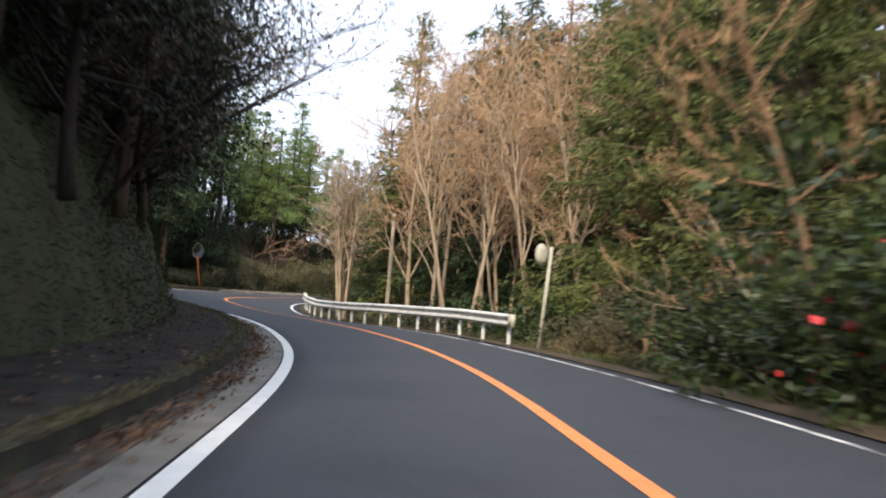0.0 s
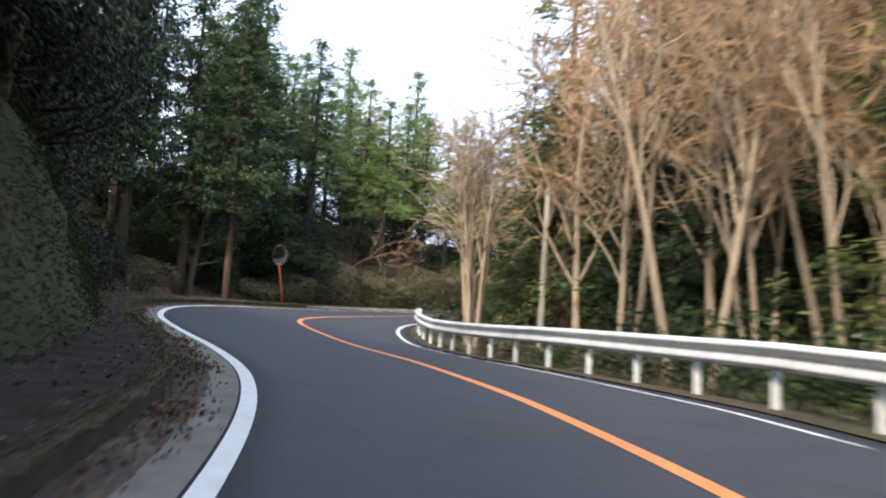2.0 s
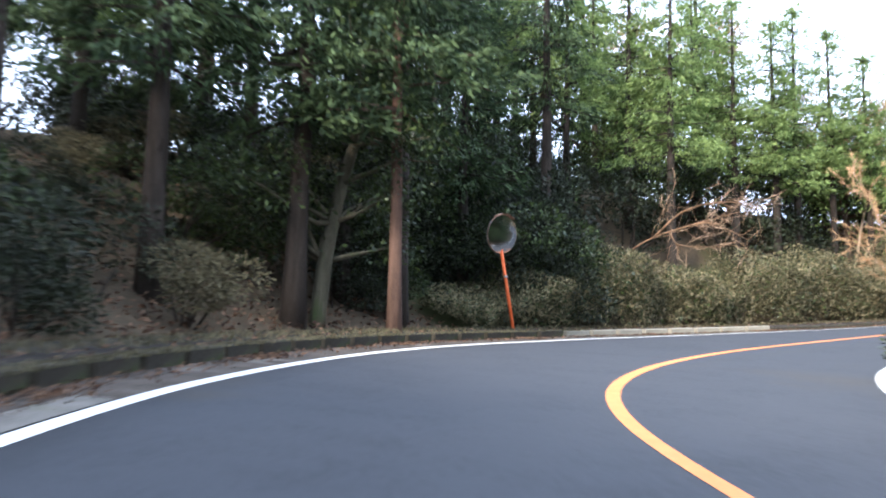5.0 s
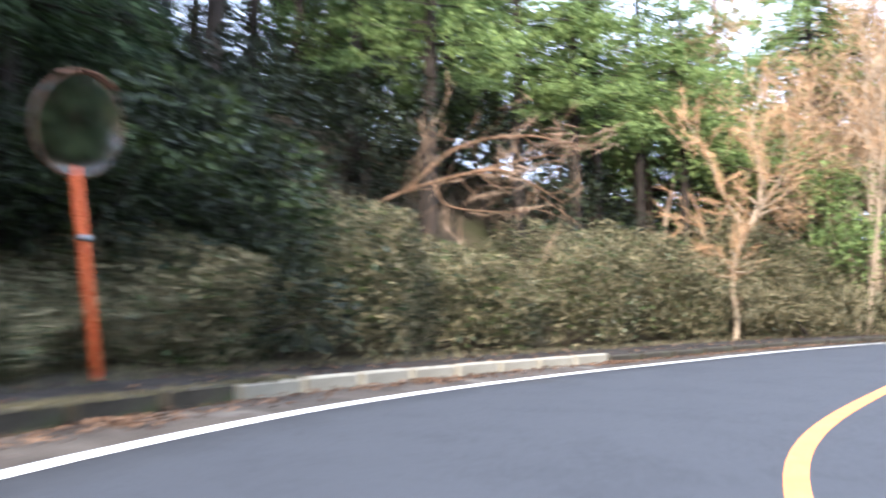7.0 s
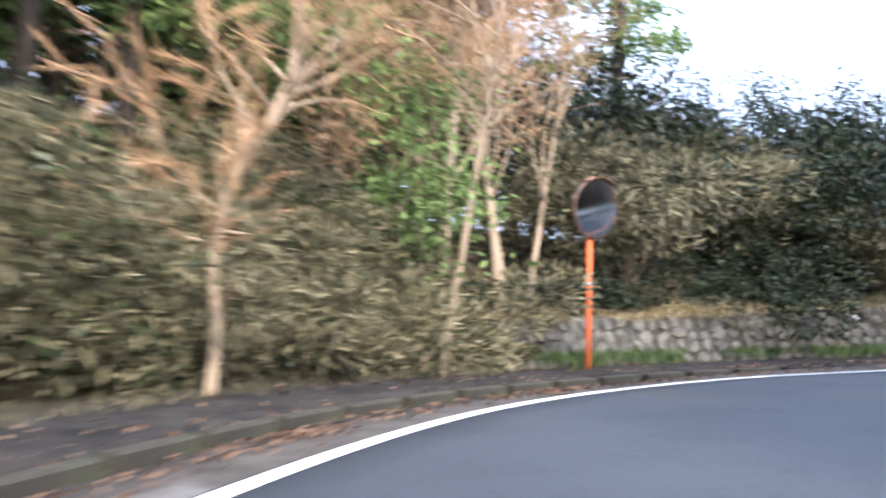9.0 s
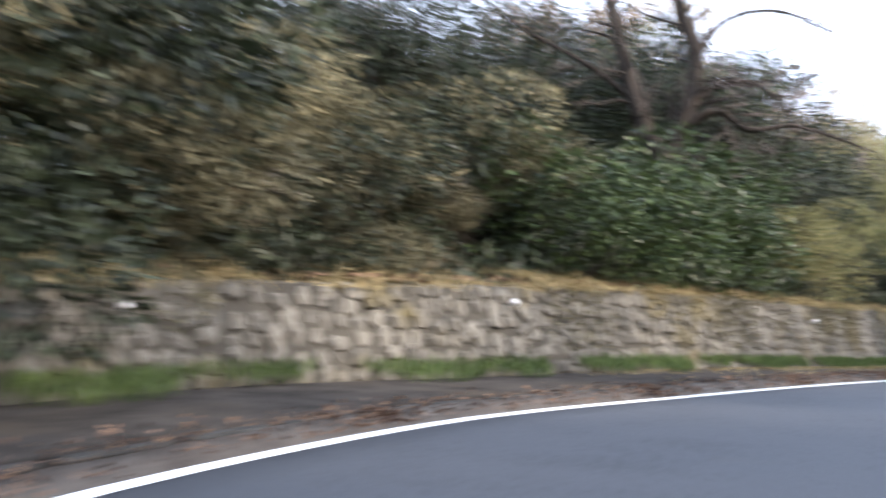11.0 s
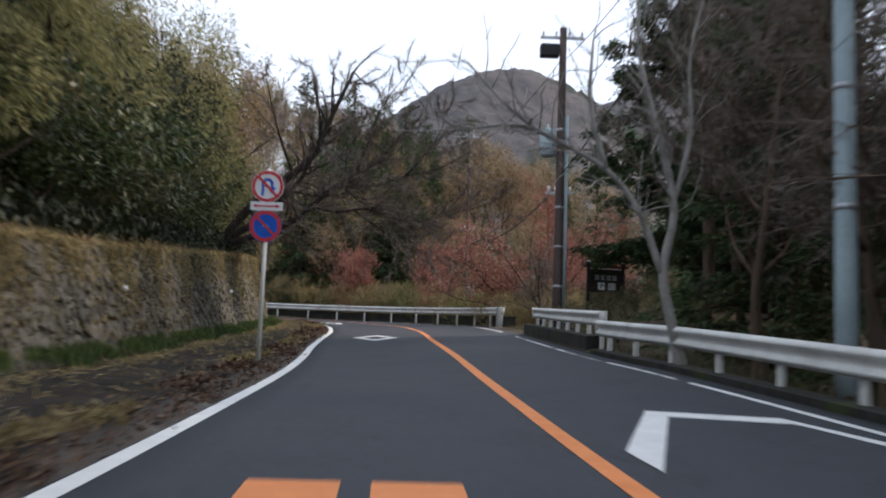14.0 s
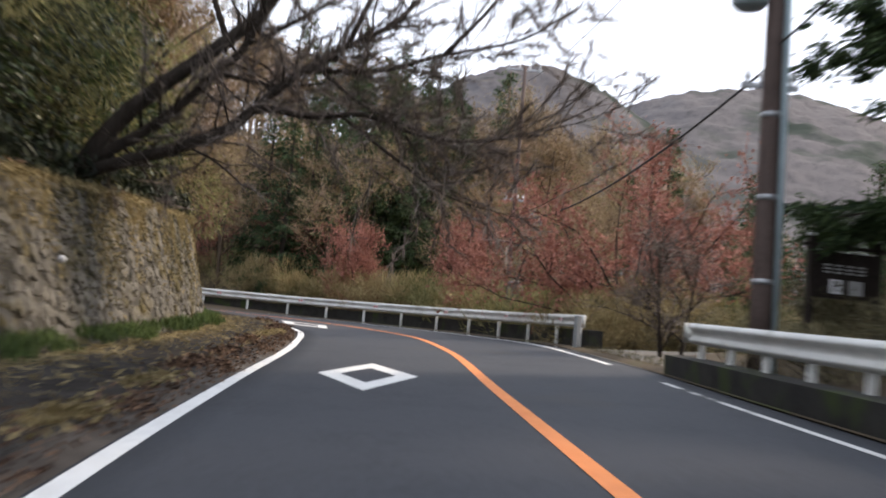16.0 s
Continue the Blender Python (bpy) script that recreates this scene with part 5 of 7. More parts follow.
REEDS = [bush_kind(41, (1.8, 1.8, 2.0), 1300, STRAW, (0.6, 0.02), -0.8, False), bush_kind(42, (1.8, 1.8, 1.9), 1300, BAMBOO, (0.5, 0.025), -0.6, False), bush_kind(43, (2.0, 1.8, 1.7), 1300, OLIVE, (0.4, 0.03), -0.4, False)]

L_CEDAR = "tall slender cedar with a bare dark trunk"
L_FULL = "dense dark green conifer reaching low to the ground"
L_BARE = "leafless tan tree with fine orange-brown twigs"
L_LEAFY = "dark broadleaf evergreen overhanging the mossy bank"

# first stretch, bank side
prng.seed(20)
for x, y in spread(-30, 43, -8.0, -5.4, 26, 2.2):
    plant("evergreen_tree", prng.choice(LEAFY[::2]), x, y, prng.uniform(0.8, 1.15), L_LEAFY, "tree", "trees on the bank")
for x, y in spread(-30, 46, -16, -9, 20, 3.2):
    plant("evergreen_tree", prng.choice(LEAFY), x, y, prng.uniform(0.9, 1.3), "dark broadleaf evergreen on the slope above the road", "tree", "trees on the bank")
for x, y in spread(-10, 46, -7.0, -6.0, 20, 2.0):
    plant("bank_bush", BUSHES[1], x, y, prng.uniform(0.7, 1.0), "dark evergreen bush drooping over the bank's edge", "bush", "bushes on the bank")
over = bare_kind(58, 11, 2, 0.8, 2600, BARK_DARK, TWIG_GREY, 0.6, 0.3, (0.6, 0.014), BROWN_LEAF, 2600, 0.13, lean=(0.6, 0.0), leader=False)
plant("overhanging_tree", over, *P(19, -4.9)[:2], 0.62, "brown-twigged tree leaning out over the road from the bank", "tree", turn=8, z=float(P(19, -4.9, 2.4)[2]))
plant("overhanging_tree", over, *P(25, -4.7)[:2], 0.7, "second brown-twigged tree leaning out over the road", "tree", turn=25, z=float(P(25, -4.7, 3.0)[2]))
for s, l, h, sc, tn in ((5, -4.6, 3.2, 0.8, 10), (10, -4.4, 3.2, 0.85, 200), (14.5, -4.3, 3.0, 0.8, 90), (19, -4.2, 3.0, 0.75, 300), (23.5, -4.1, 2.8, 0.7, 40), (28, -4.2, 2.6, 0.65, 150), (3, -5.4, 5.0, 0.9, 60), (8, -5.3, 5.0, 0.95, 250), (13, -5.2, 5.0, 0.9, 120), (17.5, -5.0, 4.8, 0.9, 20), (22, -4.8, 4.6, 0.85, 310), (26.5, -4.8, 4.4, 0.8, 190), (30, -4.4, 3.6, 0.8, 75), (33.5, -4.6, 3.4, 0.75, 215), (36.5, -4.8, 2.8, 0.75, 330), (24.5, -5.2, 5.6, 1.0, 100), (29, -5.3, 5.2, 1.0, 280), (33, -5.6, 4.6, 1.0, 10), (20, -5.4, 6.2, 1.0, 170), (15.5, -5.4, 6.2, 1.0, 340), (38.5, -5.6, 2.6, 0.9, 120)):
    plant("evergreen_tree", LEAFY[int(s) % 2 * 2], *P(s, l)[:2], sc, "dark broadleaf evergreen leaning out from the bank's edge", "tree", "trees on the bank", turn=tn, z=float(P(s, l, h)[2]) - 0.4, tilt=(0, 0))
plant("bare_tree", BARE_GREY[0], *P(24, -6.0)[:2], 1.1, "grey leafless tree arching over the road from the bank", "tree", tilt=(0, 14), turn=0)
plant("bare_tree", BARE_GREY[1], *P(31, -5.8)[:2], 1.0, "leafless tree leaning out from the dark bank", "tree", tilt=(0, 12), turn=0)

for x, y in spread(42, 54, -17, -9, 9, 2.6):
    plant("evergreen_tree", prng.choice(LEAFY), x, y, prng.uniform(0.9, 1.2), "dark broadleaf evergreen at the end of the bank", "tree", "trees on the bank")
# first stretch, outer side
prng.seed(21)
for x, y, k, sc in ((4.2, 24.6, 1, 1.15), (4.9, 22.4, 0, 1.1), (4.6, 26.6, 1, 0.9), (5.6, 20.4, 1, 1.1), (6.2, 18.4, 0, 1.0)):
    plant("dry_bush", DRY_BUSH[k], x, y, sc, "pale dry grassy bush on the verge by the cream pole", "bush", "verge bushes")
for x, y in spread(-14, 22, 6.6, 8.2, 12, 1.9):
    plant("roadside_bush", prng.choice(DRY_BUSH[:1] + BUSHES[2:3]), x, y, prng.uniform(0.8, 1.15), "dry olive-brown roadside bush on the verge", "bush", "verge bushes")
for x, y in spread(-14, 21, 8.8, 13, 11, 2.6):
    plant("evergreen_tree", prng.choice(FULL_CEDARS[1:2] + FULL_CEDARS), x, y, prng.uniform(0.75, 1.0), "green conifer with rusty lower branches beside the verge", "tree", "outer conifers")
for x, y, k, sc in ((7.4, 27.6, 1, 0.8), (9.6, 30.4, 1, 0.85), (8.8, 23.6, 0, 0.8), (10.0, 34.5, 1, 0.8)):
    plant("conifer", FULL_CEDARS[k], x, y, sc, "sunlit green conifer behind the cream pole", "tree", "outer conifers")
for x, y, sc in ((1.6, 36.6, 0.85), (2.6, 33.8, 0.95), (3.6, 31.4, 1.0), (4.6, 29.2, 1.05), (0.4, 40.6, 0.8), (5.4, 27.0, 0.95), (-1.2, 44.6, 0.8)):
    plant("evergreen_bush", BROAD_BUSH[0], x, y, sc, "rounded green camellia-like bush behind the guardrail", "bush", "bushes behind the rail")
for x, y in spread(2, 30, 10.5, 13, 6, 2.5):
    plant("bare_tree", prng.choice(BARE + BROWNED), x, y, prng.uniform(0.8, 1.1), L_BARE, "tree", "bare trees")
for x, y in spread(24, 52, 7.9, 9.4, 14, 1.9):
    plant("evergreen_bush", prng.choice(BUSHES), x, y, prng.uniform(0.7, 1.0), "dark evergreen bush behind the guardrail", "bush", "bushes behind the rail")
plant("bare_tree", bare_kind(51, 8.8, 6, 0.08, 900, BARK_TAN, BARK_TAN, 1.6, 0.4, (0.4, 0.01), radius=0.11, foot=0.1), -6.1, 52.3, 1.0, "cluster of upright tan trunks behind the guardrail's end", "tree")
for x, y, k, sc in ((-3.0, 56.5, 1, 1.1), (0.8, 50.5, 0, 1.08), (3.0, 46.0, 2, 1.05), (2.4, 57.0, 1, 1.0), (5.5, 52.0, 0, 1.0), (0.5, 54.0, 0, 1.0), (-1.0, 60.5, 2, 0.95), (2.5, 63.0, 1, 0.95), (-3.6, 62.0, 0, 0.9), (5.5, 60.0, 2, 1.0)):
    plant("conifer", FULL_CEDARS[k], x, y, sc, "tall dark conifer behind the bare trees", "tree", "inner conifers", tall=1.08)
for x, y, k, sc in ((-5.0, 64.5, 0, 0.85), (-2.9, 66.5, 2, 0.9), (-0.4, 67.0, 0, 0.95), (1.8, 68.0, 2, 0.95)):
    plant("conifer", FULL_CEDARS[k], x, y, sc, "dark conifer inside the bend", "tree", "inner conifers")
plant("cedar_tree", EDGE_RED, -2.9, 58.2, 1.0, "slender cedar with a bare rusty-red trunk behind the pole", "tree")
for x, y, sc in ((-6.2, 61.8, 0.7), (-4.2, 63.0, 0.9)):
    plant("evergreen_bush", BUSHES[1], x, y, sc, "dark bush inside the bend behind the tan trunks", "bush", "bushes behind the rail")
for x, y, k, sc in ((0.2, 39.4, 0, 1.05), (1.4, 44.5, 2, 1.1), (-0.3, 53.0, 0, 1.05), (4.0, 41.5, 0, 1.15), (2.6, 48.5, 2, 1.15), (-3.0, 58.0, 1, 0.95), (5.6, 46.0, 1, 1.1), (1.0, 56.0, 0, 1.1), (7.6, 41.0, 0, 1.1), (-2.2, 49.5, 2, 1.1), (3.3, 38.2, 1, 1.0), (4.6, 44.8, 2, 1.1), (-0.9, 46.2, 0, 1.1), (5.2, 35.6, 0, 0.95), (2.2, 42.0, 1, 1.05)):
    plant("bare_tree", BARE[k], x, y, sc, L_BARE, "tree", "bare trees")
for x, y, k, sc in ((5.9, 33.6, 1, 0.88), (6.9, 29.6, 1, 0.92), (8.4, 26.4, 0, 0.9), (5.6, 38.2, 1, 0.95), (8.8, 36.4, 0, 1.0)):
    plant("conifer", FULL_CEDARS[k], x, y, sc, "full green conifer with drooping boughs behind the guardrail's end", "tree", "outer conifers")
LEANING = drawn_tree([(0.13, 0.04, [(0.35, -1.0), (0.2, 0.5), (0.0, 2.6), (-0.9, 5.4), (-1.5, 7.0), (-2.0, 8.4), (-2.3, 10.5)]),
                      (0.05, 0.014, [(-0.9, 5.4), (-1.9, 6.0), (-3.0, 7.4), (-4.6, 8.2)]), (0.05, 0.014, [(-0.5, 4.2), (-1.9, 4.4), (-2.9, 5.6), (-3.6, 8.0)]),
                      (0.036, 0.01, [(-1.5, 7.0), (-0.6, 8.2), (0.2, 9.8)]), (0.036, 0.01, [(-0.4, 3.8), (0.8, 5.0), (1.8, 6.6), (2.4, 8.6)])], BARK_WARM, TWIG, 72, 3000, (1.0, 0.12))
plant("leaning_tree", LEANING, 5.0, 13.6, 0.667, "tan leafless tree leaning out of the green conifers", "tree", turn=0, z=0.1)
LOW_BRANCH = drawn_tree([(0.07, 0.02, [(0.5, -0.5), (0.0, 0.3), (-0.6, 1.2), (-1.2, 2.3), (-1.6, 3.2)]), (0.04, 0.012, [(-0.6, 1.2), (-1.7, 1.5), (-2.8, 1.6)])], BARK_TAN, TWIG, 73, 500, (1.0, 0.3))
plant("leaning_tree", LOW_BRANCH, 6.3, 17.9, 1.0, "low tan branchy sapling among the verge bushes", "tree", turn=0)
for x, y, k, sc in ((5.3, 14.2, 0, 0.7), (5.7, 12.6, 0, 0.8), (6.1, 11.0, 1, 0.85), (5.6, 16.4, 0, 0.9), (6.4, 14.6, 1, 1.1), (4.9, 18.6, 1, 0.8), (6.4, 17.4, 0, 1.15), (6.6, 9.6, 0, 1.0), (6.8, 11.8, 0, 1.5)):
    plant("evergreen_bush", BUSHES[k], x, y, sc, "dark green bush crowding the verge below the conifers", "bush", "verge bushes")
BOUGHS = cedar_kind(70, 13, 0.1, 4.2, 34000, CYPRESS, BARK_RED, (0.24, 0.055), 0.5)
plant("conifer", BOUGHS, 6.4, 28.6, 1.0, "broad green conifer with drooping boughs beside the cream pole", "tree", "outer conifers")
plant("conifer", BOUGHS, 8.6, 21.0, 0.9, "broad green conifer with drooping boughs over the verge", "tree", "outer conifers", turn=140)
for x, y, sc in ((5.4, 50.0, 1.25), (8.6, 47.0, 1.3), (3.6, 58.0, 1.2), (11.0, 41.0, 1.25), (1.6, 61.0, 1.1)):
    plant("larch", LARCH, x, y, sc, "tall pointed larch in rusty brown winter colour", "tree", "larches behind the bare trees")
for x, y in spread(32, 62, 15, 26, 22, 3.0):
    plant("conifer", prng.choice(FULL_CEDARS), x, y, prng.uniform(0.9, 1.25), L_FULL, "tree", "inner conifers")
for x, y in spread(-30, 34, 13, 30, 20, 3.4):
    plant("conifer", prng.choice(FULL_CEDARS + FAR_CEDARS), x, y, prng.uniform(0.85, 1.15), L_FULL, "tree", "inner conifers")
plant("camellia_bush", BUSHES[0] + [("blossom", Soup().leaves(np.random.default_rng(3).normal(size=(60, 3)) * [0.7, 0.7, 0.45] + [0, 0, 1.2], 0.16, 0.14, rng=np.random.default_rng(4)).mesh("blossom", CAMELLIA))],
      -7.0, 58.6, 0.75, "camellia bush dotted with red flowers", "bush")
plant("camellia_bush", BUSHES[0] + [("blossom", Soup().leaves(np.random.default_rng(5).normal(size=(50, 3)) * [0.8, 0.8, 0.6] + [0, 0, 1.3], 0.16, 0.14, rng=np.random.default_rng(6)).mesh("blossom", CAMELLIA))],
      5.6, 12.0, 1.05, "tall camellia bush with scattered red flowers", "bush")

# woods outside the hairpin
prng.seed(22)
EDGE_CEDAR = cedar_kind(66, 15, 0.34, 2.6, 9000, CEDAR, BARK_RED, (0.3, 0.075), girth=0.6)
plant("cedar_tree", EDGE_CEDAR, -18.62, 60.35, 1.0, "tall cedar with a straight reddish-brown trunk beside the footpath", "tree", turn=40)
plant("cedar_tree", CEDARS[0], -19.9, 63.4, 0.95, "tall dark cedar behind the mirror pole", "tree", "woods outside the bend")
plant("evergreen_tree", broadleaf_kind(67, 10, 2.6, 6000, EVERGREEN, BARK_OLIVE, (0.15, 0.065), lean=(0.1, 0.04)), -20.35, 60.1, 1.0, "evergreen tree with a pale olive trunk at the wood's edge", "tree", turn=0)
for s, l, sc in ((50.0, -8.0, 1.0), (48.0, -8.8, 1.1)):
    plant("evergreen_tree", LEAFY[2], *P(s, l)[:2], sc, "dark broadleaf evergreen shading the wood's edge", "tree", "woods outside the bend")
# the plantation's row on the ridge: places and the heights of the tips
for i, (x, y, tip) in enumerate(((-25.1, 72.1, 22.2), (-25.9, 77.2, 23.8), (-23.8, 75.4, 22.3), (-21.7, 73.5, 20.7), (-22.1, 78.6, 22.1), (-20.1, 76.7, 20.5), (-18.2, 74.6, 19.0), (-18.3, 79.8, 21.4), (-16.5, 77.6, 20.7), (-14.8, 75.9, 18.9), (-14.4, 80.6, 20.0), (-12.8, 78.9, 18.5), (-11.3, 79.4, 17.6), (-10.6, 81.1, 18.7), (-9.2, 82.0, 17.9), (-7.9, 82.6, 16.9))):
    k = CEDARS[1] if i < 4 else CEDARS[2]
    h = tip - gz(x, y)
    plant("cypress_tree", k, x, y, h / 17 if k is not CEDARS[1] else h / 15, "slender cypress in the plantation row on the ridge", "tree", "woods outside the bend")
for x, y, k, sc in ((-20.4, 59.2, 1, 1.0), (-21.9, 56.4, 1, 1.0)):
    plant("cedar_tree", CEDARS[k], x, y, sc, L_CEDAR, "tree", "woods outside the bend")
for x, y in spread(52, 72, -16, -7.0, 14, 2.4):
    plant("cedar_tree", prng.choice(CEDARS[:2]), x, y, prng.uniform(0.7, 0.95), L_CEDAR, "tree", "woods outside the bend")
for x, y in spread(46, 70, -30, -12, 18, 2.8):
    plant("cedar_tree", prng.choice(CEDARS), x, y, prng.uniform(0.62, 0.85), "slender cypress in a thin plantation row", "tree", "woods outside the bend")
for x, y in spread(70, 92, -20, -8, 9, 2.8):
    plant("cypress_tree", CEDARS[2], x, y, prng.uniform(0.7, 0.85), "light green cypress behind the hedge", "tree", "woods outside the bend")
for x, y in spread(44, 72, -12, -6.2, 36, 1.5):
    plant("understory_bush", prng.choice(BUSHES), x, y, prng.uniform(0.6, 1.0), "dark evergreen undergrowth among trunks", "bush", "undergrowth")
for x, y in spread(44, 76, -26, -11, 24, 2.2):
    plant("understory_bush", prng.choice(BUSHES + BROAD_BUSH[:1]), x, y, prng.uniform(0.75, 1.15), "dark evergreen undergrowth on the wooded slope", "bush", "undergrowth")
for x, y in spread(72, 98, -22, -11, 7, 3.0):
    plant("green_tree", prng.choice(GREEN_TREES), x, y, prng.uniform(1.0, 1.45), "fresh green broadleaf tree in the sunlit woods", "tree", "green trees behind the hedge")
for x, y in spread(76, 98, -16, -8, 3, 2.4):
    plant("browned_tree", BROWNED[0], x, y, prng.uniform(0.9, 1.3), "tree with rusty dry leaves in the woods", "tree", "browned trees")
for x, y in spread(60, 74, -20, -9, 26, 1.6):
    plant("understory_bush", prng.choice(BUSHES[:2]), x, y, prng.uniform(0.8, 1.2), "dark evergreen undergrowth covering the slope", "bush", "undergrowth")
for x, y, k, sc in ((-18.4, 68.2, 1, 1.0), (-19.7, 69.9, 1, 1.2), (-19.9, 67.7, 0, 1.1), (-18.0, 70.4, 0, 1.0), (-20.1, 66.6, 1, 1.1), (-21.5, 69.0, 1, 1.3)):
    plant("understory_bush", BUSHES[k], x, y, sc, "dark evergreen undergrowth behind the mirror", "bush", "undergrowth")
for x, y in spread(72, 96, -15, -8.5, 5, 2.4):
    plant("green_tree", prng.choice(GREEN_TREES), x, y, prng.uniform(0.7, 1.05), "fresh green broadleaf tree behind the hedge", "tree", "green trees behind the hedge")
for x, y in spread(78, 92, -9, -6.2, 3, 2.4):
    plant("browned_tree", BROWNED[0], x, y, prng.uniform(0.75, 1.0), "small tree with rusty dry leaves behind the hedge", "tree", "browned trees")
for x, y in spread(64, 84, -13, -7.2, 26, 1.7):
    plant("understory_bush", prng.choice(BUSHES[:2] + BROAD_BUSH[:1]), x, y, prng.uniform(0.8, 1.15), "dark evergreen thicket behind the hedge", "bush", "undergrowth")
for x, y in spread(70, 92, -14, -9, 4, 2.4):
    plant("green_tree", prng.choice(GREEN_TREES), x, y, prng.uniform(0.8, 1.1), "fresh green broadleaf tree in the sunlit woods", "tree", "green trees behind the hedge")
for x, y, k, sc in ((-8.6, 83.4, 0, 0.95), (-6.2, 84.0, 1, 1.0), (-4.6, 83.0, 0, 0.95)):
    plant("green_tree", GREEN_TREES[k], x, y, sc, "fresh green tree rising over the hedge", "tree", "green trees behind the hedge")
for x, y, k, sc in ((-3.2, 82.4, 0, 0.62), (-1.8, 84.8, 2, 0.7), (-0.4, 84.4, 1, 0.75)):
    plant("bare_tree", BARE[k], x, y, sc, "sunlit tan tree with orange-brown twigs behind the hedge", "tree", "bare trees")
for x, y, sc in ((-6.6, 80.6, 1.25), (-4.4, 81.0, 1.3), (-3.0, 83.2, 1.2), (-0.4, 85.0, 1.1), (-9.0, 79.6, 1.0)):
    plant("dry_bush", DRY_BUSH[0], x, y, sc, "rounded olive-tan bush rising above the hedge", "bush", "dry bushes")
plant("bare_tree", BARE[2], -2.6, 83.6, 0.85, L_BARE, "tree", "bare trees")
SPRAWL = drawn_tree([(0.045, 0.014, [(-1.5, -2.2), (-0.8, -0.6), (0.0, 0.0), (1.4, 0.48), (2.75, 0.85)]), (0.04, 0.01, [(1.4, 0.48), (2.0, 0.5), (3.1, -0.05)]), (0.04, 0.01, [(0.1, 0.05), (1.0, 0.9), (2.2, 1.2), (3.3, 1.1)]), (0.03, 0.008, [(0.6, 0.2), (0.9, -0.2), (2.0, -0.3)])], BARK_WARM, TWIG_FAR, 53, 500, (0.99, 0.15))
plant("fallen_branch_tree", SPRAWL, -15.2, 73.9, 1.0, "sprawling dead tan branches lying over the hedge", "dead tree", turn=0, z=8.15)

# upper stretch, wall side
prng.seed(23)
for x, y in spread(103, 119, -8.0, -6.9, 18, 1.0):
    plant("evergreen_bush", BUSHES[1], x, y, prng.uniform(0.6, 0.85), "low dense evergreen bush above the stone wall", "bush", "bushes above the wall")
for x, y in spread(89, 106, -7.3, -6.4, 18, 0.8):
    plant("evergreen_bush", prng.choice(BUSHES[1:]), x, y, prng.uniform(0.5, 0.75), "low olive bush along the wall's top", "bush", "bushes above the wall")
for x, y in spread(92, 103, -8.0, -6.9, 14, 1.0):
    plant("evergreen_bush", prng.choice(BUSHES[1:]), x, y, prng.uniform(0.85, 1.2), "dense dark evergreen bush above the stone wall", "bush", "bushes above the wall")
for x, y in spread(118, 157, -8.2, -6.9, 34, 1.1):
    plant("olive_bush", prng.choice(BROAD_BUSH[1:] + BUSHES[2:] + BUSHES[:1]), x, y, prng.uniform(0.8, 1.15), "yellowish olive bush above the stone wall", "bush", "bushes above the wall")
for x, y in spread(92, 102, -13, -8.4, 8, 1.8):
    plant("evergreen_tree", prng.choice(LEAFY[::2]), x, y, prng.uniform(0.65, 0.85), "dark broadleaf evergreen on the slope above the wall", "tree", "trees above the wall")
for x, y in spread(85, 99, -11.5, -8.2, 20, 1.4):
    plant("evergreen_bush", prng.choice(BUSHES[1:] + DRY_BUSH[:1]), x, y, prng.uniform(1.2, 1.7), "tall olive-brown thicket on the slope above the wall", "bush", "thicket above the wall")
for x, y in spread(84, 94, -10.2, -8.0, 8, 1.5):
    plant("dry_bush", prng.choice(DRY_BUSH[:1] + BUSHES[2:3]), x, y, prng.uniform(1.2, 1.7), "tall dry brown bush beside the wall's start", "bush", "dry bushes")
for x, y in spread(86, 97, -14, -8.2, 9, 2.2):
    plant("evergreen_tree", prng.choice(LEAFY[::2]), x, y, prng.uniform(0.6, 0.9), "dark broadleaf evergreen above the stone wall", "tree", "trees above the wall")
for x, y in spread(108, 118, -12.5, -7.8, 10, 1.8):
    plant("evergreen_thicket", prng.choice(BAMBOOS[2:] * 4 + BAMBOOS[:1]), x, y, prng.uniform(0.95, 1.3), "tall dark broadleaf thicket above the stone wall", "bush", "thickets above the wall")
for x, y in spread(118, 156, -12.5, -7.8, 31, 1.8):
    plant("bamboo_clump", prng.choice(BAMBOOS[:2] + BAMBOOS[2:] * 3), x, y, prng.uniform(0.85, 1.25), "tall yellow-green bamboo clump above the stone wall", "bamboo", "bamboo above the wall")
for x, y in spread(140, 158, -16, -8.4, 14, 2.2):
    plant("bamboo_clump", prng.choice(BAMBOOS[:2]), x, y, prng.uniform(1.0, 1.35), "tall yellow-green bamboo clump by the wall's end", "bamboo", "bamboo above the wall")
for x, y in spread(124, 160, -24, -13, 16, 3.0):
    plant("slope_tree", prng.choice(FAR_BARE + BAMBOOS[:2]), x, y, prng.uniform(0.8, 1.05), "yellow-brown tree on the slope above the wall", "tree", "trees above the wall")
for x, y in spread(106, 116, -10.5, -7.4, 7, 1.8):
    plant("evergreen_tree", prng.choice(LEAFY), x, y, prng.uniform(0.75, 0.95), "dark broadleaf evergreen crowding the wall's top", "tree", "trees above the wall")
for s, l, sc in ((104.5, -10.5, 0.8), (107.0, -12.5, 0.85), (110.0, -11.0, 0.7), (113.0, -12.5, 0.75), (101.5, -9.5, 0.75)):
    plant("evergreen_tree", LEAFY[0], *P(s, l)[:2], sc, "dark broadleaf evergreen behind the forked bare tree", "tree", "trees above the wall")
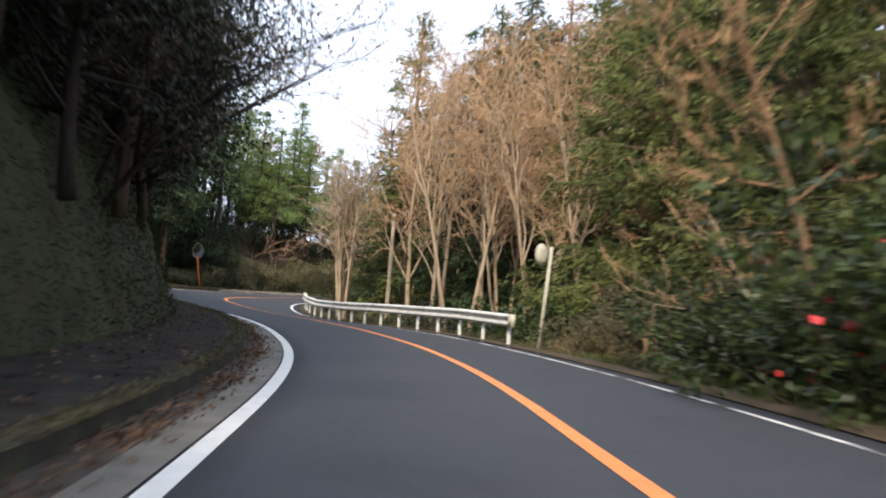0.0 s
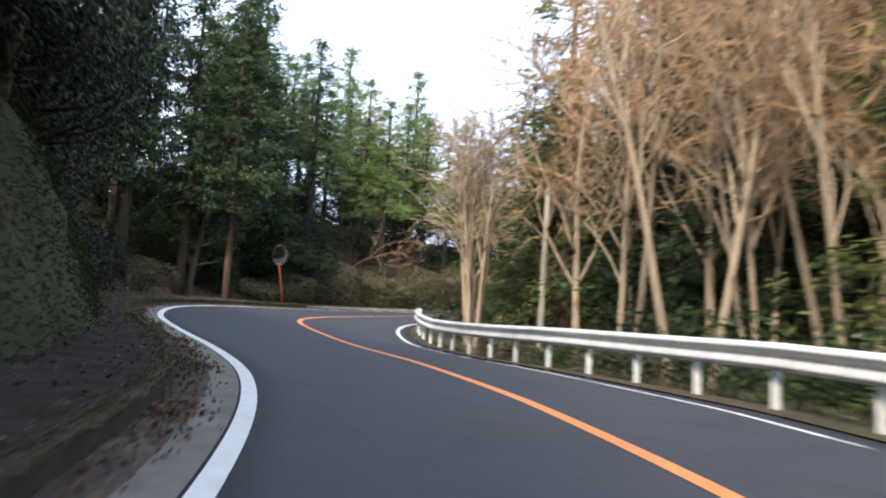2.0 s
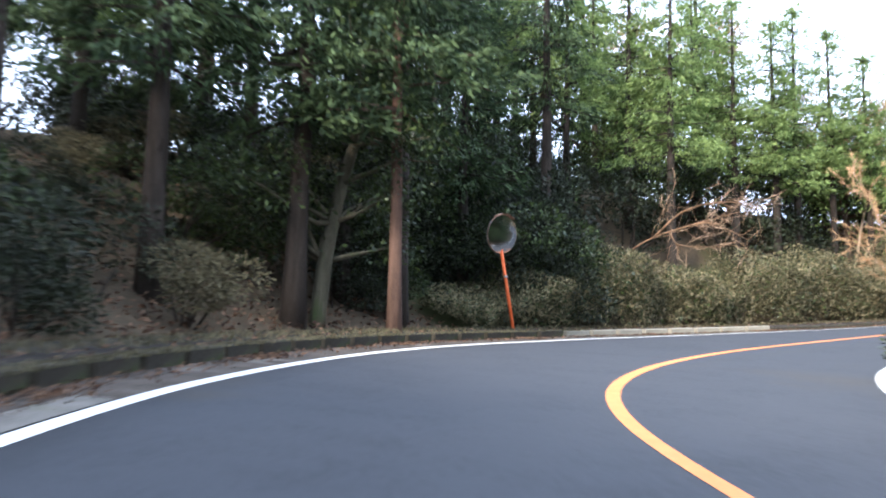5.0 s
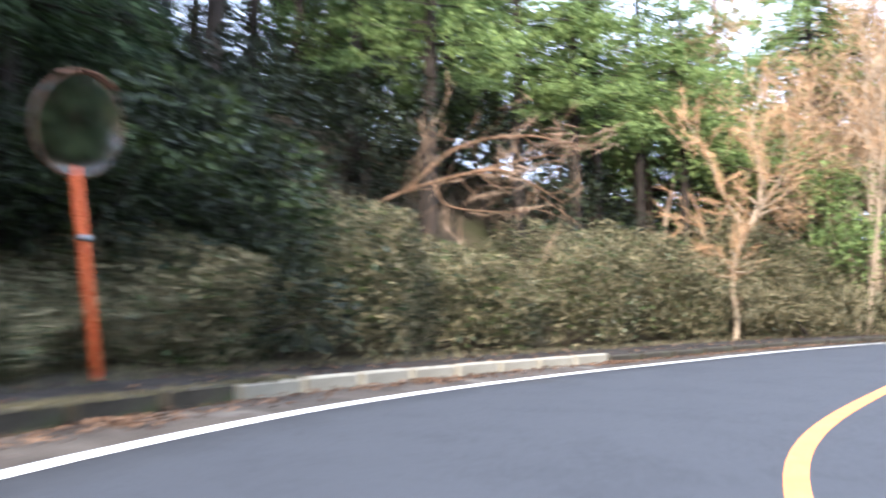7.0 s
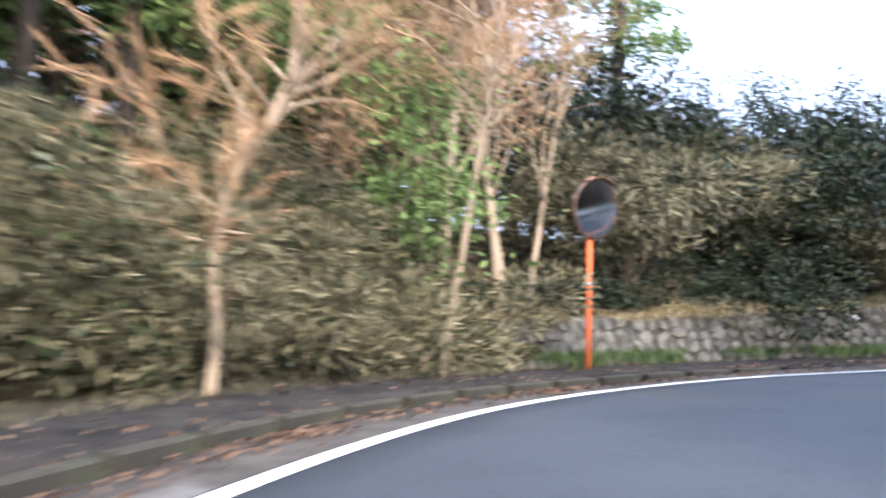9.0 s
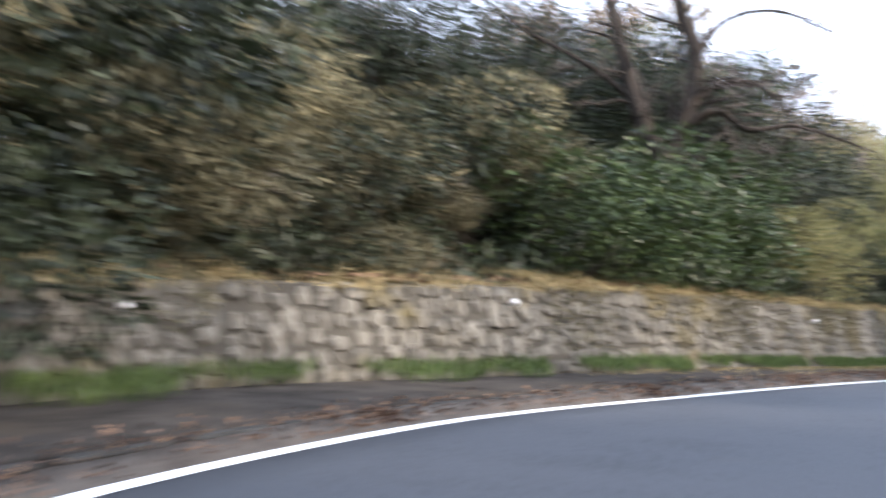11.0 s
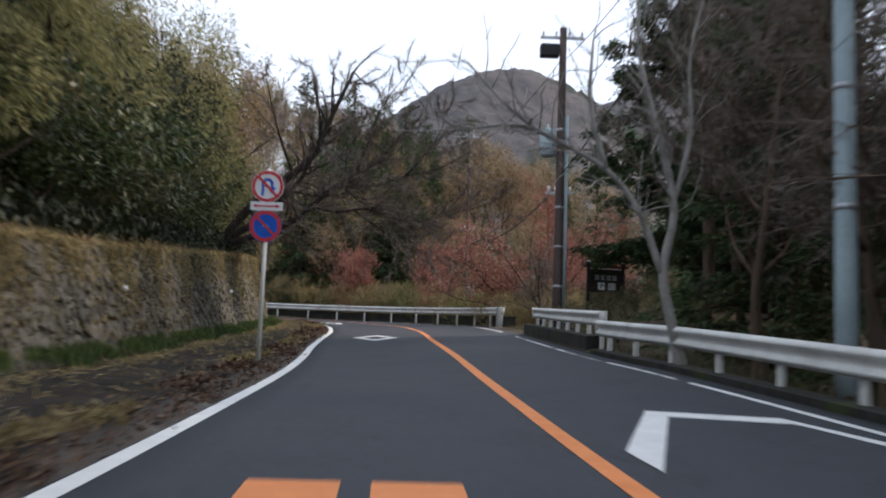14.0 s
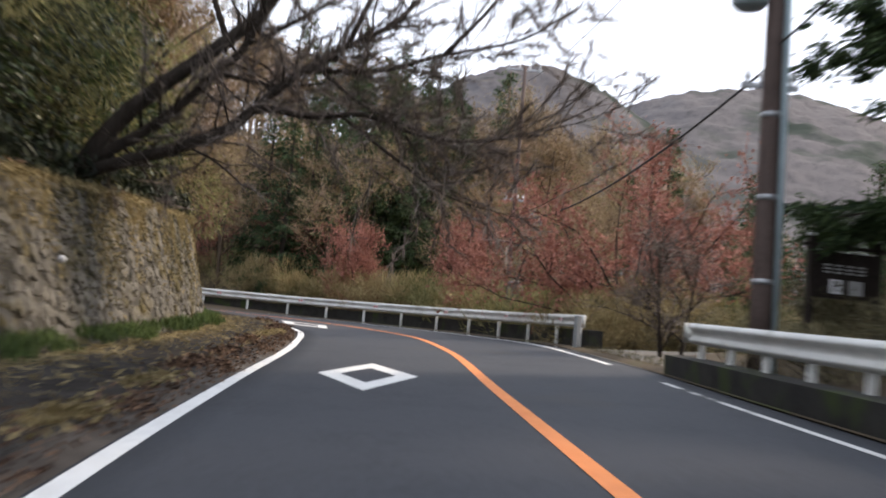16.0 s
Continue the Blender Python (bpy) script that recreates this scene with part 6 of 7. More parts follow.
FORKED = drawn_tree([(0.22, 0.2, [(0.2, -1.0), (0.1, 0.5), (0.0, 1.7)]),
                     (0.17, 0.04, [(0.0, 1.6), (-0.4, 2.3), (-0.7, 3.35), (-0.9, 4.4), (-1.5, 6.2), (-1.9, 8.0)]), (0.17, 0.04, [(0.0, 1.6), (0.4, 2.5), (0.52, 3.5), (0.3, 4.4), (0.6, 6.2), (0.4, 8.0)]),
                     (0.08, 0.02, [(0.45, 2.6), (0.9, 2.95), (1.5, 3.0), (1.95, 2.7)]), (0.09, 0.015, [(0.3, 2.2), (0.9, 2.5), (1.4, 2.2), (2.2, 2.3), (3.6, 1.9)]),
                     (0.06, 0.012, [(0.5, 3.4), (1.1, 4.1), (2.0, 4.3), (3.0, 3.9)]), (0.06, 0.012, [(0.5, 5.4), (1.6, 6.0), (2.9, 5.9), (4.2, 5.4)]),
                     (0.06, 0.015, [(-0.5, 2.6), (-1.3, 3.2), (-2.4, 3.8), (-3.4, 4.6)]), (0.05, 0.012, [(-1.0, 4.6), (-1.9, 5.4), (-2.4, 6.8)])], BARK_DARK, TWIG_GREY, 54, 2200, (0.28, -0.96))
plant("bare_tree", FORKED, 21.8, 79.2, 1.36, "large dark bare tree with a forked trunk above the wall", "tree", turn=0, z=10.05)
fs = side([(21.8, 79.2)])[0]
for ds, dl, k, sc in ((-3.6, -1.3, 0, 0.72), (-2.4, -1.4, 0, 0.8), (-1.2, -1.25, 0, 0.85), (0.0, -1.2, 0, 0.8), (1.4, -1.4, 0, 0.85), (-2.0, -2.0, 0, 1.05), (-0.6, -1.9, 0, 1.0), (0.8, -2.3, 0, 1.05), (2.6, -1.6, 0, 0.9), (-4.4, -2.0, 0, 0.95), (3.8, -2.2, 0, 1.0), (6.4, -1.6, 1, 0.9), (8.2, -2.2, 1, 1.0)):
    at_s = fs[0] + ds
    plant("evergreen_bush", BROAD_BUSH[k], *P(at_s, BACK(at_s) + dl)[:2], sc, "dense rounded bush hiding the forked tree's foot", "bush", "bushes above the wall", z=float(P(at_s, BACK(at_s), WALL_H(at_s))[2]))
CHERRY = drawn_tree([(0.163, 0.043, [(-0.2, -0.9), (0.0, 0.0), (0.6, 1.0), (1.7, 2.05), (2.2, 2.6), (2.6, 3.6), (3.2, 4.8)]),
                     (0.102, 0.025, [(0.1, 0.1), (0.5, 0.25), (1.2, 0.5), (1.95, 0.87), (2.3, 1.25), (2.8, 1.75), (3.3, 2.1), (3.9, 2.5), (4.5, 3.3)]), (0.088, 0.031, [(0.1, 0.2), (1.0, 0.87), (1.6, 1.55), (1.95, 2.0), (2.3, 3.0), (2.2, 4.4)]),
                     (0.048, 0.007, [(2.8, 1.75), (3.7, 1.8), (4.6, 2.1), (5.6, 2.4), (6.3, 2.9)]), (0.048, 0.006, [(2.25, 1.2), (2.95, 1.12), (3.7, 1.2), (4.4, 1.0), (5.2, 0.97), (5.8, 1.12), (6.7, 1.4)]),
                     (0.031, 0.006, [(2.95, 1.8), (3.7, 1.3), (4.4, 1.05), (5.3, 0.7)]), (0.024, 0.005, [(3.4, 1.15), (4.3, 0.56), (4.9, 0.2), (5.75, 0.0)]), (0.034, 0.009, [(1.7, 1.6), (2.45, 1.5), (3.2, 1.6)]),
                     (0.041, 0.007, [(3.3, 2.1), (3.6, 3.0), (3.9, 3.9), (4.6, 4.8)]), (0.034, 0.006, [(4.6, 2.1), (5.2, 2.9), (5.6, 3.7)]), (0.048, 0.009, [(1.7, 2.05), (1.2, 3.2), (0.9, 4.6)]), (0.034, 0.006, [(1.95, 2.0), (3.0, 2.7), (3.5, 3.6)])], BARK_DARK, TWIG_GREY, 55, 12000)
plant("cherry_tree", CHERRY, 53.85, 64.75, 1.38, "spreading dark cherry tree leaning over the road", "tree", turn=0, z=11.95)
for s, l, k, sc in ((134.5, -6.9, 1, 0.62), (137.0, -7.3, 1, 0.7), (139.5, -7.6, 0, 0.7), (142.0, -7.9, 1, 0.66), (136.0, -8.6, 0, 0.85)):
    plant("evergreen_tree", LEAFY[k], *P(s, l)[:2], sc, "dark evergreen crowding round the cherry's trunk", "tree", "trees above the wall", z=float(P(s, BACK(s), WALL_H(s))[2]) - 0.3)
slim = bare_kind(69, 8, 2, 0.8, 7000, BARK, TWIG_FAR, 0.6, 0.25, (0.5, 0.012), BUD_PALE, 2600, 0.1, lean=(0.3, 0.0), leader=False)
plant("cherry_tree", slim, *P(153.5, -8.6)[:2], 1.0, "slim bare cherry tree with pale buds at the wall's end", "tree", turn=-60)
for x, y in spread(152, 184, -18, -6, 22, 2.4):
    plant("bare_tree", prng.choice(FAR_BARE), x, y, prng.uniform(0.75, 1.05), "grey-brown leafless tree on the far slope", "tree", "far bare trees")

# upper stretch, valley side
prng.seed(24)


CROOKED = drawn_tree([(0.07, 0.042, [(0.02, -0.5), (0.0, 0.0), (0.04, 0.9), (-0.08, 1.6), (-0.05, 2.2), (0.22, 2.9), (0.48, 3.5)]),
                      (0.036, 0.012, [(0.48, 3.5), (0.62, 4.2), (0.5, 5.2), (0.75, 6.4)]), (0.026, 0.008, [(0.48, 3.5), (1.0, 4.1), (1.3, 5.0), (1.9, 5.8)]),
                      (0.02, 0.007, [(-0.06, 2.1), (-0.5, 2.4), (-0.9, 2.9)]), (0.024, 0.008, [(0.22, 2.9), (-0.3, 3.7), (-0.6, 4.8), (-1.0, 5.6)])], BARK_TAN, TWIG, 52, 3000)
plant("crooked_tree", CROOKED, -7.5, 79.15, 1.0, "thin crooked tan tree beside the hedge", "tree", turn=108)
PALE = drawn_tree([(0.115, 0.024, [(0.05, -0.8), (0, 0), (-0.2, 0.9), (-0.4, 1.75), (-0.3, 2.75), (-0.4, 3.4), (-0.6, 4.4), (-0.8, 5.7), (-0.9, 7.6)]),
                   (0.065, 0.02, [(-0.4, 1.7), (-0.95, 2.85), (-1.5, 3.5), (-2.2, 3.9), (-3.0, 4.4), (-3.8, 5.3)]),
                   (0.05, 0.015, [(-0.3, 3.0), (0.0, 4.2), (0.1, 5.6), (0.4, 7.2)]), (0.06, 0.02, [(-1.5, 3.5), (-1.7, 4.6), (-1.6, 5.8)]),
                   (0.05, 0.02, [(-2.2, 3.9), (-2.9, 4.2), (-4.0, 4.1)])], BARK_PALE, TWIG_GREY, 56, 500)
for x, y in spread(94, 128, 13, 22, 16, 2.6):
    plant("conifer", prng.choice(FULL_CEDARS[:1] + FULL_CEDARS[2:]), x, y, prng.uniform(1.05, 1.3), "tall dark conifer in the valley below the road", "tree", "valley conifers")
plant("pale_tree", PALE, 32.95, 61.8, 1.0, "pale-barked forked bare tree behind the guardrail", "tree", turn=0)
for x, y in spread(96, 127, 9.5, 16, 8, 2.8):
    plant("conifer", prng.choice(FULL_CEDARS[:1] + FULL_CEDARS[2:]), x, y, prng.uniform(0.75, 1.0), "dark dense conifer below the road", "tree", "valley conifers")
for x, y in spread(100, 126, 6.2, 8.2, 7, 2.2):
    plant("bare_tree", prng.choice(BARE_GREY), x, y, prng.uniform(0.75, 0.95), "grey leafless tree close behind the guardrail", "tree", "valley bare trees")
for x, y in spread(98, 132, 6.6, 12, 22, 1.7):
    plant("bare_tree", prng.choice(BARE_GREY), x, y, prng.uniform(0.7, 1.0), "thin grey leafless tree behind the guardrail", "tree", "valley bare trees")
BROAD_CEDAR = cedar_kind(9, 16, 0.16, 4.2, 90000, CEDAR, BARK_DARK, (0.24, 0.06), 0.45)
plant("conifer", BROAD_CEDAR, 44.0, 51.6, 0.88, "broad dark cedar shading the signboard", "tree")
plant("conifer", BROAD_CEDAR, 43.0, 50.6, 1.0, "second broad dark cedar with overlapping boughs", "tree", turn=200)
plant("conifer", FULL_CEDARS[2], 44.6, 47.6, 0.9, "dense dark cedar behind the signboard", "tree", tall=1.1)
plant("conifer", FULL_CEDARS[2], 43.2, 49.8, 1.0, "dense dark cedar beside the broad cedar", "tree")
plant("conifer", FULL_CEDARS[0], 42.5, 47.5, 0.9, "large dark cedar beyond the signboard", "tree", tall=1.1)
plant("conifer", FULL_CEDARS[2], 38.0, 53.0, 0.9, "large dark cedar beyond the guardrail", "tree")
plant("conifer", FULL_CEDARS[0], 36.2, 56.3, 0.8, "dark cedar close behind the guardrail", "tree")
for x, y in spread(128, 150, 6.4, 9.5, 10, 1.5):
    if math.hypot(x - 45.6, y - 54.2) < 3.2:
        continue
    plant("dry_bush", prng.choice(DRY_BUSH + BUSHES[2:3]), x, y, prng.uniform(0.45, 0.75), "low dry brown bush on the roadside slope", "bush", "dry slope bushes")
plant("shrub", bare_kind(57, 3.2, 3, 1.0, 900, BARK_DARK, TWIG_GREY, 0.5, 0.15, radius=0.06), 53.7, 51.2, 1.0, "low dark shrub with spreading branches", "shrub")

# the far bend: reeds, red budding shrubs, woods and hills
prng.seed(25)
plant("budding_tree", bare_kind(64, 6.6, 4, 1.1, 14000, BARK_DARK, TWIG_RED, 0.6, 0.14, (0.4, 0.013), TWIG_RED, 7000, 0.07, leader=False), 60.9, 46.9, 1.1, "broad domed tree with reddish budding twigs beyond the guardrail", "tree")
for x, y, k, sc in ((72.0, 47.5, 1, 0.95), (78.5, 50.0, 1, 0.9), (84.0, 51.0, 0, 0.8), (90.0, 54.0, 1, 0.9), (65.5, 41.5, 0, 0.9), (96.0, 57.0, 0, 0.9)):
    plant("budding_shrub", RED_SHRUB[k], x, y, sc, "rounded shrub with reddish budding twigs", "shrub", "red budding shrubs")
for x, y in spread(150, 186, 6.6, 12, 80, 0.9):
    plant("reed_clump", prng.choice(REEDS[:2]), x, y, prng.uniform(0.8, 1.15), "clump of dry straw-coloured reeds beyond the guardrail", "reeds", "reeds")
def far_wood(count, x0, x1, y0, y1, kinds, lo, hi, label, name, group, gap=2.2):
    got = []
    for _ in range(count * 6):
        x, y = prng.uniform(x0, x1), prng.uniform(y0, y1)
        s, l, _ = side([(x, y)])
        if len(got) < count and (l[0] > 8.5 or l[0] < -8) and all((x - a) ** 2 + (y - b) ** 2 > gap * gap for a, b in got):
            got.append((x, y))
            plant(name, prng.choice(kinds), x, y, prng.uniform(lo, hi), label, "tree", group)


far_wood(15, 90, 106, 35, 47, FAR_CEDARS, 0.55, 0.72, "dark cedar in a dense far grove", "conifer", "far cedars", 2.6)
far_wood(26, 83, 108, 22, 44, FAR_BARE, 0.85, 1.12, "brown winter tree in the woods across the bend", "bare_tree", "far bare trees", 2.6)
far_wood(24, 80, 100, 48, 62, FAR_BARE, 0.72, 0.95, "brown winter tree on the near hillside beyond the bend", "bare_tree", "far bare trees", 2.6)
far_wood(44, 98, 140, 44, 92, FAR_BARE, 0.75, 1.05, "brown winter tree on the far hillside", "bare_tree", "far bare trees", 3.0)
far_wood(8, 72, 82, 36, 46, FAR_BARE, 0.5, 0.65, "low brown winter tree behind the budding shrubs", "bare_tree", "far bare trees", 2.6)
far_wood(26, 84, 150, -30, 22, FAR_CEDARS + FAR_BARE, 0.6, 0.95, "scattered tree across the valley", "conifer", "far cedars", 5.0)
for x, y, sc in ((53.0, 43.5, 0.3), (55.0, 42.0, 0.34), (51.5, 41.5, 0.36), (57.0, 43.0, 0.3), (53.5, 39.5, 0.4), (50.0, 43.0, 0.32), (58.0, 38.5, 0.36), (60.5, 40.0, 0.3), (56.5, 37.0, 0.42), (54.5, 36.0, 0.45), (62.8, 41.2, 0.28), (59.5, 36.0, 0.4), (64.5, 37.5, 0.4), (52.5, 34.0, 0.5)):
    plant("conifer", FAR_CEDARS[1], x, y, sc, "young green cedar beyond the signboard", "tree", "young cedars")
for x, y, k, sc in ((45.2, 55.0, 0, 0.55), (46.4, 54.0, 0, 0.6), (43.4, 55.6, 2, 0.5), (41.6, 56.8, 0, 0.5), (48.2, 53.2, 0, 0.55), (47.4, 52.4, 2, 0.6), (44.2, 54.2, 2, 0.55)):
    plant("dry_bush", (DRY_BUSH[0], DRY_BUSH[1], BUSHES[2])[k], x, y, sc, "low brown brush at the signboard's foot", "bush", "dry slope bushes")
for x, y, sc in ((51.0, 48.2, 0.75), (53.0, 47.0, 0.8), (49.4, 47.2, 0.7), (55.0, 45.6, 0.8), (51.6, 45.0, 0.9)):
    plant("dry_bush", DRY_BUSH[0], x, y, sc, "low brown bush beside the signboard", "bush", "dry slope bushes")
for x, y, sc in ((83.0, 47.5, 0.63), (82.0, 49.6, 0.6), (84.2, 50.6, 0.66), (83.2, 52.2, 0.62), (86.0, 49.4, 0.7), (85.6, 52.6, 0.66), (84.6, 45.9, 0.69), (83.4, 43.9, 0.63), (85.6, 42.7, 0.67), (82.4, 45.5, 0.57), (86.2, 47.1, 0.71), (84.0, 41.9, 0.59), (87.2, 44.5, 0.71), (86.4, 40.7, 0.63), (88.5, 42.3, 0.69)):
    plant("conifer", FAR_CEDARS[0], x, y, sc, "dark cedar in a dense grove across the bend", "tree", "far cedars")
for x, y, sc in ((76.5, 26.0, 0.62), (79.0, 22.5, 0.55), (72.0, 25.0, 0.5), (84.0, 27.0, 0.75), (68.0, 20.0, 0.45), (64.5, 26.5, 0.42)):
    plant("conifer", FAR_CEDARS[0], x, y, sc, "pointed dark cedar across the side entrance", "tree", "far cedars")
for s, l, sc in ((157, -8.0, 1.2), (160, -8.6, 1.25), (163.5, -8.2, 1.1), (159, -11.0, 1.4), (166, -9.5, 1.1), (162, -11.5, 1.5), (168.5, -8.0, 1.0), (171, -10.5, 1.3), (165, -12.5, 1.5), (174, -8.5, 1.0), (157.5, -6.9, 0.8), (161, -6.8, 0.7)):
    plant("olive_tree", BAMBOOS[0], *P(s, l)[:2], sc, "yellow-green leafy thicket at the wall's far end", "bush", "thicket at the wall's end")
far_wood(22, 60, 84, 12, 34, FAR_CEDARS + FAR_BARE, 0.36, 0.6, "low mixed tree below the side entrance", "mixed_tree", "far mixed trees", 2.4)
far_wood(16, 52, 80, 76, 104, FAR_BARE + LEAFY[1:2], 0.9, 1.2, "brown winter tree on the slope above the bend", "bare_tree", "far bare trees", 2.6)


def edge_up(s, l):
    """Height of the leaf-filled edge between line and kerb above the road."""
    flat = np.where(l < KERB(s), 0.15, 0.03)
    return np.where(s > 90, np.interp(l - KERB(s), [-0.1, 0, 0.144, 0.24], [0.15, 0.14, 0.045, 0.02]), flat)


# ---- what nobody could count ----
def scatter(name, label, category, spots, ups, length, width, material, along=None, droop=0.0, seed=1):
    rng = np.random.default_rng(seed)
    me = Soup().leaves(np.asarray(spots) + np.column_stack([np.zeros((len(spots), 2)), ups]), length, width, along, droop, rng).mesh(name, material)
    return thing(name, me=me, label=label, category=category, kind="stuff")


rg = np.random.default_rng(9)
# bamboo-grass hedge along the outside of the hairpin
n = 96000
hs = rg.uniform(65.6, 87.5, n)
depth = rg.uniform(0, 1, n) ** 1.5
hh = np.interp(hs, [65.6, 67.2, 69, 77, 79, 83, 84.5, 86, 87.5], [0.2, 1.2, 1.9, 2.1, 2.7, 2.9, 2.2, 0.9, 0.1]) * (0.8 + 0.35 * np.sin(hs * 1.7) * np.sin(hs * 0.63 + 1))
hu = rg.random(n) ** 0.7
hp = P(hs, BACK(hs) - 0.35 - depth * 2.2 * np.interp(hs, [83, 86], [1, 0.35]) - 0.25 * np.sin(hs * 2.1) + 0.3 * hu, 0.15 + hu * hh + depth * np.interp(hs, [83, 86], [0.6, 0.1]))
scatter("bamboo_grass_hedge", "thick hedge of dry olive bamboo grass along the footpath", "hedge", hp[:76000], np.zeros(76000), 0.17, 0.03, SASA, np.tile([0, 0, 0.5], (76000, 1)), 0.3, 1)
scatter("hedge_leaves", "green evergreen leaves mixed into the bamboo-grass hedge", "leaves", hp[76000:], np.zeros(20000), 0.12, 0.05, EVERGREEN, None, 0.3, 31)
# ferns and moss tufts on the bank
n = 30000
bs = rg.uniform(-16, 46, n)
bk = rg.random(n)
bp = P(bs, BACK(bs) - 0.02 - 1.3 * bk - 0.25 * bk * bk + rg.normal(size=n) * 0.12 + 0.12, 0.1 + BANK_H(bs) * bk)
scatter("bank_ferns", "small dark ferns and moss tufts on the bank", "ferns", bp, np.zeros(n), 0.11, 0.022, FERN, None, 0.6, 2)
n = 26000
bs = rg.uniform(86, 156, n)
bl = BACK(bs) - 0.75 - rg.random(n) ** 1.3 * 3.2
bp = P(bs, bl)
bp[:, 2] = np.maximum(ground(bp[:, :2]), P(bs, BACK(bs), 0.15 + WALL_H(bs))[:, 2]) + rg.random(n) ** 2 * 0.7
# these leaves too have the shade above the wall in their colour
scatter("slope_undergrowth", "low dark undergrowth on the slope above the wall", "undergrowth", bp, np.zeros(n), 0.24, 0.07, SHADE_LEAF, np.tile([0, 0, 0.6], (n, 1)), 0.1, 12)
# moss and small weeds on the kerb
n = 34000
gs = rg.uniform(-16, 68, n)
patchy = np.sin(gs * 1.1) + np.sin(gs * 2.7 + 2) + rg.normal(size=n) * 1.2 > -0.6
gs = gs[patchy]
n = len(gs)
gp = P(gs, KERB(gs) - 0.08 + np.clip(rg.normal(size=n) * 0.1, -0.3, 0.1), 0.185 + 0 * gs)
scatter("kerb_moss", "moss tufts and small weeds growing on the kerb", "moss", gp, 0.03 * rg.random(n) - 0.015, 0.06, 0.018, OLIVE, np.tile([0, 0, 0.4], (n, 1)), 0.0, 41)
# grass at the foot of the wall and on the verges
n = 24000
gs = rg.uniform(86, 156, n)
gw = rg.random(n)
keep = np.sin(gs * 1.3) + np.sin(gs * 3.1 + 2) + 1.6 - 2.2 * gw > 0.2
gs, gw = gs[keep], gw[keep]
n = len(gs)
gp = P(gs, BACK(gs) + 0.62 - (1 - gw ** 1.6) * 0.62, 0.2 + 0.14 * (1 - gw))
scatter("wall_grass", "green grass strip at the foot of the stone wall", "grass", gp, 0.1 * rg.random(n), 0.22, 0.018, GRASS, np.tile([0, 0, 1.4], (n, 1)), 0.0, 3)
n = 26000
gs = rg.uniform(86, 156, n)
gs = gs[np.sin(gs * 1.7) + np.sin(gs * 4.1 + 2) + np.sin(gs * 0.63) + 1.2 * rg.normal(size=n) > -0.3]
n = len(gs)
back = rg.random(n) ** 1.4 * np.interp(gs, [90, 100, 128, 140], [0.7, 1.5, 1.4, 0.8])
gp = P(gs, BACK(gs) - LEAN * WALL_H(gs) - back + 0.14, 0.08 + WALL_H(gs))
gp[:, 2] = np.maximum(gp[:, 2] + 0.22 * np.minimum(back, 0.8) * (1 + np.sin(gs * 2.7) * np.sin(gs * 0.9)), ground(gp[:, :2]) + 0.04)
scatter("wall_top_straw", "ragged dry straw grass heaped over the wall's top", "grass", gp, 0.06 * rg.random(n), 0.32, 0.018, STRAW, rg.normal(size=(n, 3)) * [0.5, 0.5, 0.2] + [0, 0, 0.15], 0.5, 4)
n = 15000
gs = rg.uniform(118, 156, n)
k = 1.03 - np.abs(rg.normal(size=n)) * 0.28 * (1 + 0.6 * np.sin(gs * 1.9) * np.sin(gs * 0.7))
keep = (k > 0.05) & (np.sin(gs * 2.1) + np.sin(gs * 5.3 + 1) + rg.normal(size=n) * 0.6 > 0.1)
gs, k = gs[keep], k[keep]
gp = P(gs, BACK(gs) - LEAN * WALL_H(gs) * k + 0.08, 0.12 + WALL_H(gs) * k)
scatter("hanging_straw", "dry ochre grass and moss hanging down the upper wall", "grass", gp, 0 * gs, 0.11, 0.03, OCHRE, np.tile([0, 0, -0.3], (len(gs), 1)), 0.6, 44)
n = 20000
gs = rg.uniform(100, 156, n)
k = rg.random(n) ** 0.4
keep = np.sin(gs * 0.9) + np.sin(gs * 2.3 + 1) + rg.normal(size=n) * 0.7 > 0.1
gs, k = gs[keep], k[keep]
gp = P(gs, BACK(gs) - LEAN * WALL_H(gs) * k + 0.07, 0.12 + WALL_H(gs) * k)
scatter("wall_creeper", "dry olive creepers and moss clinging to the wall", "creeper", gp, 0 * gs, 0.08, 0.035, OLIVE, None, 0.4, 21)
n = 5000
gs = rg.uniform(86, 156, n)
gp = P(gs, BACK(gs) - LEAN * WALL_H(gs) - 0.1 - rg.random(n) * 1.8 + 0.3 * np.sin(gs * 1.7) * np.sin(gs * 0.6), 0.16 + WALL_H(gs) + 0.12 * rg.random(n))
scatter("wall_top_litter", "rusty fallen leaves lying along the wall's top", "fallen leaves", gp, 0 * gs, 0.12, 0.06, LITTER, rg.normal(size=(n, 3)) * [1, 1, 0.3], 0.0, 22)
n = 9000
gs = rg.uniform(-20, 150, n)
gp = P(gs, RIGHT(gs) + 0.75 + rg.random(n) * 0.9, 0.03 + 0 * gs)
scatter("verge_grass", "short mixed dry and green grass on the verge", "grass", gp, 0.05 * rg.random(n), 0.2, 0.016, OLIVE, np.tile([0, 0, 1.2], (n, 1)), 0.0, 5)
n = 7000
gs = rg.uniform(44, 92, n)
gp = P(gs, BACK(gs) + 0.25 - rg.random(n) * 0.8, 0.17 + 0 * gs)
scatter("path_grass", "thin yellow-green grass along the footpath's back edge", "grass", gp, 0.04 * rg.random(n), 0.16, 0.016, OLIVE, np.tile([0, 0, 1.0], (n, 1)), 0.0, 6)
n = 6000
gs = rg.uniform(-15, 23, n)
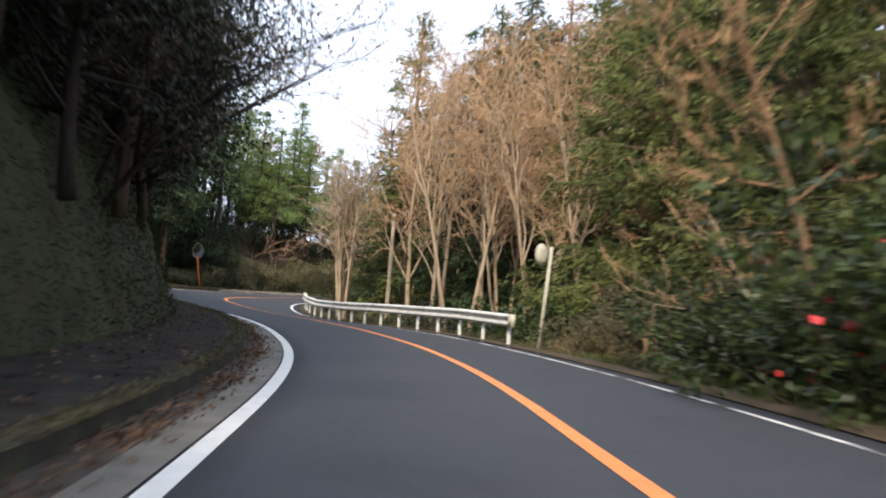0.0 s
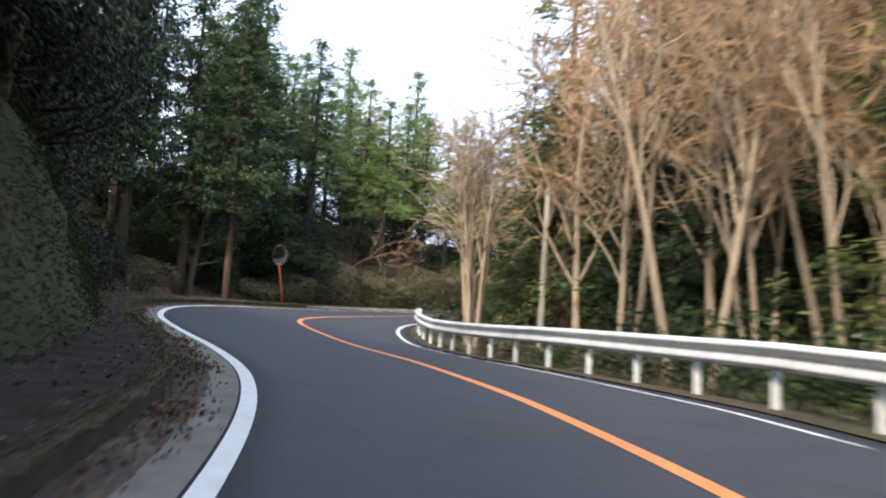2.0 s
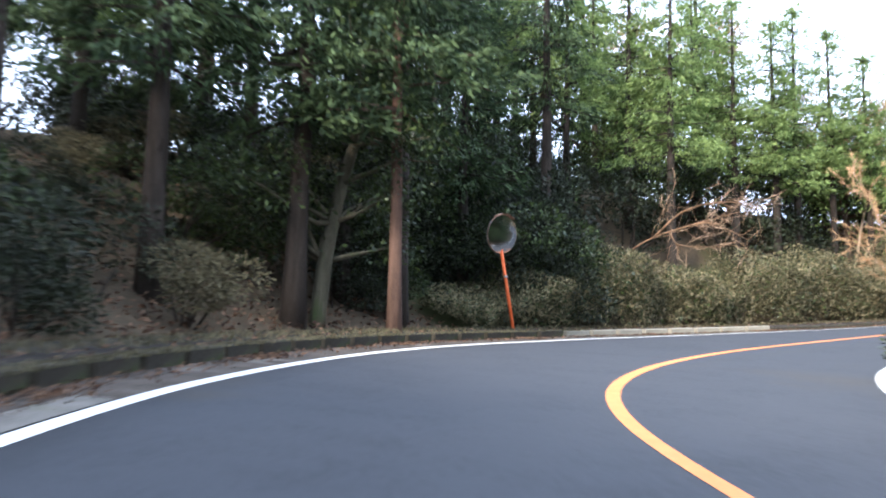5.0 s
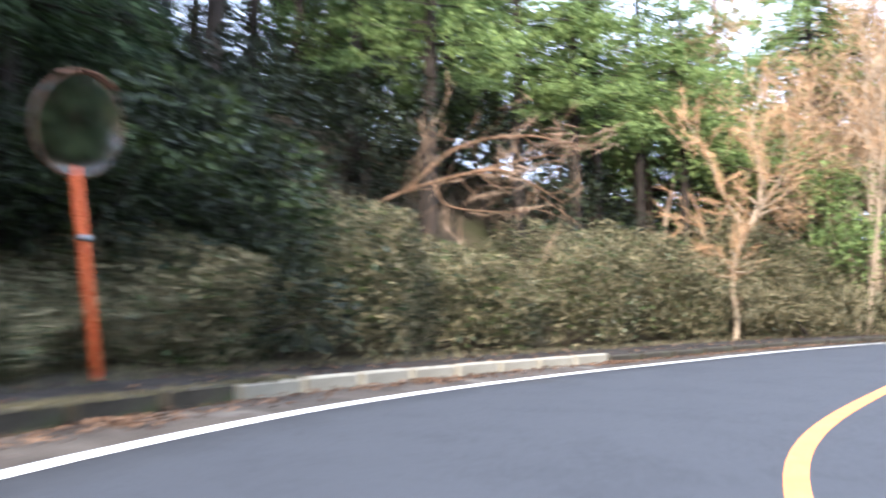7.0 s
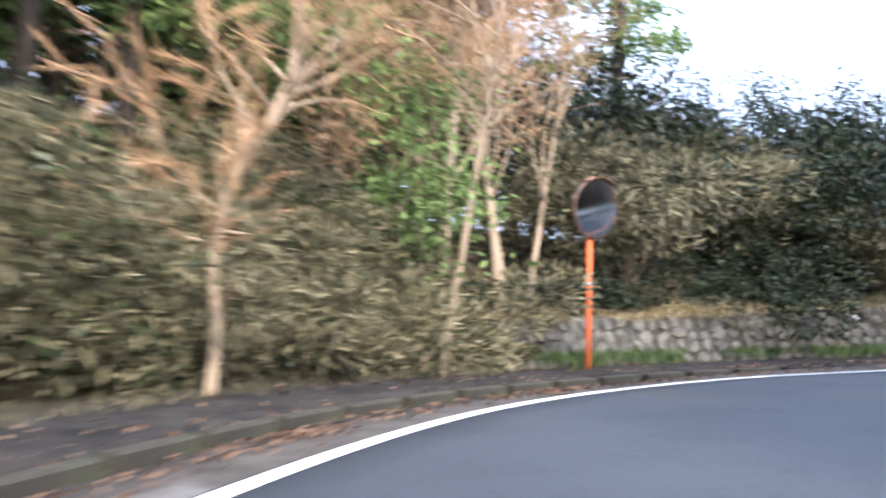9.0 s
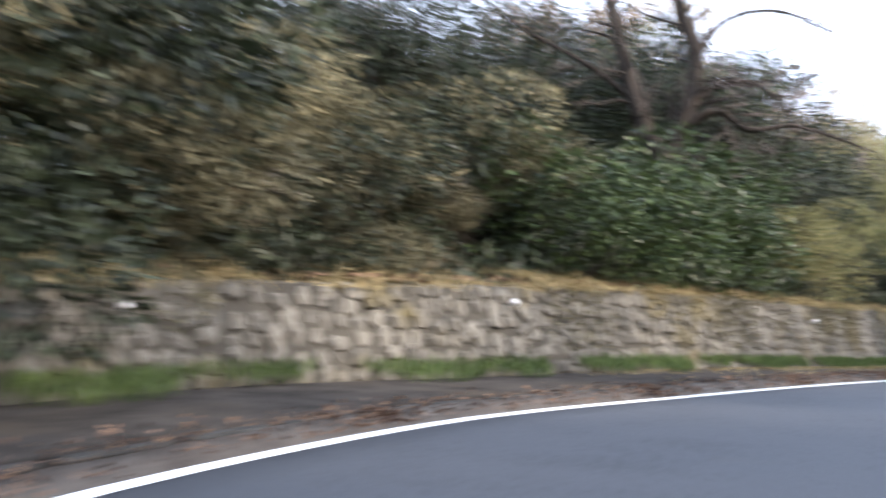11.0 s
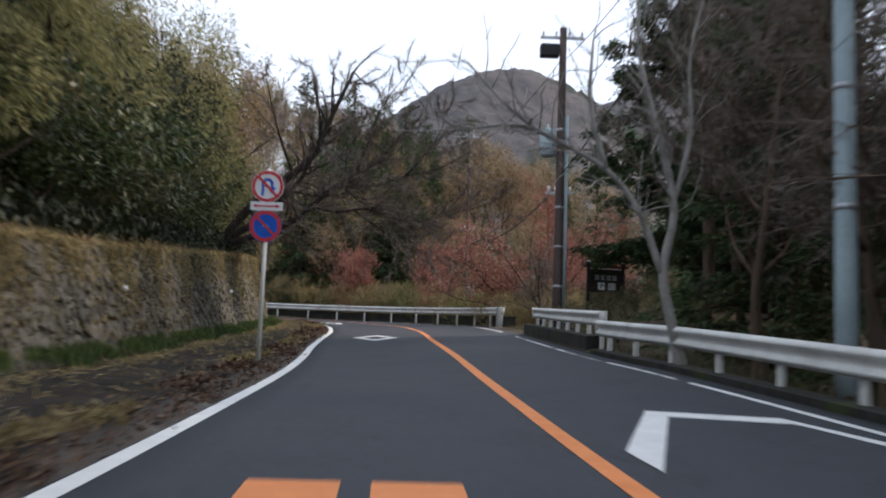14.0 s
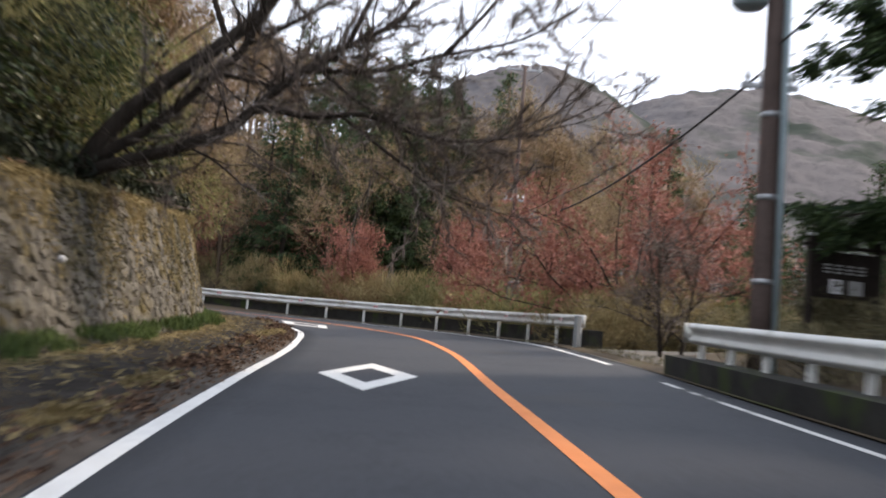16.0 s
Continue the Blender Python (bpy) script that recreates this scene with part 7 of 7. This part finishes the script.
gp = P(gs, RIGHT(gs) + 1.1 + rg.random(n) * 0.9, 0.0 + 0 * gs)
scatter("green_verge_grass", "green grass strip between verge soil and bushes", "grass", gp, 0.05 * rg.random(n), 0.2, 0.016, GRASS, np.tile([0, 0, 1.2], (n, 1)), 0.0, 15)
n = 9000
gs = rg.uniform(44, 66, n)
gp = P(gs, BACK(gs) + 0.3 - rg.random(n) * 9)
gp[:, 2] = np.maximum(ground(gp[:, :2]), P(gs, BACK(gs), 0.1)[:, 2] * (gp[:, 2] * 0 + 1) - 5) + 0.1
scatter("forest_litter", "brown leaf litter and twigs on the forest floor", "fallen leaves", gp, 0.06 * rg.random(n), 0.13, 0.06, LITTER, rg.normal(size=(n, 3)) * [1, 1, 0.3], 0.0, 33)
# fallen leaves
n = 19000
gs = rg.uniform(-12, 158, n)
gs = gs + 0.6 * np.sin(gs * 1.3)
gl = KERB(gs) + rg.normal(size=n) * np.where(gs > 88, 0.085, 0.15) + np.where(gs > 88, 0.06, 0.25)
gp = P(gs, gl, edge_up(gs, gl) + 0.02 * rg.random(n))
flat = rg.normal(size=(n, 3)) * [1, 1, 0.12]
scatter("gutter_leaves", "brown fallen leaves gathered along the gutter", "fallen leaves", gp, np.zeros(n), 0.055, 0.03, LITTER, flat, 0.0, 7)
n = 4000
gs = rg.uniform(-15, 158, n)
u = rg.random(n)
gp = P(gs, (KERB(gs) - 0.2) * (1 - u) + BACK(gs) * u, 0.16 + 0.05 * u)
far_band = gs > 90
gl = np.minimum(KERB(gs) - 0.15 + rg.normal(size=n) * 0.24 + 0.12 * np.sin(gs * 1.9), KERB(gs) + 0.2)
gp[far_band] = P(gs, gl, edge_up(gs, gl) + 0.015)[far_band]
scatter("path_leaves", "scattered dead leaves on the footpath", "fallen leaves", gp, 0.01 * rg.random(n), 0.065, 0.035, LITTER, rg.normal(size=(n, 3)) * [1, 1, 0.08], 0.0, 8)


n = 5600
gs = 100 + 58 * rg.random(n) ** 0.7
u = rg.random(n)
u = np.where(rg.random(n) < 0.6, 0.93 - 0.18 * np.abs(rg.normal(size=n)), u)
gp = P(gs, (KERB(gs) - 0.2) * (1 - u) + (BACK(gs) + 0.2) * u, 0.165 + 0.04 * u)
scatter("path_straw", "straw and dry grass clippings strewn on the footpath", "straw", gp, 0.01 * rg.random(n), 0.17, 0.016, STRAW, rg.normal(size=(n, 3)) * [1, 1, 0.05], 0.0, 23)


HEAPS = [(137.5, -2.5), (147.0, -2.75), (128.0, -2.25), (152.0, -2.8)] + [(float(s), float(KERB(s) + rg.uniform(-0.5, -0.12))) for s in np.arange(114, 156, 2.6) + rg.uniform(-1.0, 1.0, 17)]
for s, l in HEAPS:
    i = int((s - ST[0]) / 0.5)
    q = (rg.normal(size=(200, 1)) * 0.42 * TAN[i] + rg.normal(size=(200, 1)) * 0.12 * RGT[i] + np.abs(rg.normal(size=(200, 1))) * 0.04 * NRM[i]) + P(s, l, 0.14)
    q[:, 2] = np.maximum(q[:, 2], P(s, l, 0.03)[2])
    me = Soup().leaves(q - P(s, l), 0.11, 0.04, rg.normal(size=(200, 3)) * [1, 1, 0.4], 0.0, rg).mesh("leaf_heap", OCHRE if int(s * 7) % 3 == 0 else LITTER)
    thing("leaf_heap", tuple(P(s, l)), me=me, label="small heap of dead leaves and twigs by the edge line", category="fallen leaves", group="leaf heaps", kind="stuff")


# ---- mountains ----
def mountain(name, cx, cy, height, r0, label, seed):
    n = 230
    k = np.linspace(-1.9, 1.9, n)
    gx, gy = np.meshgrid(k * r0, k * r0)
    h = height * np.exp(-((gx / r0) ** 2 + (gy / r0) ** 2) ** 0.85 * 0.75)
    rough = np.array([noise.noise(Vector((x * 0.012, y * 0.012, seed))) * 7 + noise.noise(Vector((x * 0.05, y * 0.05, seed))) * 3.5 + noise.noise(Vector((x * 0.2, y * 0.2, seed))) * 2 + noise.noise(Vector((x * 0.37, y * 0.37, seed + 3))) * 2 for x, y in zip(gx.ravel(), gy.ravel())])
    v = np.column_stack([gx.ravel(), gy.ravel(), h.ravel() + rough * np.clip(h.ravel() / height, 0.1, 0.7) + np.random.default_rng(seed).uniform(-1.6, 1.6, n * n) - 42])
    f = [(j * n + i, j * n + i + 1, (j + 1) * n + i + 1, (j + 1) * n + i) for j in range(n - 1) for i in range(n - 1)]
    m = thing(name, (cx, cy, 0), me=mesh_of(name, v, f, HILL, True), label=label, category="mountain", kind="structure")


mountain("mountain", 597, -261, 252, 195, "rounded wooded mountain in winter brown", 1)
mountain("mountain", 676, -522, 302, 340, "second wooded hill beyond the valley", 2)
